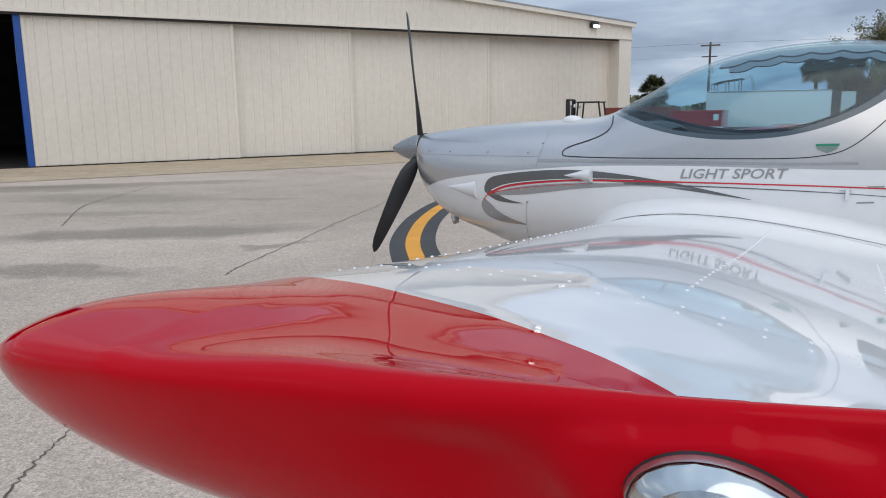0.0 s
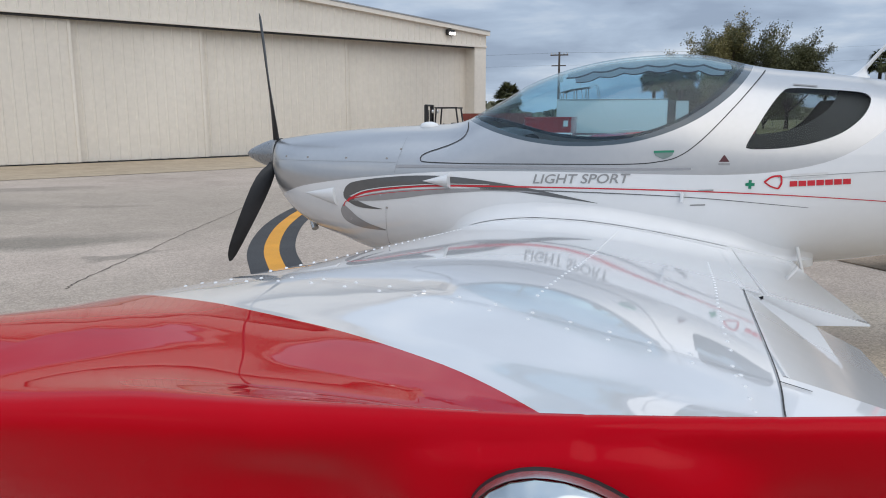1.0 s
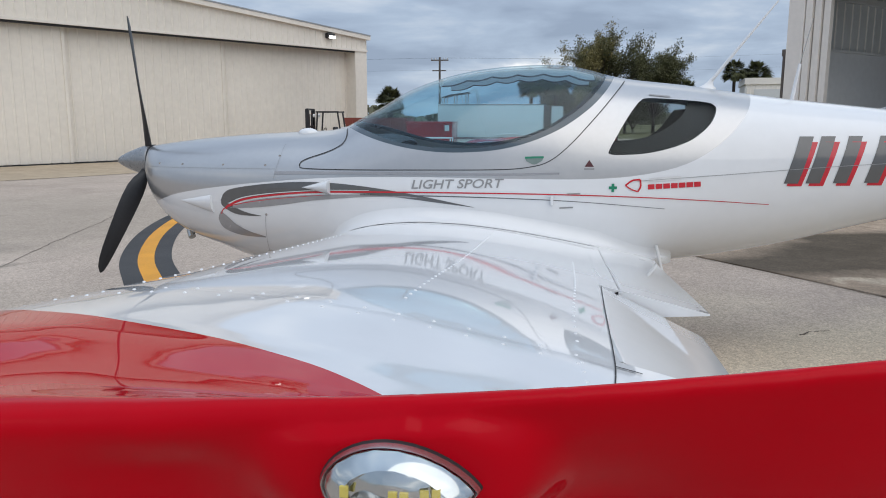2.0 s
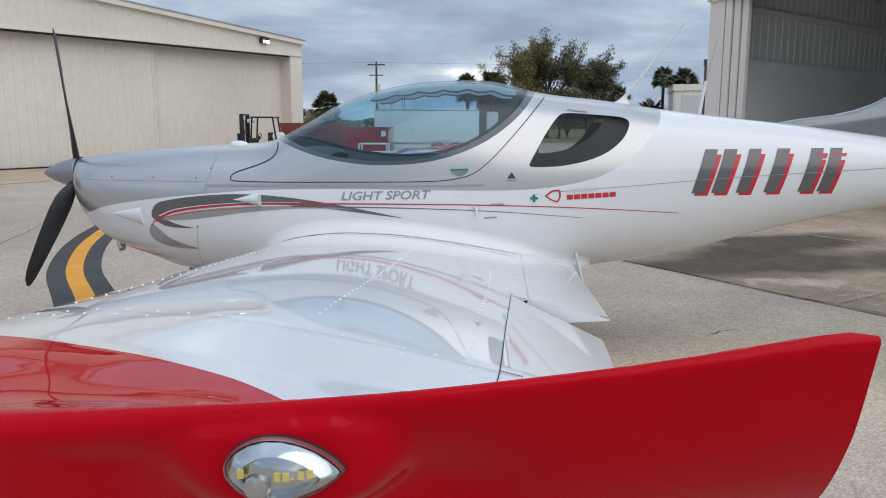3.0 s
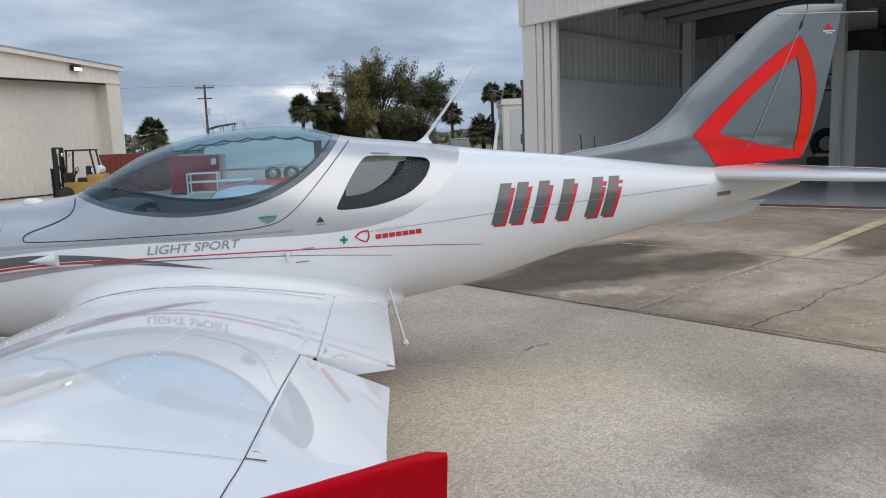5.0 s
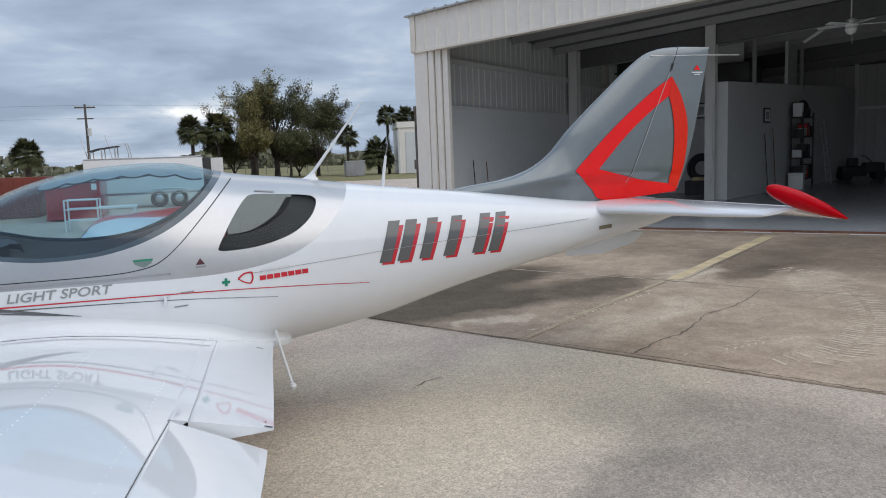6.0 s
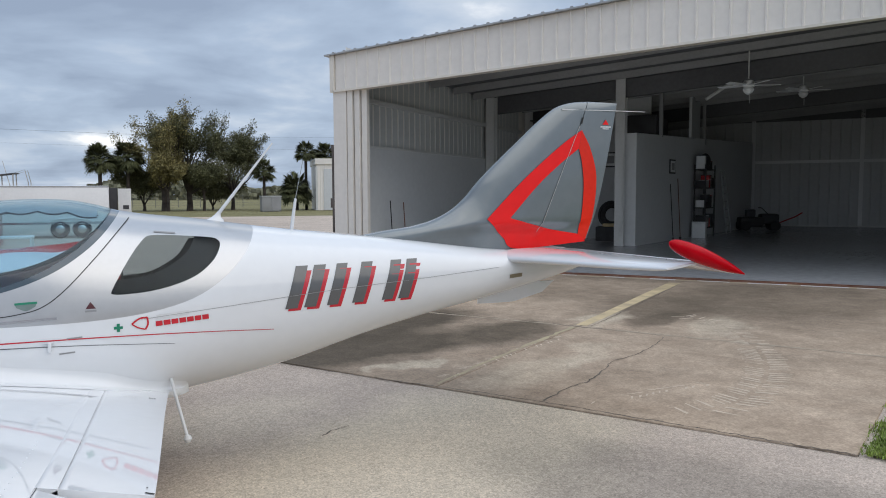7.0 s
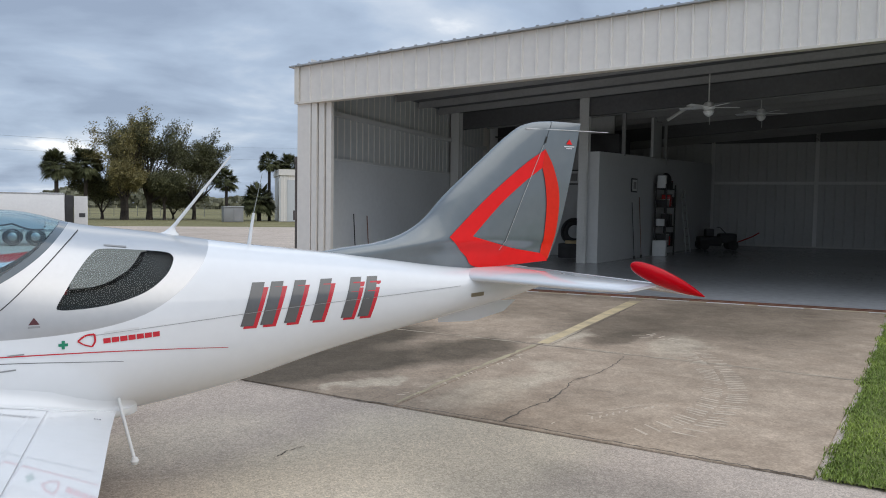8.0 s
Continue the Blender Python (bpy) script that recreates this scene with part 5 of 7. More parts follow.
for side in (-1, 1):
    bm = bmesh.new()
    band(bm, [(6.19, 2.12), (6.0, 2.0), (5.7, 1.765), (5.39, 1.48)], [(6.165, 1.985), (6.0, 1.872), (5.80, 1.71), (5.575, 1.485)], 10, 4, put=on_fin, side=side, off=0.005)
    part("fin_emblem_bar", bm, REDTAIL, plane, "red bar of a painted triangle")
    bm = bmesh.new()
    band(bm, [(5.575, 1.485), (5.75, 1.44), (5.95, 1.395), (6.20, 1.355)], [(5.39, 1.48), (5.53, 1.35), (5.66, 1.265), (6.245, 1.30)], 10, 4, put=on_fin, side=side, off=0.0056)
    part("fin_emblem_bar", bm, REDTAIL, plane, "red bar of a painted triangle")
    bm = bmesh.new()
    band(bm, [(6.19, 2.12), (6.275, 1.98), (6.335, 1.78), (6.315, 1.52), (6.245, 1.31)], [(6.165, 1.985), (6.195, 1.88), (6.215, 1.72), (6.205, 1.52), (6.18, 1.36)], 10, 4, put=on_fin, side=side, off=0.0062)
    part("fin_emblem_bar", bm, mat("orange_red_paint", (0.76, 0.03, 0.015), 0.2, spec=0.2) if side < 0 else REDTAIL, plane, "orange-red bar of a painted triangle")
    bm = bmesh.new()
    band(bm, [(6.413, 2.203), (6.417, 2.203)], [(6.385, 2.168), (6.445, 2.168)], 3, 3, 0.005, on_fin, side)
    part("fin_badge", bm, REDTAIL, plane, "tiny red badge")
    bm = bmesh.new()
    line(bm, [(6.365, 2.15), (6.465, 2.153)], 0.008, n=3, put=on_fin, side=side, off=0.005)
    line(bm, [(6.385, 2.137), (6.445, 2.138)], 0.006, n=3, put=on_fin, side=side, off=0.005)
    part("fin_badge_text", bm, WHITE, plane)
    bm = bmesh.new()
    line(bm, [(5.82, 1.38), (6.0, 1.78), (6.17, 2.15)], 0.0045, n=6, put=on_fin, side=side, off=0.0075)
    part("hinge_line", bm, TAPEL, plane, "pale rudder hinge line")
    bm = bmesh.new()
    line(bm, [(6.185, 2.165), (6.20, 2.215)], 0.012, n=2, put=on_fin, side=side, off=0.008)
    part("hinge_slot", bm, SEAM, plane)
    bm = bmesh.new()
    line(bm, [(5.49, 1.092), (5.60, 1.098)], 0.026, n=4, side=side)
    part("data_plate", bm, mat("brass_plate", (0.33, 0.28, 0.20), 0.4, metal=0.5) if side < 0 else TAPE, plane, "small brownish data plate")
part("static_rod", tubem([(6.02, -0.03, 2.262), (6.40, -0.02, 2.272), (6.79, 0.0, 2.279)], [0.0045, 0.003, 0.002], 8), BEAM, plane, "thin pale rod on the fin")
bm = bmesh.new()
loft(bm, [[(x, y, z) for x, y in ((5.35, 0), (5.45, -h), (5.60, -h), (5.98 - k, 0), (5.60, h), (5.45, h))] for z, h, k in ((1.02, 0.03, 0.0), (0.94, 0.025, 0.1), (0.885, 0.016, 0.33))])
part("ventral_fin", bm, WHITE, plane, "small white ventral fin")

# antennas and step
bm = bmesh.new()
loft(bm, [[(3.58 + dx + a * math.cos(q), b * math.sin(q), z) for q in (2 * math.pi * k / 16 for k in range(16))] for z, a, b, dx in ((1.48, 0.06, 0.03, 0), (1.505, 0.055, 0.026, 0.0), (1.515, 0.035, 0.016, 0.008), (1.535, 0.018, 0.010, 0.02), (1.56, 0.010, 0.008, 0.035))])
an = part("whip_antenna", bm, WHITE, plane, "white raked whip antenna")
part("whip", tubem([(3.61, 0, 1.548), (3.75, -0.02, 1.735), (3.925, -0.05, 1.968)], [0.011, 0.0085, 0.0055], 10), WHITE, an)
bm = tubem([(4.03, -0.06, 1.42), (4.045, -0.062, 1.53), (4.06, -0.063, 1.63)], [0.012, 0.010, 0.008], 10)
an = part("rod_antenna", bm, WHITE, plane, "white upright rod antenna")
part("rod_tip", tubem([(4.06, -0.063, 1.63), (4.085, -0.065, 1.75), (4.11, -0.066, 1.87)], [0.0025, 0.002, 0.0015], 6), STEEL, an)
for side in (-1, 1):
    bm = tubem([(3.28, side * 0.42, 0.66), (3.31, side * 0.47, 0.52), (3.346, side * 0.535, 0.365)], 0.009, 10)
    sp_ = part("boarding_step", bm, BEAM, plane, "thin grey boarding step")
    bm = bmesh.new()
    lathe(bm, [(0.001, -0.022), (0.014, -0.018), (0.022, 0), (0.014, 0.018), (0.001, 0.022)], 14, "z", (3.348, side * 0.538, 0.352))
    part("step_pad", bm, BEAM, sp_)

# sunshade under the canopy roof, with a scalloped hem
bm = bmesh.new()
rows = []
for i in range(49):
    x = 2.10 + 0.84 * i / 48
    hem = 0.255 + 0.03 * abs(math.sin(i / 48 * math.pi * 6))
    row = []
    for k in range(-8, 9):
        y = hem * k / 8
        ang = math.asin(max(-1, min(1, (abs(y) / FW(x)) ** (FN(x) / 2))))
        p = fus_point(x, ang if y >= 0 else -ang)
        row.append((x, p.y * 0.96, p.z - 0.022))
    rows.append(row)
loft(bm, rows, closed=False, caps=False)
shade = part("sunshade", bm, FABRIC, plane, "grey-blue fabric sunshade with scalloped hem")
for k in (0, -1):
    part("hem", tubem([r[k] for r in rows], 0.0045, 6), INTERIOR, shade, "dark hem tape")

# ---- wing details
def on_wing(x, s, off=0.0016, side=-1):
    return Vector((x, side * s, wing_up(x, s) + off))


def wing_line(pts, w, side, n=12):
    bm = bmesh.new()
    line(bm, pts, w, n=n, put=on_wing, side=side, off=0.002)
    return bm


def chord_x(s, c):
    return WXL(s) + (WXT(s) - WXL(s)) * c


for side, wg in ((-1, wing_l), (1, wing_r)):
    for k in range(4):
        s = 0.80 + 0.014 * k
        part("walkway_line", wing_line([(1.85 + 0.02 * k, s + 0.05), (2.1, s + 0.015), (2.4, s), (2.7, s + 0.005), (2.93 - 0.01 * k, s + 0.02)], 0.003, side), SEAM, wg, "thin black walkway line")
    part("skin_seam", wing_line([(chord_x(3.503 + 0.02 * c, c), 3.503 + 0.02 * c) for c in (0.03, 0.08, 0.15, 0.3, 0.45, 0.6, 0.78)], 0.0014, side), TAPE, wg, "skin lap line")
    part("tip_gap", wing_line([(chord_x(3.51, c), 3.51) for c in (0.782, 0.79, 0.80, 0.812)], 0.0045, side), SEAM, wg, "dark gap at the aileron end")
    part("aileron_gap", wing_line([(chord_x(s, c), s) for s, c in ((2.48, 0.7945), (2.9, 0.7935), (3.2, 0.7925), (3.5, 0.783), (3.64, 0.771), (3.74, 0.762))], 0.0019, side), SEAM, wg, "dark aileron gap")
    part("flap_gap", wing_line([(chord_x(s, 0.830), s) for s in (0.7, 1.3, 1.9, 2.47)], 0.0018, side), TAPE, wg, "thin grey flap gap")
    part("flap_corner", wing_line([(3.070, 2.455), (3.094, 2.462)], 0.012, side, 3), SEAM, wg, "dark worn flap corner")
    for pts in ([(2.96, 0.80), (2.985, 0.80)], [(3.02, 0.72), (3.06, 0.72)], [(3.08, 0.72), (3.11, 0.72)]):
        part("stencil_bar", wing_line(pts, 0.005, side), TAPE, wg, "small unreadable grey stencil")
    for k in range(3):
        part("stencil_bar", wing_line([(3.155 + 0.012 * k, 0.70), (3.162 + 0.012 * k, 0.70)], 0.03, side, 2), MGREY, wg, "small unreadable grey stencil")
    part("hinge_hole", wing_line([(3.075, 2.40), (3.08, 2.40)], 0.009, side, 2), SEAM, wg, "dark drain hole")
    # rivets in rows along spars and ribs
    bm = bmesh.new()
    spots = []
    for c, gap, s0, s1 in ((0.045, 0.05, 0.85, 3.36), (0.155, 0.065, 1.6, 3.36), (0.53, 0.05, 1.2, 3.42), (0.745, 0.06, 1.9, 3.48), (0.745, 0.045, 3.53, 3.72)):
        for k in range(int((s1 - s0) / gap)):
            spots.append((c, s0 + k * gap))
    for ds in (-0.022, 0.022):
        for k in range(18):
            c = 0.06 + 0.04 * k
            spots.append((c, 3.503 + 0.02 * c + ds))
    for c, s in spots:
        x = chord_x(s, c)
        z = wing_up(x, s)
        r, h = 0.0036, 0.0013
        rg = [bm.verts.new((x + r * math.cos(q), side * (s + r * math.sin(q)), z - 0.0004)) for q in (k * math.pi / 3 for k in range(6))]
        rt = [bm.verts.new((x + 0.5 * r * math.cos(q), side * (s + 0.5 * r * math.sin(q)), z + h)) for q in (k * math.pi / 3 for k in range(6))]
        for k in range(6):
            bm.faces.new((rg[k], rg[(k + 1) % 6], rt[(k + 1) % 6], rt[k]))
        bm.faces.new(rt)
    tagged(part("rivets", bm, WHITE, wg, "rows of small white rivet heads"), kind="stuff")


# tip light: clear teardrop lens over a bright reflector
def lens_part(name, spec, material, parent, label, side):
    bm = bmesh.new()
    loft(bm, [teardrop(k, o, side) for k, o in spec], True, True)
    return part(name, bm, material, parent, label, 60)


for side, wg in ((-1, wing_l), (1, wing_r)):
    lens_part("gasket", [(1.085, -0.03), (1.085, 0.0055), (1.06, 0.0075), (1.06, -0.01)], DARK, wg, "dark rubber gasket of the wing tip light", side)
    lens_part("tip_light_rim", [(1.064, -0.01), (1.064, 0.009), (1.03, 0.013), (0.995, 0.012), (0.97, -0.012)], STEEL, wg, "grey rim of the wing tip light", side)
    rj = random.Random(9)
    bm = bmesh.new()
    bowl = []
    for k, o in ((0.99, 0.013), (0.88, 0.019), (0.70, 0.0245), (0.62, 0.020), (0.40, 0.0225), (0.25, 0.0235), (0.04, 0.024)):
        ringp = teardrop(k, o, side)[::2]
        bowl.append([p + Vector((0, side * rj.uniform(-0.0004, 0.0004), 0)) for p in ringp])
    loft(bm, bowl, True, True)
    part("reflector", bm, CHROME, wg, "bright chrome reflector", 30)
    ln = lens_part("lens", [(1.02, 0.014), (0.99, 0.018), (0.9, 0.023), (0.72, 0.031), (0.45, 0.036), (0.15, 0.0385), (0.02, 0.039)], CLEAR, wg, "clear teardrop lens", side)
    ln.visible_shadow = False
    for x, z in ((2.514, LIGHT_Z + 0.003), (2.5415, LIGHT_Z + 0.001), (2.548, LIGHT_Z + 0.001), (2.5595, LIGHT_Z + 0.003), (2.566, LIGHT_Z + 0.004)):
        bm = boxm(x - 0.0024, side * (LIGHT_Y + 0.0245) - 0.001, z - 0.0032, x + 0.0024, side * (LIGHT_Y + 0.0245) + 0.001, z + 0.0032)
        part("led", bm, LEDY, wg, "yellow light-emitting chip")
    bm = bmesh.new()
    lathe(bm, [(0.003, 0.012), (0.009, 0.010), (0.011, 0.0), (0.011, -0.012)], 20, "y", (2.526, side * (LIGHT_Y + 0.018), LIGHT_Z - 0.007))
    if side < 0:
        bmesh.ops.transform(bm, matrix=Matrix.Translation((0, 2 * side * (LIGHT_Y + 0.018), 0)) @ Matrix.Diagonal((1, -1, 1, 1)), verts=bm.verts)
    part("bulb_socket", bm, STEEL, wg, "round steel lamp socket")

# dark cabin lining seen through the quarter windows
for side in (-1, 1):
    bm = bmesh.new()
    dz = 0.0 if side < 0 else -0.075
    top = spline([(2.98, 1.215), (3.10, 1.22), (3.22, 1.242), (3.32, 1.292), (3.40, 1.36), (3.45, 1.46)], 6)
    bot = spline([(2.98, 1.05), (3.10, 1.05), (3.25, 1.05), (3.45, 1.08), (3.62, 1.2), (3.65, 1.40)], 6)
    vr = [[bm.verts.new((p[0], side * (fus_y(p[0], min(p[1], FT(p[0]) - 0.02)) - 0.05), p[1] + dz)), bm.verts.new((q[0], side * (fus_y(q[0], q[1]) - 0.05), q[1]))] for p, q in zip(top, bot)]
    for r0, r1 in zip(vr, vr[1:]):
        bm.faces.new((r0[0], r0[1], r1[1], r1[0]))
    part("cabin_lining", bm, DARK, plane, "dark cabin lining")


# ---------------------------------------------------------------- paving details
def flat(name, pts, z, material, label, category, parent=None, kind="structure"):
    ob = sheet(name, pts, z, material, label, category, kind)
    if parent is not None:
        ob.parent = parent
        for k in ("label", "category", "kind"):
            if k in ob:
                del ob[k]
        if label:
            ob["label"] = label
    return ob


def ribbon(name, pts, widths, z, material, label, jitter=0.0, n=8, seed=1, category="marking"):
    """A painted line or a crack lying on the paving."""
    rnd = random.Random(seed)
    c = spline(pts, n)
    ws = widths if isinstance(widths, (list, tuple)) else [widths] * 2
    bm = bmesh.new()
    prev = None
    for i, p in enumerate(c):
        d = c[min(i + 1, len(c) - 1)] - c[max(i - 1, 0)]
        d = d / (np.linalg.norm(d) + 1e-9)
        w = ws[0] + (ws[1] - ws[0]) * i / (len(c) - 1)
        o = np.array([-d[1], d[0]])
        q = p + o * rnd.uniform(-jitter, jitter)
        h = 0.5 * w * (1 + rnd.uniform(-0.5, 0.5) * (1 if jitter else 0))
        a, b = bm.verts.new((*(q + o * h), 0)), bm.verts.new((*(q - o * h), 0))
        if prev:
            bm.faces.new((prev[0], prev[1], b, a))
        prev = (a, b)
    me = bpy.data.meshes.new(name)
    bmesh.ops.recalc_face_normals(bm, faces=bm.faces)
    for f in bm.faces:
        if f.normal.z < 0:
            f.normal_flip()
    bm.to_mesh(me)
    bm.free()
    me.materials.append(material)
    ob = new(name, me)
    ob.location.z = z
    return tagged(ob, label, category, "", "structure")


CRACK = mat("crack_dark", (0.15, 0.125, 0.10), 0.95, vary=0.3, scale=10)

# slabs before the open hangar, with open joints
U2, V2 = np.array([0.6365, -0.7713]), np.array([0.7713, 0.6365])
O2 = np.array([11.62, 8.51])
slabs = thing("apron_slab", "stained brown-grey concrete slabs before the hangar", "pavement", kind="structure")


def slab_piece(pts, material=SLAB):
    bm = bmesh.new()
    c = sum((np.array(p) for p in pts)) / len(pts)
    inner = [np.array(p) + (c - np.array(p)) / np.linalg.norm(c - np.array(p)) * 0.006 for p in pts]
    low = [bm.verts.new((*p, 0.001)) for p in inner]
    top = [bm.verts.new((*(p + (c - p) / np.linalg.norm(c - p) * 0.006), 0.012)) for p in inner]
    bm.faces.new(top)
    for i in range(len(pts)):
        j = (i + 1) % len(pts)
        bm.faces.new((low[i], low[j], top[j], top[i]))
    return part("slab", bm, material, slabs)


J = {"a": (7.24, -1.55), "b": (5.50, 1.10), "c": (3.0, 4.9), "d": (10.19, 0.12), "e": (8.30, 3.06), "f": (5.6, 7.2), "g": (15.40, 3.22), "h": (12.98, 6.40), "i": (7.95, 12.85), "k": (9.0, 11.6)}
slab_piece([J["a"], J["d"], J["e"], J["b"]])
slab_piece([J["b"], J["e"], J["f"], J["c"]])
slab_piece([J["d"], J["g"], J["h"], J["e"]])
slab_piece([J["e"], J["h"], J["k"], J["f"]])
flat("slab_gap", [J["a"], J["g"], J["i"], J["c"]], 0.0015, CRACK, "", "", slabs)

ribbon("yellow_line", [(8.36, 3.10), (9.7, 4.08), (11.1, 5.12), (12.5, 6.14)], [0.14, 0.22], 0.0145, YELLOWP, "faded yellow painted line on concrete")
ribbon("yellow_line", [(5.56, 1.20), (6.5, 1.88), (7.4, 2.50), (8.2, 3.04)], [0.03, 0.06], 0.0145, mat("worn_yellow_trace", (0.40, 0.335, 0.21), 0.9, vary=0.25, scale=20, color2=(0.28, 0.235, 0.165)), "almost worn off yellow line", 0.016, seed=3)
ribbon("crack", [(6.11, 0.34), (6.55, 0.62), (6.8, 0.72), (7.2, 1.03), (7.45, 1.25), (8.0, 1.5), (8.45, 1.8), (8.78, 2.06)], [0.014, 0.007], 0.0142, CRACK, "ragged crack in the concrete", 0.012, 7, 5)
ribbon("crack", [(7.24, -1.55), (6.7, -0.66), (5.9, 0.6), (5.1, 1.66), (4.1, 3.1), (3.0, 4.85)], [0.012, 0.010], 0.0135, CRACK, "dark open joint between apron and slab", 0.012, 30, 6)
ribbon("crack", [(4.29, 0.26), (4.38, 0.34), (4.52, 0.40)], [0.015, 0.005], 0.003, CRACK, "short crack in the apron", 0.01, 10, 7)
ribbon("crack", [(0.35, -3.35), (0.1, -2.93), (-0.05, -2.7), (-0.19, -2.45), (-0.6, -1.9)], [0.010, 0.005], 0.003, CRACK, "fine crack in the apron", 0.012, 14, 8)
ribbon("crack", [(-1.75, 0.2), (-1.89, 0.58), (-2.2, 1.72), (-2.6, 3.1), (-2.98, 4.56), (-3.3, 5.6)], [0.013, 0.008], 0.003, CRACK, "crack running across the apron", 0.014, 12, 9)
ribbon("crack", [(-5.6, 1.6), (-7.22, 3.22), (-8.0, 4.6), (-8.79, 5.97)], [0.018, 0.012], 0.003, CRACK, "straight joint across the apron", 0.008, 12, 10)
ribbon("crack", [(-12.1, 6.1), (-10.2, 9.0), (-8.3, 11.8), (-5.0, 17.2), (-2.0, 22.3)], [0.03, 0.03], 0.0075, CRACK, "joint along the pale concrete strip", 0.02, 12, 11)
flat("hangar_apron", [(-18.0, 5.6), (-16.2, 8.7), (-4.4, 29.2), (-0.9, 27.2), (-8.3, 11.75), (-12.0, 6.1), (-15, 1.5)], 0.006, SLABL, "pale tan concrete strip before the hangar doors", "pavement")

TAXI = [(0.75, -1.2), (0.15, 0.2), (-0.42, 1.15), (-0.98, 2.05), (-1.42, 2.95), (-1.83, 4.0), (-2.2, 5.3), (-2.55, 7.2)]
ribbon("taxi_line_edge", TAXI, 0.47, 0.003, BLACKT, "black border of a taxi line", n=14)
ribbon("taxi_line", TAXI, 0.15, 0.0045, YELLOWT, "curved yellow taxi line", n=14)

ribbon("joint_filler", [(7.0, 4.95), (7.09, 4.78), (8.28, 3.05), (8.85, 2.16), (9.35, 1.42), (10.16, 0.14)], [0.05, 0.035], 0.0146, mat("pale_joint_mortar", (0.42, 0.35, 0.265), 0.95, vary=0.3, scale=30, color2=(0.25, 0.205, 0.155)), "pale crumbling joint between slabs", 0.012, 20, 15)
ribbon("crack", [(8.1, 3.35), (8.30, 2.99), (8.5, 2.70), (8.80, 2.22)], [0.018, 0.004], 0.0152, CRACK, "dark broken joint edge", 0.012, 10, 16)
ribbon("crack", [(8.42, 2.98), (9.3, 3.62), (10.6, 4.58), (12.4, 5.92)], [0.008, 0.012], 0.0153, CRACK, "dark open joint along the yellow line", 0.012, 16, 17)
# pale tyre tracks on the slab
tracks = bmesh.new()
rnd = random.Random(4)
TREADS = (([(10.02, 3.1), (10.0, 2.5), (9.45, 1.47), (8.95, 0.78), (8.42, 0.26), (7.95, -0.08), (7.45, -0.33), (6.9, -0.43)], 0.21, 0.9),
          ([(6.46, 0.18), (6.8, 0.17), (7.25, 0.22), (7.7, 0.21)], 0.07, 0.6), ([(5.75, 1.40), (6.2, 1.68), (7.07, 2.22), (7.75, 2.56)], 0.08, 0.5))
for pts, half, keep in TREADS:
    path = spline(pts, 60)
    gone, c = 1.0, []
    for p, q in zip(path, path[1:]):
        gone += np.linalg.norm(q - p)
        if gone > 0.072:
            c.append((p, (q - p) / np.linalg.norm(q - p)))
            gone = 0.0
    for i, (p, d) in enumerate(c):
        o = np.array([-d[1], d[0]])
        for sg in (-1, 1):
            if rnd.random() > keep * (0.62 + 0.38 * math.sin(math.pi * i / len(c))):
                continue
            a = p + o * sg * rnd.uniform(0.01, 0.03)
            b = p + o * sg * half * rnd.uniform(0.8, 1.05) - d * 0.05
            w = d * rnd.uniform(0.010, 0.019)
            tracks.faces.new([tracks.verts.new((*q, 0)) for q in (a - w, a + w, b + w * 0.6, b - w * 0.6)])
me = finish(tracks, mat("pale_dust", (0.60, 0.50, 0.39), 0.95, vary=0.15, scale=60, color2=(0.42, 0.345, 0.265)), "tracks")
for p in me.polygons:
    if p.normal.z < 0:
        p.flip()
tk = new("tyre_tracks", me)
tk.location.z = 0.0138
tagged(tk, "pale dusty tyre tread marks on concrete", "marking", "", "stuff")

# lawn beside the slabs
LAWN = [(7.30, -1.60), (15.45, 3.17), (40, 18), (60, -20), (20, -22), (9.6, -5.4)]
flat("lawn", LAWN, 0.02, SOIL, "green lawn beside the concrete", "grass")
gv, gf = [], []
rnd = random.Random(11)
ea, eb = np.array([7.30, -1.60]), np.array([15.45, 3.17])
ec = np.array([9.6, -5.4])
for _ in range(60000):
    t, w = rnd.random() ** 1.25, rnd.random() ** 1.3
    p = ea + (eb - ea) * t + (ec - ea) / np.linalg.norm(ec - ea) * w * 2.2 + np.array([rnd.uniform(-0.05, 0.05), rnd.uniform(-0.03, 0.05)]) - np.array([0.55, -0.85]) * (0.022 * math.sin(t * 40) + 0.018 * math.sin(t * 93 + 1)) * (1 - w)
    q, h, lean = rnd.uniform(0, 6.28), rnd.uniform(0.008, 0.028) * (1.5 if rnd.random() < 0.08 else 1), rnd.uniform(0, 0.03)
    dx, dy = 0.006 * math.cos(q), 0.006 * math.sin(q)
    k = len(gv)
    gv += [(p[0] - dx, p[1] - dy, 0.015), (p[0] + dx, p[1] + dy, 0.015), (p[0] - lean * math.sin(q), p[1] + lean * math.cos(q), 0.02 + h)]
    gf.append((k, k + 1, k + 2))
me = bpy.data.meshes.new("grass_blades")
me.from_pydata(gv, [], gf)
me.materials.append(GRASSM)
tagged(new("grass_blades", me), "short green grass blades", "grass", "", "stuff")


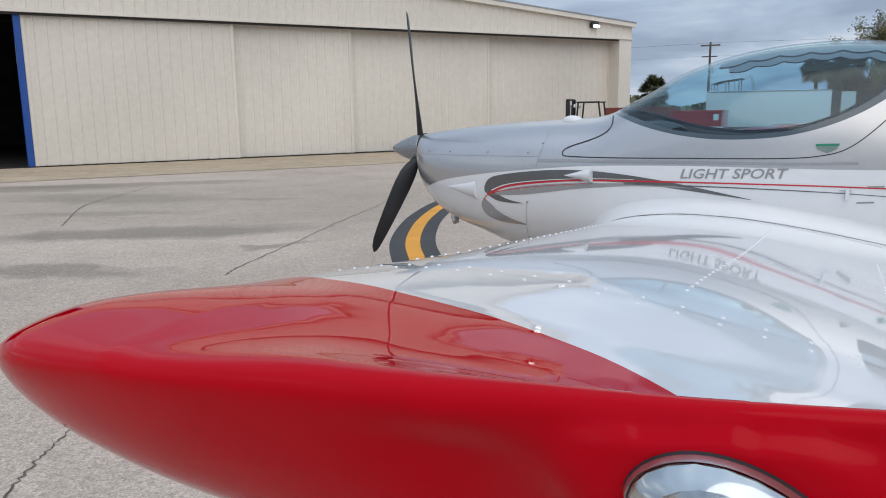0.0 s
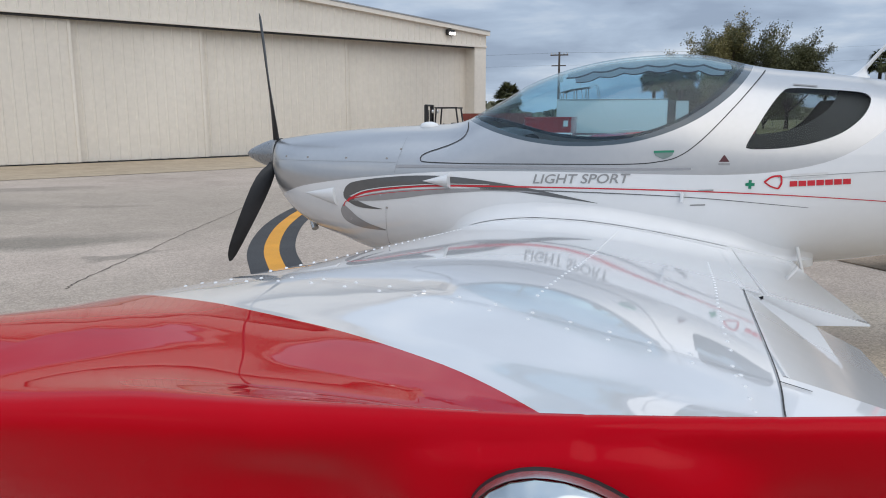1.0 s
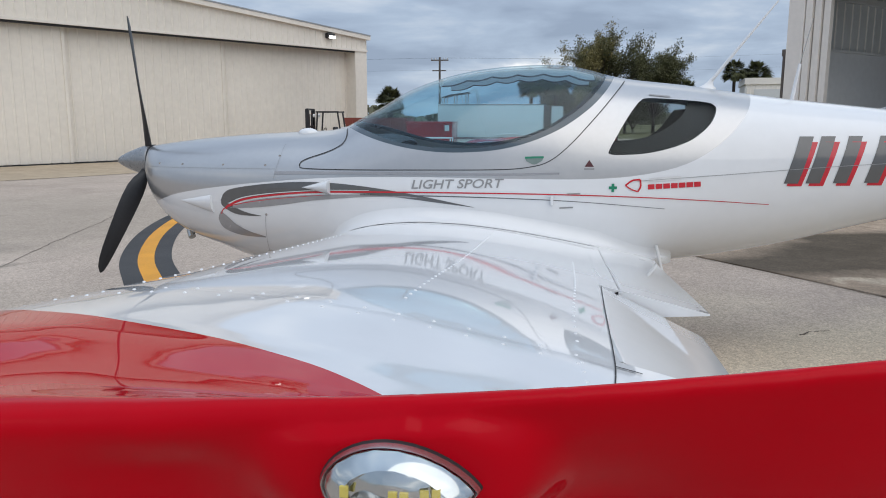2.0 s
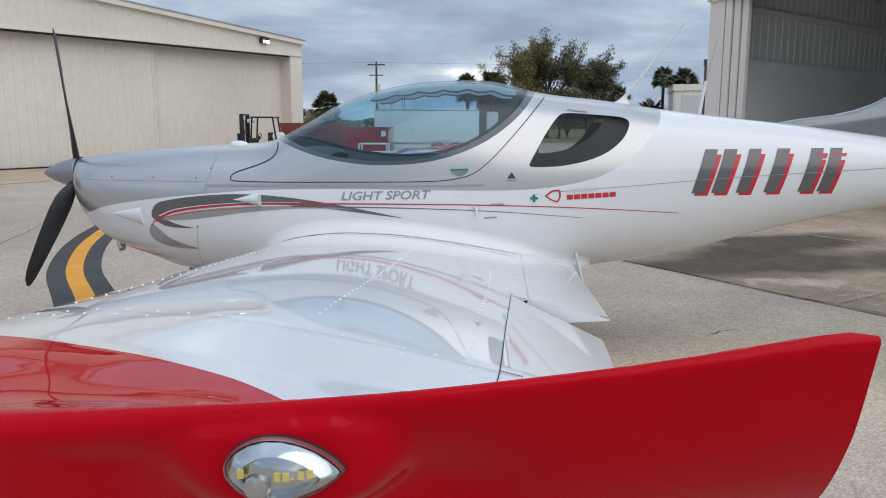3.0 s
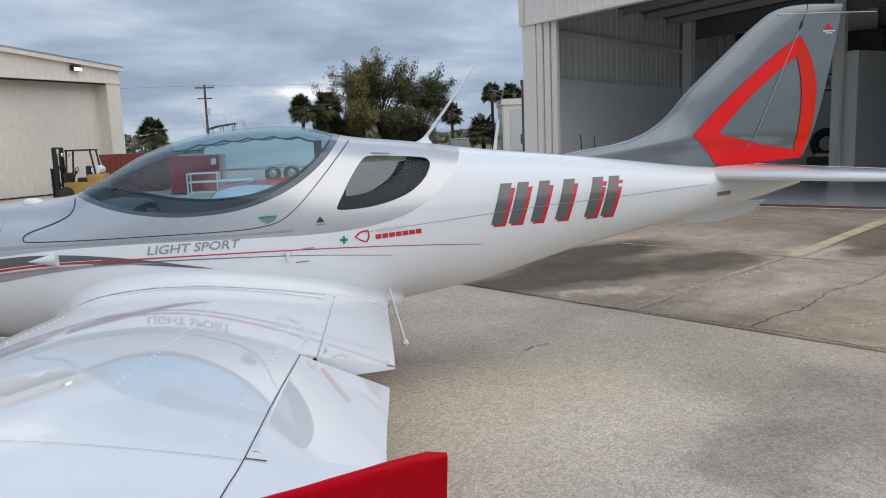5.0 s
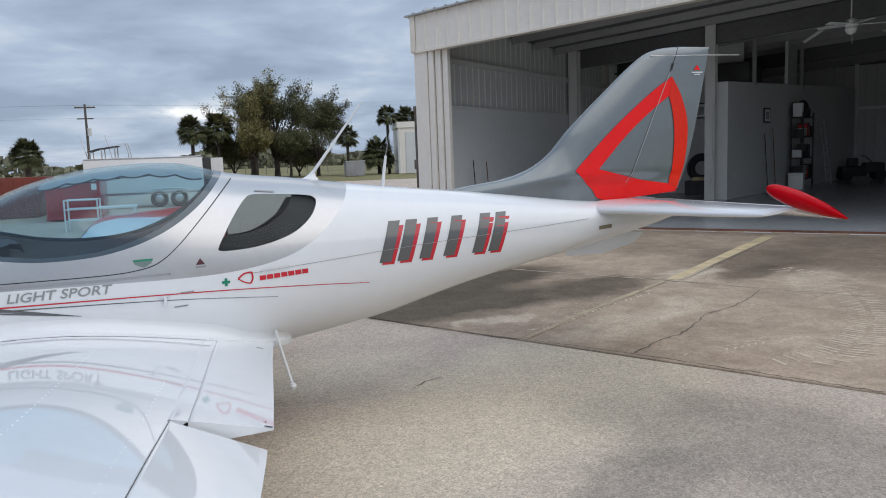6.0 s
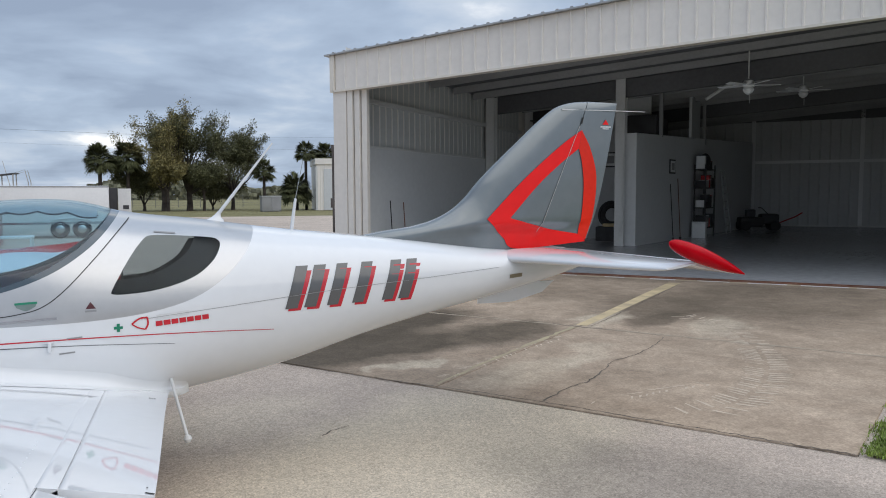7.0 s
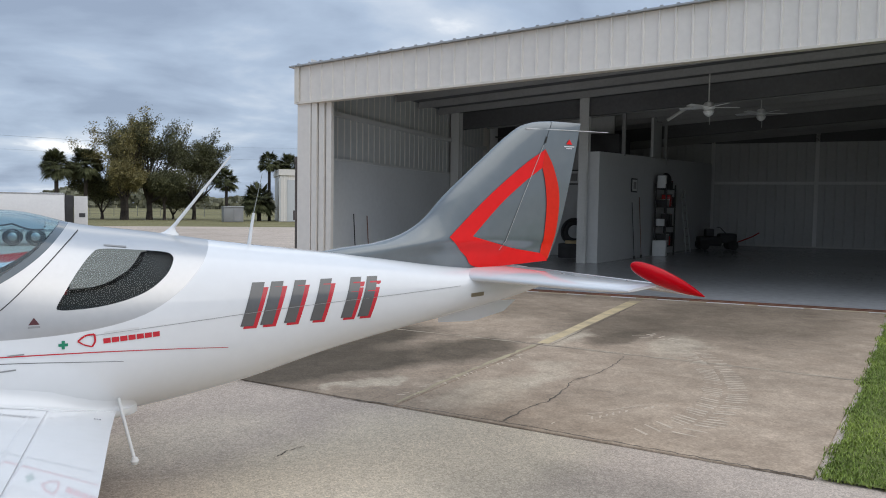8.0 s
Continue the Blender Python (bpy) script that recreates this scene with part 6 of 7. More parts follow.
# ---------------------------------------------------------------- trees and distance
def tree(name, label, at, height, width, seed, leaf, stems=5, bole=0.12, leaves=20, leaf_size=0.15, trunk_r=0.30, clump=0.42, skirt=0.5, spread=0.85):
    """A short bole that forks into rising limbs, with leaves in loose clumps at the twigs."""
    rnd = random.Random(seed)
    tr = thing(name, label, "tree", at)
    limbs, tips = [], []

    def limb(p, d, length, r, depth):
        pts, rad = [p], [r]
        for k in range(4):
            d = (d + Vector((rnd.uniform(-0.16, 0.16), rnd.uniform(-0.16, 0.16), rnd.uniform(-0.02, 0.14)))).normalized()
            pts.append(pts[-1] + d * length / 4)
            rad.append(r * (1 - 0.13 * (k + 1)))
            if depth >= 2:
                tips.append((len(limbs), k + 1, depth))
        limbs.append((pts, rad, depth))
        if depth >= 4:
            return
        for k in range(3):
            tilt = rnd.uniform(0.25, 0.75) * (1.0 if depth < 3 else 1.3)
            out = d.orthogonal().normalized()
            out.rotate(Matrix.Rotation(rnd.uniform(0, 6.283), 3, d))
            limb(pts[-1 - (k % 3)], (d * math.cos(tilt) + out * math.sin(tilt)).normalized(), length * rnd.uniform(0.6, 0.8), rad[-1 - (k % 3)] * 0.66, depth + 1)

    bole_h = height * bole
    limbs.append(([Vector((0, 0, -0.1)), Vector((0.03, 0, bole_h * 0.5)), Vector((0, 0.04, bole_h))], [trunk_r * 1.3, trunk_r, trunk_r * 0.95], 0))
    for k in range(stems):
        a = 6.283 * k / stems + rnd.uniform(-0.4, 0.4)
        tilt = rnd.uniform(0.10, spread)
        limb(Vector((0, 0, bole_h * 0.92)), Vector((math.cos(a) * math.sin(tilt), math.sin(a) * math.sin(tilt), math.cos(tilt))), height * rnd.uniform(0.22, 0.30), trunk_r * 0.55, 1)
    every = [p for pts, _, _ in limbs for p in pts]
    kz = height * 0.97 / max(p.z for p in every)
    half = sorted(math.hypot(p.x, p.y) for p in every)[int(len(every) * 0.96)]
    kx = 0.5 * width / half
    bm = bmesh.new()
    limbs = [([Vector((p.x * kx, p.y * kx, p.z * kz)) for p in pts], rad, dep) for pts, rad, dep in limbs]
    for pts, rad, dep in limbs:
        tube(bm, pts, [max(q, 0.012) for q in rad], 8 if dep < 2 else 4, cap=False)
    part("trunk", bm, TRUNK, tr, "dark branching trunk")
    vs, fs = [], []
    for li, k, dep in tips:
        n = leaves if dep >= 4 else int(leaves * skirt) if dep == 3 else int(leaves * skirt * 0.35)
        if rnd.random() < 0.16:
            continue
        for _ in range(n):
            away = Vector((rnd.gauss(0, 1), rnd.gauss(0, 1), rnd.gauss(0, 0.75)))
            if away.length > 1.9:
                away *= rnd.random() * 1.9 / away.length
            q = limbs[li][0][k] + away * clump
            nrm = Vector((rnd.gauss(0, 1), rnd.gauss(0, 1), rnd.gauss(0, 1))).normalized()
            u = nrm.orthogonal().normalized() * leaf_size * rnd.uniform(0.5, 1.1)
            v = nrm.cross(u).normalized() * leaf_size * rnd.uniform(0.3, 0.6)
            c = len(vs)
            vs += [tuple(q - u), tuple(q - v * 0.8), tuple(q + u), tuple(q + v)]
            fs.append((c, c + 1, c + 2, c + 3))
    me = bpy.data.meshes.new("crown")
    me.from_pydata(vs, [], fs)
    cr = part("crown", me, leaf, tr, "thin crown of small leaves with gaps")
    cr["kind"] = "stuff"
    return tr


def palm(label, at, height, crown, seed, leaf=PALM, trunk_r=0.16, fronds=34, name="palm_tree"):
    rnd = random.Random(seed)
    tr = thing(name, label, "palm tree", at)
    lean = rnd.uniform(-0.04, 0.04) * height
    bm = tubem([(0, 0, -0.1), (lean * 0.4, 0, height * 0.4), (lean, 0, height - 0.1)], [trunk_r * 1.15, trunk_r, trunk_r * 1.05], 10)
    part("trunk", bm, TRUNK, tr, "rough slender trunk")
    vs, fs = [], []
    for _ in range(fronds):
        a, e = rnd.uniform(0, 6.283), math.asin(rnd.uniform(-0.72, 0.98))
        L = crown * rnd.uniform(0.86, 1.02)
        d = Vector((math.cos(a) * math.cos(e), math.sin(a) * math.cos(e), math.sin(e)))
        o = Vector((lean, 0, height))
        s = d.cross(Vector((0, 0, 1))).normalized() if abs(d.z) < 0.98 else Vector((1, 0, 0))
        hub_ = o + d * L * 0.56
        for k in range(25):
            q = (k - 12) / 12 * 2.1
            tipd = (d * math.cos(q) + s * math.sin(q)).normalized()
            end = hub_ + tipd * L * 0.45 * rnd.uniform(0.85, 1.05) + Vector((0, 0, -0.17 * L * (1 - max(0, d.z)) * rnd.uniform(0.6, 1.3)))
            w = tipd.cross(Vector((0, 0, 1)))
            w = (w.normalized() if w.length > 1e-3 else Vector((1, 0, 0))) * 0.034 * crown
            b = len(vs)
            mid = (hub_ + end) / 2 + Vector((0, 0, 0.07 * L))
            vs += [hub_, mid - w, end, mid + w]
            fs.append((b, b + 1, b + 2, b + 3))
        b = len(vs)
        w = s * 0.02 * crown
        vs += [o - w, o + w, hub_ + w, hub_ - w]
        fs.append((b, b + 1, b + 2, b + 3))
    me = bpy.data.meshes.new("crown")
    me.from_pydata([tuple(v) for v in vs], [], fs)
    cr = part("crown", me, leaf, tr, "round crown of fan fronds")
    cr["kind"] = "stuff"
    return tr


tree("oak_tree", "tall thin-leaved oak with yellowing crown", (8.6, 83.0, 0), 12.4, 7.4, 3, LEAFY, 7, 0.13, 22, 0.125, clump=0.33, skirt=0.2)
tree("oak_tree", "broad dark green oak with forked trunk", (11.3, 84.0, 0), 11.6, 9.8, 8, LEAF, 8, 0.13, 33, 0.125, clump=0.34, skirt=0.35, spread=1.0)
tree("oak_tree", "dark green oak behind the fence", (16.4, 86.5, 0), 10.4, 7.8, 14, LEAF, 7, 0.15, 44, 0.125, trunk_r=0.2, clump=0.34, skirt=0.4)
tree("bush_tree", "low dark green tree", (6.6, 85.5, 0), 5.2, 5.0, 21, LEAF, 5, 0.08, 48, trunk_r=0.16, clump=0.34, skirt=0.9)
tree("bush_tree", "low yellow-green tree under the tall oak", (8.9, 82.0, 0), 6.6, 4.4, 31, LEAFY, 6, 0.34, 46, 0.14, trunk_r=0.14, clump=0.34, skirt=0.8)
tree("bush_tree", "low dark tree under the broad oak", (12.7, 82.6, 0), 5.2, 4.6, 32, LEAF, 6, 0.36, 46, 0.14, trunk_r=0.14, clump=0.34, skirt=0.8)
tree("bush_tree", "low dark thicket beyond the trees", (14.5, 90, 0), 4.6, 6.0, 22, LEAF, 6, 0.06, 40, trunk_r=0.12, clump=0.36, skirt=0.9)
palm("sabal palm with dense round crown", (2.2, 82, 0), 5.4, 2.1, 5, trunk_r=0.2, fronds=90)
palm("sabal palm with dense round crown", (4.9, 83, 0), 5.7, 2.2, 6, trunk_r=0.2, fronds=90)
palm("sabal palm with dense round crown", (19.3, 82, 0), 4.4, 1.7, 7, fronds=69)
palm("short bushy palm by the fence", (22.6, 80.5, 0), 2.3, 2.4, 8, trunk_r=0.22, fronds=90)
palm("tall slender palm with small crown", (24.0, 81.5, 0), 6.6, 1.6, 9, fronds=66)
palm("sabal palm with dense round crown", (26.8, 84, 0), 6.2, 2.2, 10, fronds=75)
palm("short palm with round crown", (-8.9, 56.0, 0), 2.85, 1.42, 12, trunk_r=0.2, fronds=110)

# far woods behind the field, their leaf colour paled as haze
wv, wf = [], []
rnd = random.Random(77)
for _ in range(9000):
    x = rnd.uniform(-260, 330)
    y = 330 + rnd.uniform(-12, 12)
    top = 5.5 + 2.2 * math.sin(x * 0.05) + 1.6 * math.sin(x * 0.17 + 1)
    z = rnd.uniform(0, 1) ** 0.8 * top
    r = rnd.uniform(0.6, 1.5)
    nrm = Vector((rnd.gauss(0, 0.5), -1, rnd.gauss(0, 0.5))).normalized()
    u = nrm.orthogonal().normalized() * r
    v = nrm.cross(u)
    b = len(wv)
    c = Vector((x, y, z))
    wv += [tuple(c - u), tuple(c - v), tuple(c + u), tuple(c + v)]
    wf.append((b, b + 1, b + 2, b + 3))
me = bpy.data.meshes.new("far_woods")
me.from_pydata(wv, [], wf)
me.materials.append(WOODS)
tagged(new("far_woods", me), "line of far woods with haze in its colour", "woods", "", "stuff")

# chain fence along the field
fence = thing("fence", "low grey wire fence along the grass field", "fence", (0, 108, 0))
FENCEG = mat("dull_fence_wire", (0.16, 0.16, 0.14), 0.7)
for k in range(16):
    part("post", tubem([(-12 + 3 * k, 0, 0), (-12 + 3 * k, 0, 1.35)], 0.045, 6), FENCEG, fence)
for z in (0.3, 0.65, 1.0, 1.3):
    part("rail", tubem([(-12, 0, z), (33, 0, z)], 0.012, 4), FENCEG, fence)

# utility pole
pole = thing("utility_pole", "weathered wooden utility pole with crossarms", "pole", (-8.2, 82.5, 0))
part("post", tubem([(0, 0, -0.2), (0, 0, 8.5)], [0.16, 0.11], 10), POLEW, pole)
part("crossarm", boxm(-1.0, -0.05, 8.1, 1.0, 0.05, 8.24), POLEW, pole)
part("crossarm", boxm(-0.85, -0.05, 6.95, 0.75, 0.05, 7.07), POLEW, pole)
for x in (-0.9, -0.5, 0.5, 0.9):
    part("insulator", tubem([(x, 0, 8.24), (x, 0, 8.42)], 0.05, 8), BEAM, pole)
part("transformer", tubem([(0.25, -0.1, 5.2), (0.25, -0.1, 6.0)], 0.2, 12), BEAM, pole, "grey transformer can")
wires = thing("power_line", "thin black overhead wires", "wire", (-8.2, 82.5, 0))
for dx, z, r in ((-0.9, 8.42, 0.0045), (0.9, 8.42, 0.0045), (-0.85, 7.07, 0.0045)):
    part("wire", tubem([(-60, 3, z + 0.6), (-30, 1.5, z - 0.25), (dx, 0, z), (22, -1, z - 0.4), (48, -2, z + 0.3)], r, 4), BLACK, wires)

# enclosed trailer with open rear door
tl = thing("enclosed_trailer", "white enclosed tandem trailer with open rear door", "trailer", (0, 28.3, 0))
bm = boxm(-1.55, 0, 0.55, 3.02, 2.3, 2.06, bevel=0.06)
body = part("body", bm, TRAILW, tl, "white trailer body")
# solid near-black block takes the place of the shaded interior
bm = boxm(3.022, 0.0, 0.62, 3.33, 2.2, 1.98, bevel=0.02)
part("rear_shade", bm, DARK, body, "solid dark block for the shaded open rear")
part("rear_door", boxm(3.345, -0.05, 0.62, 3.83, 0.0, 1.95, bevel=0.01, m=None), BEAM, tl, "opened rear door panel")
part("door_sticker", boxm(3.52, -0.062, 1.12, 3.74, -0.052, 1.28), INTERIOR, tl)
bm = boxm(-1.50, -0.012, 2.0, 3.02, -0.002, 2.05)
part("roof_rail", bm, STEEL, body)
bm = boxm(-1.50, -0.012, 0.55, 3.02, -0.002, 0.64)
part("lower_rail", bm, STEEL, body)
for x in (1.22, 2.0):
    bm = bmesh.new()
    lathe(bm, [(0.17, 0.0), (0.30, -0.02), (0.35, 0.05), (0.35, 0.18), (0.30, 0.22)], 22, "y", (x, 0.0, 0.35))
    w = part("wheel", bm, RUBBER, tl, "black trailer tyre")
    bm = bmesh.new()
    lathe(bm, [(0.02, -0.015), (0.14, -0.015), (0.18, 0.01), (0.18, 0.1)], 16, "y", (x, 0.0, 0.35))
    part("rim", bm, STEEL, w)
bm = tubem([(0.8, -0.02, 0.62), (1.0, -0.03, 0.74), (1.6, -0.03, 0.79), (2.2, -0.03, 0.74), (2.42, -0.02, 0.62)], 0.025, 6)
part("fender", bm, TRAILW, tl)
# slanted sheet on a light tube frame, with two whips
bm = bmesh.new()
loft(bm, [[(-1.40, y, 2.36), (-1.0, y, 2.47), (-0.24, y, 2.57), (-0.24, y, 2.54), (-1.0, y, 2.44), (-1.40, y, 2.33)] for y in (0.25, 1.5)])
part("roof_sheet", bm, INTERIOR, tl, "dark slanted sheet over the roof")
for y in (0.3, 1.45):
    for x, z in ((-1.3, 2.35), (-0.85, 2.46), (-0.35, 2.53)):
        part("roof_post", tubem([(x, y, 2.04), (x, y, z)], 0.025, 6), STEEL, tl)
    part("roof_rack", tubem([(-0.3, y, 2.55), (0.06, y, 2.68), (0.16, y, 2.20), (0.16, y, 2.04)], 0.018, 6), STEEL, tl, "thin rack hoop on the roof")
for x, y, top in ((-1.38, 0.4, -1.62), (-0.5, 0.7, -0.72)):
    part("whip", tubem([(x, y, 2.04), (top, y, 3.02)], [0.018, 0.010], 6), STEEL, tl, "thin slanted whip on the roof")

# red steel container and rusty skip
rc = thing("red_container", "weathered red steel box container", "container", (-1.86, 22.0, 0))
bm = bmesh.new()
box(bm, 0.0, 0.05, 0.12, 1.61, 2.0, 1.26, 0.02)
for k in range(6):
    box(bm, 0.0 + 0.29 * k, 0.0, 0.2, 0.12 + 0.29 * k, 0.05, 1.2)
box(bm, -0.03, -0.02, 1.22, 1.64, 2.02, 1.31, 0.01)
box(bm, -0.03, -0.02, 0.05, 1.64, 2.02, 0.16, 0.01)
part("body", bm, TRUCKRED, rc)
part("placard", boxm(1.36, -0.035, 0.98, 1.52, -0.025, 1.18), TRAILW, rc, "pale faded placard")
sk = thing("skip", "rusty dark red open steel skip", "skip", (-3.6, 25.0, 0))
bm = bmesh.new()
loft(bm, [[(x, y, z) for x, y in ((-a, 0), (a, 0), (a, 1.6), (-a, 1.6))] for z, a in ((0.02, 0.9), (1.3, 1.25), (1.45, 1.28))])
for k in range(6):
    box(bm, -1.0 + 0.38 * k, -0.05, 0.1, -0.92 + 0.38 * k, 0.0, 1.35)
part("body", bm, SKIPRED, sk)

# forklift
fk = thing("forklift", "tan and black forklift truck with overhead guard", "forklift", (-4.55, 21.2, 0))
bm = bmesh.new()
box(bm, -0.35, -0.45, 0.25, 0.75, 0.45, 0.62, 0.05)
box(bm, 0.35, -0.47, 0.25, 0.85, 0.47, 0.85, 0.08)
part("body", bm, ORANGE, fk, "tan forklift body")
for y in (-0.35, 0.35):
    part("mast_rail", boxm(-0.62, y - 0.05, 0.08, -0.5, y + 0.05, 1.72), BLACK, fk, "black mast rail")
    part("guard_post", tubem([(-0.28, y, 0.6), (-0.2, y, 1.62)], 0.03, 8), BLACK, fk)
    part("guard_post", tubem([(0.62, y, 0.8), (0.5, y, 1.62)], 0.03, 8), BLACK, fk)
    part("fork", boxm(-1.45, y * 0.6 - 0.05, 0.06, -0.6, y * 0.6 + 0.05, 0.10), BLACK, fk)
for z in (0.5, 1.1, 1.68):
    part("mast_bar", boxm(-0.60, -0.38, z, -0.52, 0.38, z + 0.06), BLACK, fk)
bm = bmesh.new()
for k in range(6):
    box(bm, -0.22 + 0.14 * k, -0.38, 1.60, -0.17 + 0.14 * k, 0.38, 1.64)
box(bm, -0.25, -0.40, 1.60, 0.55, -0.36, 1.65)
box(bm, -0.25, 0.36, 1.60, 0.55, 0.40, 1.65)
part("overhead_guard", bm, BLACK, fk)
bm = bmesh.new()
box(bm, 0.0, -0.22, 0.62, 0.35, 0.22, 0.75, 0.04)
box(bm, 0.28, -0.22, 0.72, 0.38, 0.22, 1.12, 0.04)
part("seat", bm, DARK, fk)
for y in (-0.28, -0.14, 0.0, 0.14, 0.28):
    part("load_backrest_bar", boxm(-0.74, y - 0.02, 0.12, -0.70, y + 0.02, 1.05), BLACK, fk)
for z in (0.12, 0.55, 1.02):
    part("carriage_bar", boxm(-0.74, -0.34, z, -0.66, 0.34, z + 0.06), BLACK, fk)
for y in (-0.16, 0.16):
    part("lift_cylinder", tubem([(-0.56, y, 0.2), (-0.56, y, 1.55)], 0.035, 10), DARK, fk, "dark hydraulic lift cylinder")
    part("lift_chain", boxm(-0.59, y + 0.06, 0.4, -0.57, y + 0.09, 1.6), RUST, fk)
bm = tubem([(-0.2, 0, 0.62), (-0.05, 0, 0.98)], 0.025, 8)
tube(bm, [(-0.05 + 0.05 * math.sin(q) * 0.4, 0.17 * math.cos(q), 0.98 + 0.10 * math.sin(q)) for q in (2 * math.pi * k / 16 for k in range(17))], 0.014, 6, cap=False)
part("steering_wheel", bm, BLACK, fk)
part("dashboard", boxm(-0.36, -0.36, 0.6, -0.22, 0.36, 0.92, bevel=0.03), DARK, fk)
for y in (-0.3, 0.3):
    part("head_lamp", tubem([(-0.30, y, 1.5), (-0.36, y, 1.5)], 0.06, 12), TRAILW, fk)
bm = tubem([(0.62, -0.34, 0.98), (0.62, 0.34, 0.98)], 0.14, 14)
part("gas_bottle", bm, TRAILW, fk, "white gas bottle")
for x, r in ((-0.3, 0.25), (0.62, 0.2)):
    for y in (-0.48, 0.34):
        bm = bmesh.new()
        lathe(bm, [(0.05, 0), (r * 0.6, 0), (r, 0.03), (r, 0.12), (r * 0.6, 0.14)], 18, "y", (x, y, r))
        part("wheel", bm, RUBBER, fk)

# tubular work stand
ws = thing("work_stand", "low white tubular work stand", "stand", (-0.55, 17.0, 0))
for x in (0.0, 0.8, 1.7):
    for y in (0.0, 0.6):
        part("leg", tubem([(x, y, 0), (x, y, 0.85 if x < 1 else 0.6)], 0.022, 6), TRAILW, ws)
for z in (0.3, 0.6, 0.84):
    part("rail", tubem([(0, 0, z), (0.8, 0, z)], 0.02, 6), TRAILW, ws)
    part("rail", tubem([(0, 0.6, z), (0.8, 0.6, z)], 0.02, 6), TRAILW, ws)
part("deck", boxm(0.75, -0.03, 0.58, 1.75, 0.63, 0.63), TRAILW, ws)

# far white store building and grey utility box
sh = thing("store_building", "small white metal store building with roller door", "building", (24.2, 77.5, 0), -10)
bm = bmesh.new()
corrugated(bm, 0, 9, const(0), const(5.1), 0.5, 0.03, 0.08, 0.0)
panel(bm, 0, 9, const(0), const(5.1), 0.01, 8)
part("wall", bm, CLADW, sh)
part("roof_trim", boxm(-0.15, -0.15, 5.1, 9.1, 8.1, 5.75), CLADW, sh)
part("roller_door", boxm(0.8, -0.08, 0, 4.6, -0.03, 4.6), INWALL, sh, "closed white roller door")
part("downpipe", boxm(-0.1, -0.12, 0, 0.1, -0.03, 4.8), BEAM, sh)
ub = thing("utility_box", "weathered grey utility cabinet", "utility box", (17.4, 73.5, 0))
part("cabinet", boxm(0, 0, 0, 2.0, 1.2, 1.5, bevel=0.04), TAPE, ub)
part("lid", boxm(-0.05, -0.05, 1.5, 2.05, 1.25, 1.62, bevel=0.02), ROOF, ub)
part("door", boxm(1.0, -0.03, 0.1, 1.95, -0.005, 1.45), MGREY, ub)
cone = thing("traffic_cone", "orange traffic cone by the hangar column", "cone", (11.38, 24.65, 0))
bm = bmesh.new()
lathe(bm, [(0.16, 0.0), (0.16, 0.03), (0.11, 0.035), (0.03, 0.68), (0.02, 0.7)], 18)
part("body", bm, mat("cone_orange", (0.7, 0.16, 0.03), 0.5), cone)


# ---------------------------------------------------------------- inside the open hangar
def wall_uv(v):
    return -0.45 + 0.1467 * (v - 9.0)


bm = bmesh.new()
a, b = (wall_uv(9.0), 9.0), (wall_uv(24.5), 24.5)
vs = []
for (u, v), h in ((a, 3.58), (b, 4.10)):
    for du in (0.0, 0.14):
        vs += [bm.verts.new((u - du, v, 0.0)), bm.verts.new((u - du, v, h))]
for q in ((0, 1, 3, 2), (4, 6, 7, 5), (0, 4, 5, 1), (2, 3, 7, 6), (0, 2, 6, 4), (1, 5, 7, 3)):
    bm.faces.new([vs[i] for i in q])
part("office_wall", bm, INWALL, h2, "white office partition")
part("office_front", boxm(-1.02, 9.02, 0, -0.46, 9.14, 3.58), INWALL, h2)
part("bay_wall", boxm(-5.5, 12.5, 0, -1.0, 12.6, 3.1), INWALL, h2, "white lower back wall of the side bay")
part("bay_wall_upper", boxm(-5.5, 12.52, 3.1, -0.7, 12.6, 6.0), INCLAD, h2)
# near-black deck colour stands in for the shade of the loft
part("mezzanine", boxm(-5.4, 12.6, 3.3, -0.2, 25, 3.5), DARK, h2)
part("loft_panel", boxm(wall_uv(15.2) - 0.1, 14.2, 3.75, wall_uv(15.2), 16.4, 5.25), INCLAD, h2, "grey sheet panel above the office")
for v in (11.4, 16.5):
    part("loft_post", boxm(wall_uv(v) - 0.1, v - 0.06, 3.6, wall_uv(v) + 0.02, v + 0.06, RAKE2(0) - 0.1), SHADEB, h2, "steel post above the office in a shaded tone")
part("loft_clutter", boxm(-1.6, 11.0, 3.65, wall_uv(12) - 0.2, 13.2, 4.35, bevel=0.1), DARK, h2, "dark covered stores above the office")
bm = bmesh.new()
box(bm, -1.07, 8.75, 0, -0.77, 8.79, 5.3)
box(bm, -1.07, 9.05, 0, -0.77, 9.09, 5.3)
box(bm, -0.94, 8.79, 0, -0.90, 9.05, 5.3)
part("column", bm, BEAM, h2, "white steel column")
bm = bmesh.new()
box(bm, -5.45, 8.6, 0, -5.15, 8.64, 5.2)
box(bm, -5.45, 8.9, 0, -5.15, 8.94, 5.2)
box(bm, -5.32, 8.64, 0, -5.28, 8.9, 5.2)
part("column", bm, BEAM, h2, "white steel column")


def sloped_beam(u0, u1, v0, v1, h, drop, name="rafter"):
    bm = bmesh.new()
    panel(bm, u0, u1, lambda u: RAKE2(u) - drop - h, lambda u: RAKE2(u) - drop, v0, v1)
    # beam colours are lowered to carry the shade under the roof
    part(name, bm, INSUL if name == "rafter" else SHADEB, h2, "roof beam with ceiling shade in its colour")


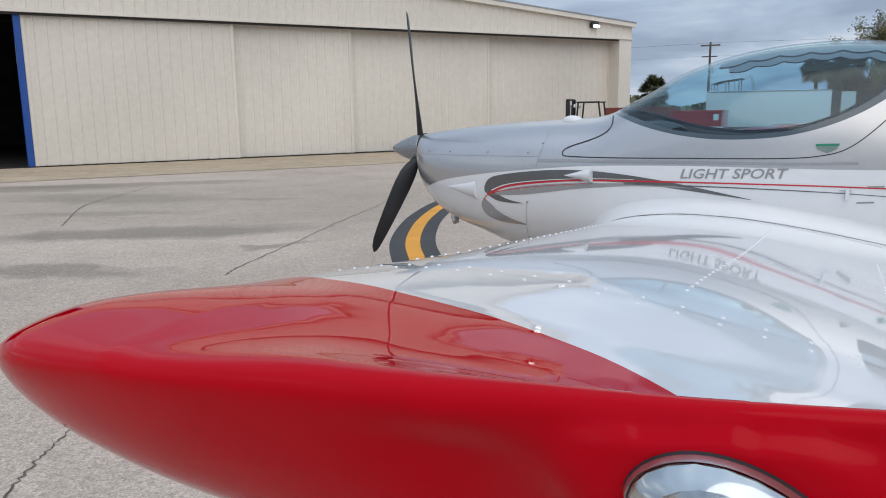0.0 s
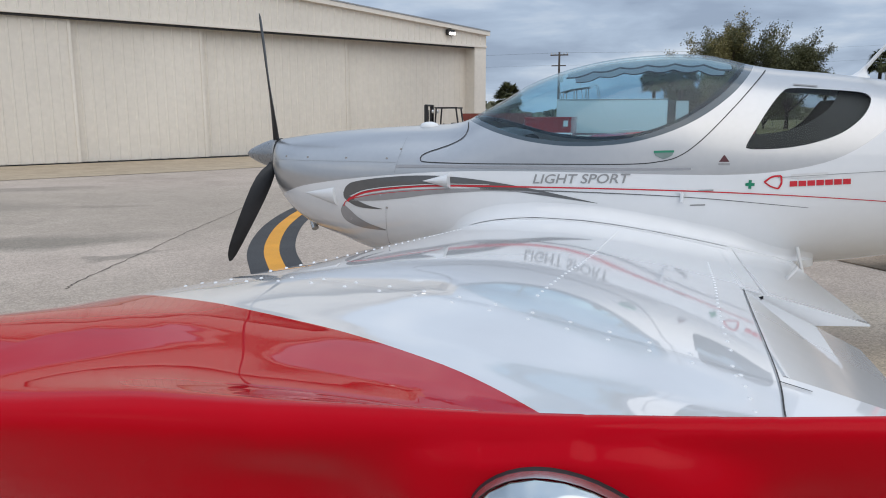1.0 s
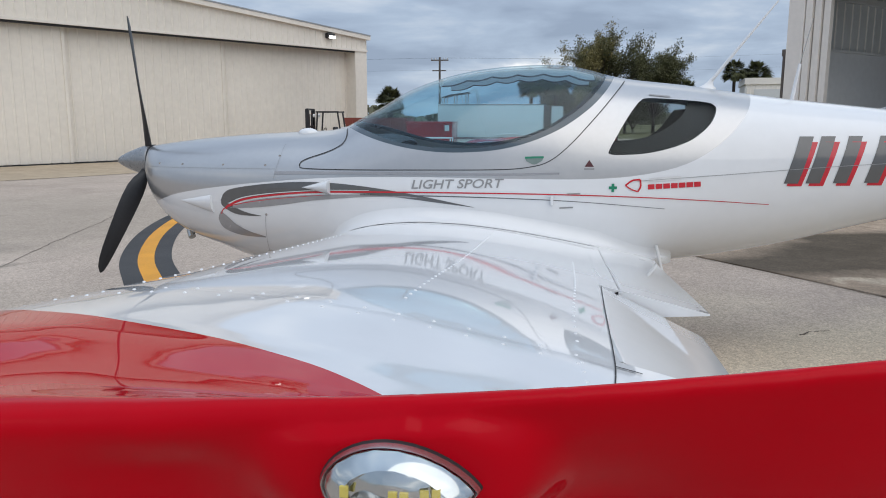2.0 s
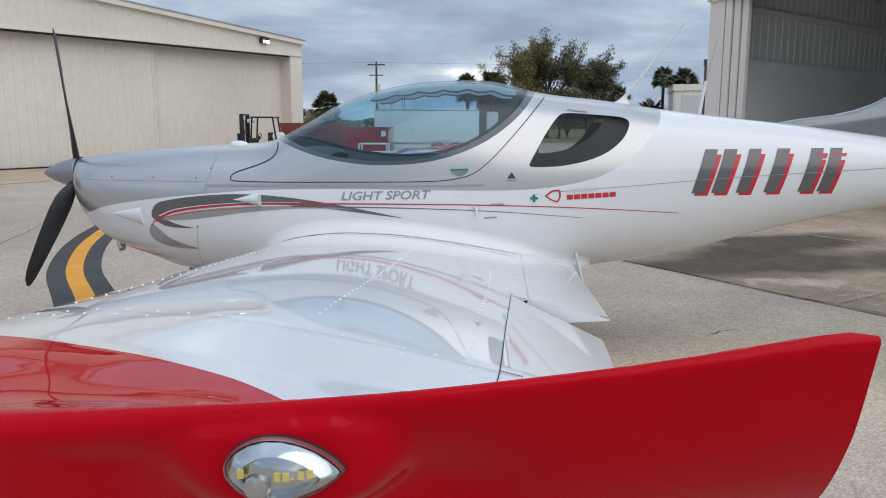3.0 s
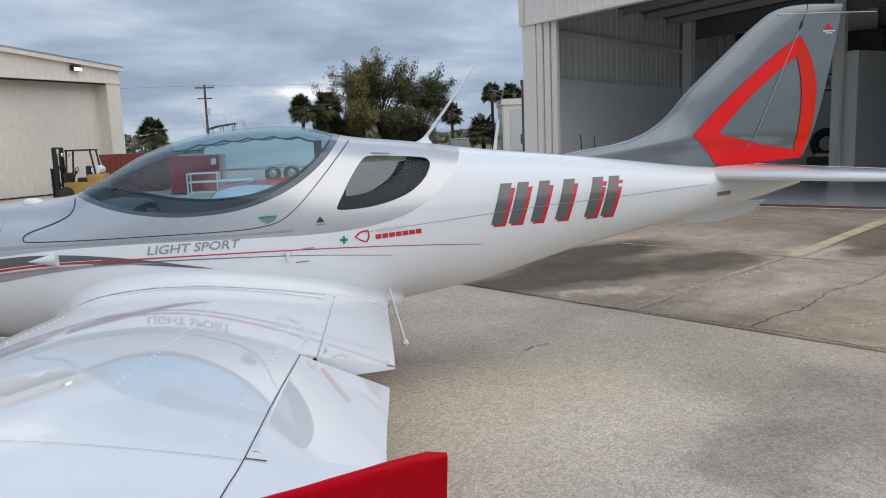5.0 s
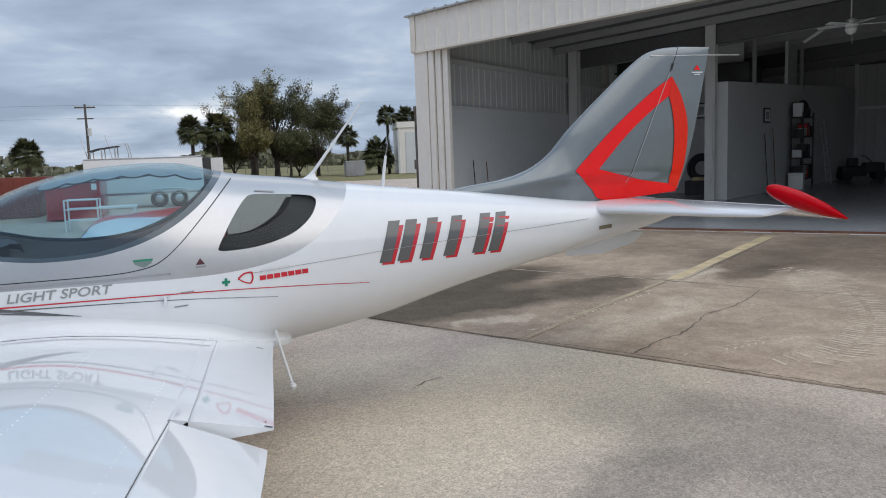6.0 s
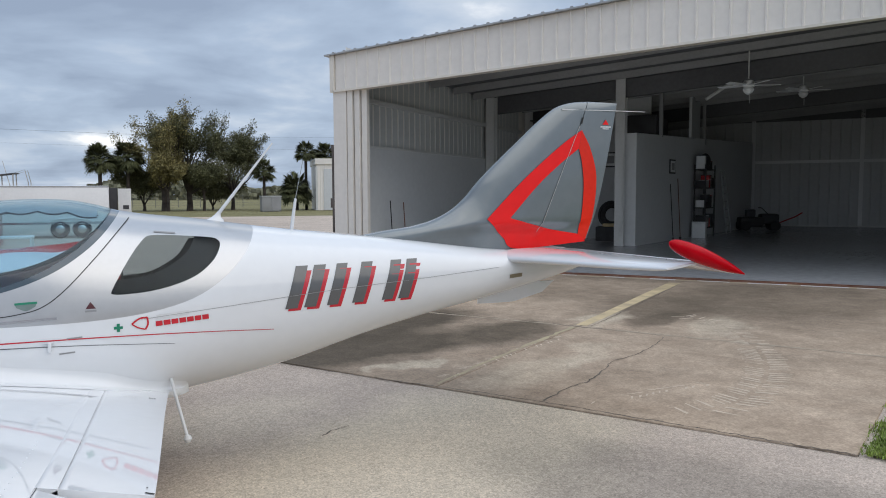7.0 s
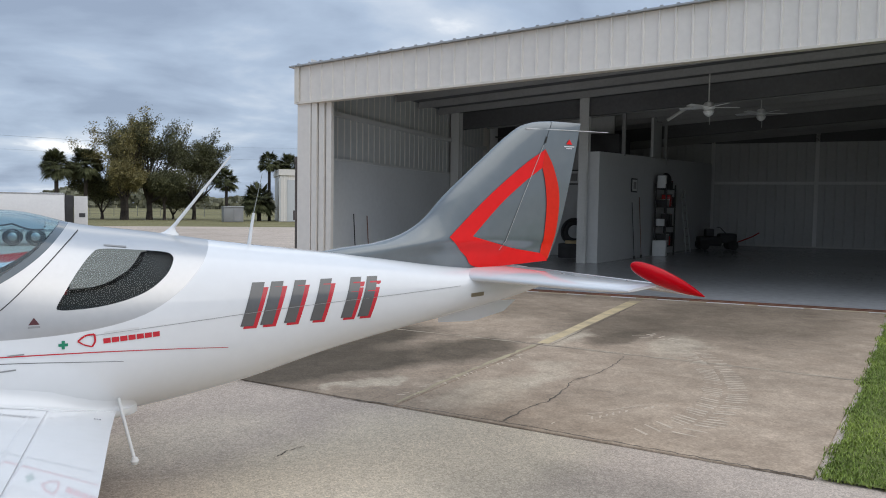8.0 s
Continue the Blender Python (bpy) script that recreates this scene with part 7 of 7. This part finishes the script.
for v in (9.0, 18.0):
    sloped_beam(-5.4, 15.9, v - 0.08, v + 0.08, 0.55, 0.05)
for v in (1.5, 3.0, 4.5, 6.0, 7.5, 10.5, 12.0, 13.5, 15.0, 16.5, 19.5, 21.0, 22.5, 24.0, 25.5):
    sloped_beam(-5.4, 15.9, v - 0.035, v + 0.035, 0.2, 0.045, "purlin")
bm = tubem([(1.6, 9, 4.5), (2.6, 9.4, 5.2)], 0.05, 8)
part("brace", bm, BEAM, h2)
# back doors: girts and seam posts
part("girt", boxm(-5.4, DEP - 0.14, 3.18, 15.8, DEP - 0.03, 3.32), TRAILW, h2)
for u in (1.7, 6.6, 11.5):
    part("door_post", boxm(u - 0.09, DEP - 0.20, 0, u + 0.09, DEP - 0.03, 6.1), TRAILW, h2)
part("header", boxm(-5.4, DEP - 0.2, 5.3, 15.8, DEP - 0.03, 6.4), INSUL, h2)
part("door_strip", boxm(-5.4, DEP - 0.3, 0.006, 15.8, DEP - 0.05, 0.06), BEAM, h2)
# rails in the threshold
part("threshold_rail", boxm(-5.3, -0.22, 0.0, 15.9, -0.16, 0.03), RUST, h2, "rusty door rail in the threshold")
part("threshold_rail", boxm(-5.3, -0.02, 0.0, 15.9, 0.04, 0.03), RUST, h2, "rusty door rail in the threshold")
part("threshold", boxm(-5.3, -0.40, 0.0, 15.9, 0.15, 0.016), SLABL, h2, "worn white threshold strip")
for k in range(24):
    part("threshold_paint", boxm(-5.2 + 0.88 * k, -0.36 - 0.02 * (k % 3), 0.0165, -5.2 + 0.88 * k + 0.3 + 0.09 * (k * 7 % 6), -0.29 - 0.015 * (k % 2), 0.0185), TRAILW, h2, "flaking white paint on the threshold")
part("light_switch", boxm(-0.92, 8.68, 1.3, -0.82, 8.74, 1.5), BEAM, h2)
bm = tubem([(-0.80, 8.7, 2.9), (-0.80, 8.7, 1.5), (-0.78, 8.7, 0.9), (-0.9, 8.66, 0.4)], 0.014, 6)
part("cable", bm, BEAM, h2)


def fan(u, v, z):
    f = thing("ceiling_fan", "white ceiling fan hanging on a long rod", "ceiling fan", (0, 0, 0), 0)
    f.matrix_basis = h2.matrix_basis @ Matrix.Translation((u, v, z))
    part("rod", tubem([(0, 0, 0.1), (0, 0, RAKE2(u) - z)], 0.018, 8), BEAM, f)
    bm = bmesh.new()
    lathe(bm, [(0.03, 0.22), (0.12, 0.18), (0.16, 0.10), (0.16, 0.02), (0.10, -0.02), (0.02, -0.02)], 22)
    part("motor", bm, TRAILW, f)
    bm = bmesh.new()
    lathe(bm, [(0.13, -0.022), (0.15, -0.06), (0.11, -0.14), (0.04, -0.19), (0.005, -0.2)], 20)
    part("light_bowl", bm, TRAILW, f, "white glass bowl")
    for k in range(5):
        bm = boxm(0.14, -0.08, -0.009, 0.82, 0.08, 0.009, bevel=0.004, m=pose(0, 0, 0.06, 12, 0, 72 * k + 20))
        part("blade", bm, TRAILW, f)
    part("pull_chain", tubem([(0.03, 0, -0.2), (0.03, 0, -0.42)], 0.008, 6), BEAM, f)
    return f


fan(2.95, 7.0, 4.52)
fan(4.2, 12.0, 4.92)


def h2_thing(name, label, category, u, v, z=0.006, turn=0.0, group=""):
    t = thing(name, label, category, group=group)
    t.matrix_basis = h2.matrix_basis @ pose(u, v, z, 0, 0, turn)
    return t


WT = -math.degrees(math.atan(0.1467))
# framed pictures
def picture(u, v, z, w, h, turn):
    p = h2_thing("framed_picture", "small dark framed picture on the wall", "picture", u, v, z, turn)
    part("frame", boxm(-w / 2, -0.03, -h / 2, w / 2, 0, h / 2, bevel=0.006), DARK, p)
    part("print", boxm(-w / 2 + 0.05, -0.036, -h / 2 + 0.05, w / 2 - 0.05, -0.031, h / 2 - 0.05), TRAILW, p, "pale mat round a faded print")
    part("photo", boxm(-w / 4, -0.040, -h / 4, w / 4, -0.0365, h / 4), TAPE, p)


picture(-2.15, 12.5, 2.92, 0.62, 0.55, 0)
picture(-3.55, 12.5, 5.35, 0.5, 0.42, 0)
picture(wall_uv(12.4) + 0.03, 12.4, 2.62, 0.62, 0.50, 90 + WT)


def broom(u, v, turn, col, h):
    b = h2_thing("broom", "long-handled broom leaning on the wall", "broom", u, v, 0.006, turn, "brooms")
    part("handle", tubem([(0, 0, 0.1), (0.06, 0.12, h)], 0.014, 8), col, b)
    part("head", boxm(-0.15, -0.04, 0.0, 0.15, 0.04, 0.11, bevel=0.015), DARK, b)


broom(wall_uv(12.1) + 0.2, 12.1, 100, DARK, 2.0)
broom(wall_uv(12.9) + 0.2, 12.9, 100, RUST, 2.2)
broom(-5.2, 1.9, 90, DARK, 1.5)
broom(-5.2, 2.6, 90, RUST, 1.45)


# rack with boxes
rk = h2_thing("storage_rack", "black storage rack with boxes and bottles", "rack", wall_uv(15.6) + 0.12, 15.6, 0.006, 90 + WT)
for x in (-1.0, 0.25):
    for y in (-0.45, -0.05):
        part("upright", boxm(x - 0.025, y - 0.025, 0, x + 0.025, y + 0.025, 2.75), DARK, rk)
for z in (0.35, 1.1, 1.85, 2.55):
    part("shelf", boxm(-1.02, -0.48, z, 0.27, -0.02, z + 0.04), DARK, rk)
rnd = random.Random(5)
CARGO = [DARK, TAPE, TRUCKRED, DARK, TRAILW, DARK, INTERIOR, DARK]
k = 0
for z in (0.39, 1.14, 1.89, 2.59):
    x = -0.95
    while x < 0.1:
        w, h = rnd.uniform(0.14, 0.34), rnd.uniform(0.2, 0.5)
        bx = h2_thing("storage_box", "box stored on the rack", "box", wall_uv(15.6) + 0.12, 15.6, 0.006, 90 + WT, "stored boxes")
        part("body", boxm(x, -0.4, z, x + w, -0.08, z + h, bevel=0.015), CARGO[k % 8], bx)
        part("lid", boxm(x - 0.006, -0.406, z + h, x + w + 0.006, -0.074, z + h + 0.02, bevel=0.006), CARGO[(k + 3) % 8], bx)
        x += w + rnd.uniform(0.02, 0.1)
        k += 1
wb = h2_thing("white_bin", "white plastic bin on the floor", "bin", 0.75, 14.6)
part("body", boxm(-0.25, -0.25, 0, 0.25, 0.25, 0.55, bevel=0.03), TRAILW, wb)
part("lid", boxm(-0.27, -0.27, 0.55, 0.27, 0.27, 0.60, bevel=0.02), TRAILW, wb)
hm = h2_thing("helmet_bag", "black rounded bag on top of the rack", "bag", wall_uv(15.6) + 0.12, 15.6, 0.006, 90 + WT)
bm = bmesh.new()
bmesh.ops.create_icosphere(bm, subdivisions=3, radius=0.34)
for v in bm.verts:
    v.co = Vector((v.co.x * 1.25 - 0.45, v.co.y * 0.6 - 0.25, max(v.co.z, -0.2) * 0.95 + 2.86 + 0.03 * math.sin(v.co.x * 14)))
part("shell", bm, DARK, hm)
part("strap", tubem([(-0.1, -0.2, 2.72), (0.05, -0.22, 2.95), (0.2, -0.2, 2.74)], 0.02, 6), DARK, hm)
ld = h2_thing("ladder", "dull aluminium step ladder against the wall", "ladder", wall_uv(18.2) + 0.3, 18.2, 0.006, 90 + WT)
for x in (-0.35, 0.35):
    part("rail", tubem([(x, -0.25, 0), (x * 0.75, 0.05, 2.6)], 0.03, 8), TAPE, ld)
for q in range(7):
    part("rung", tubem([(-0.33 + 0.012 * q, -0.21 + 0.04 * q, 0.33 * (q + 1)), (0.33 - 0.012 * q, -0.21 + 0.04 * q, 0.33 * (q + 1))], 0.016, 6), TAPE, ld)
# mower and hose reel
mw = h2_thing("lawn_mower", "dark ride-on mower parked at the wall", "mower", 2.3, 21.5, 0.006, 20)
bm = bmesh.new()
box(bm, -0.8, -0.4, 0.18, 0.2, 0.4, 0.6, 0.1)
box(bm, 0.1, -0.3, 0.3, 0.9, 0.3, 0.75, 0.12)
part("body", bm, DARK, mw)
part("seat", boxm(-0.5, -0.2, 0.6, -0.1, 0.2, 0.95, bevel=0.08), INTERIOR, mw)
part("handle", tubem([(0.5, 0, 0.7), (0.2, 0, 1.0), (0.1, -0.2, 1.02), (0.1, 0.2, 1.02)], 0.02, 6), DARK, mw)
for x, y in ((-0.6, -0.5), (-0.6, 0.38), (0.7, -0.42), (0.7, 0.3)):
    bm = bmesh.new()
    lathe(bm, [(0.05, 0), (0.14, 0), (0.22, 0.03), (0.22, 0.1), (0.14, 0.12)], 16, "y", (x, y, 0.22))
    part("wheel", bm, RUBBER, mw)
rd = h2_thing("red_hand_truck", "red handled tool lying on the floor", "tool", 3.6, 24.5)
part("handle", tubem([(-0.6, 0, 0.2), (0.2, 0, 0.55), (0.5, 0, 0.75)], 0.03, 6), TRUCKRED, rd)
part("foot", boxm(-0.9, -0.15, 0.0, -0.5, 0.15, 0.2, bevel=0.04), DARK, rd)
hr = h2_thing("hose_reel", "dark round hose reel on a cart", "hose reel", -1.55, 10.4)
bm = bmesh.new()
for r, q in ((0.44, 0.0), (0.38, 0.05), (0.32, -0.04), (0.27, 0.03)):
    tube(bm, [(r * math.cos(a), q + 0.02 * math.sin(3 * a), 0.95 + r * math.sin(a)) for a in (2 * math.pi * i / 24 for i in range(25))], 0.045, 8)
part("hose", bm, DARK, hr, "coiled black hose")
part("cart", boxm(-0.5, -0.25, 0.05, 0.5, 0.25, 0.55, bevel=0.04), INTERIOR, hr)
part("rag", boxm(-0.25, -0.32, 0.55, 0.45, -0.05, 0.66, bevel=0.04), YELLOWP, hr, "dull yellow rag")
# dark shelves in the side bay
for u in (-4.7, -3.9):
    sv = h2_thing("bay_shelf", "dark shelf unit with stored parts", "shelf", u, 12.2, 3.2)
    part("back", boxm(-0.35, 0.0, 0, 0.35, 0.03, 1.9), DARK, sv)
    for z in (0.0, 0.6, 1.2, 1.8):
        part("board", boxm(-0.36, -0.3, z, 0.36, 0.0, z + 0.04), DARK, sv)
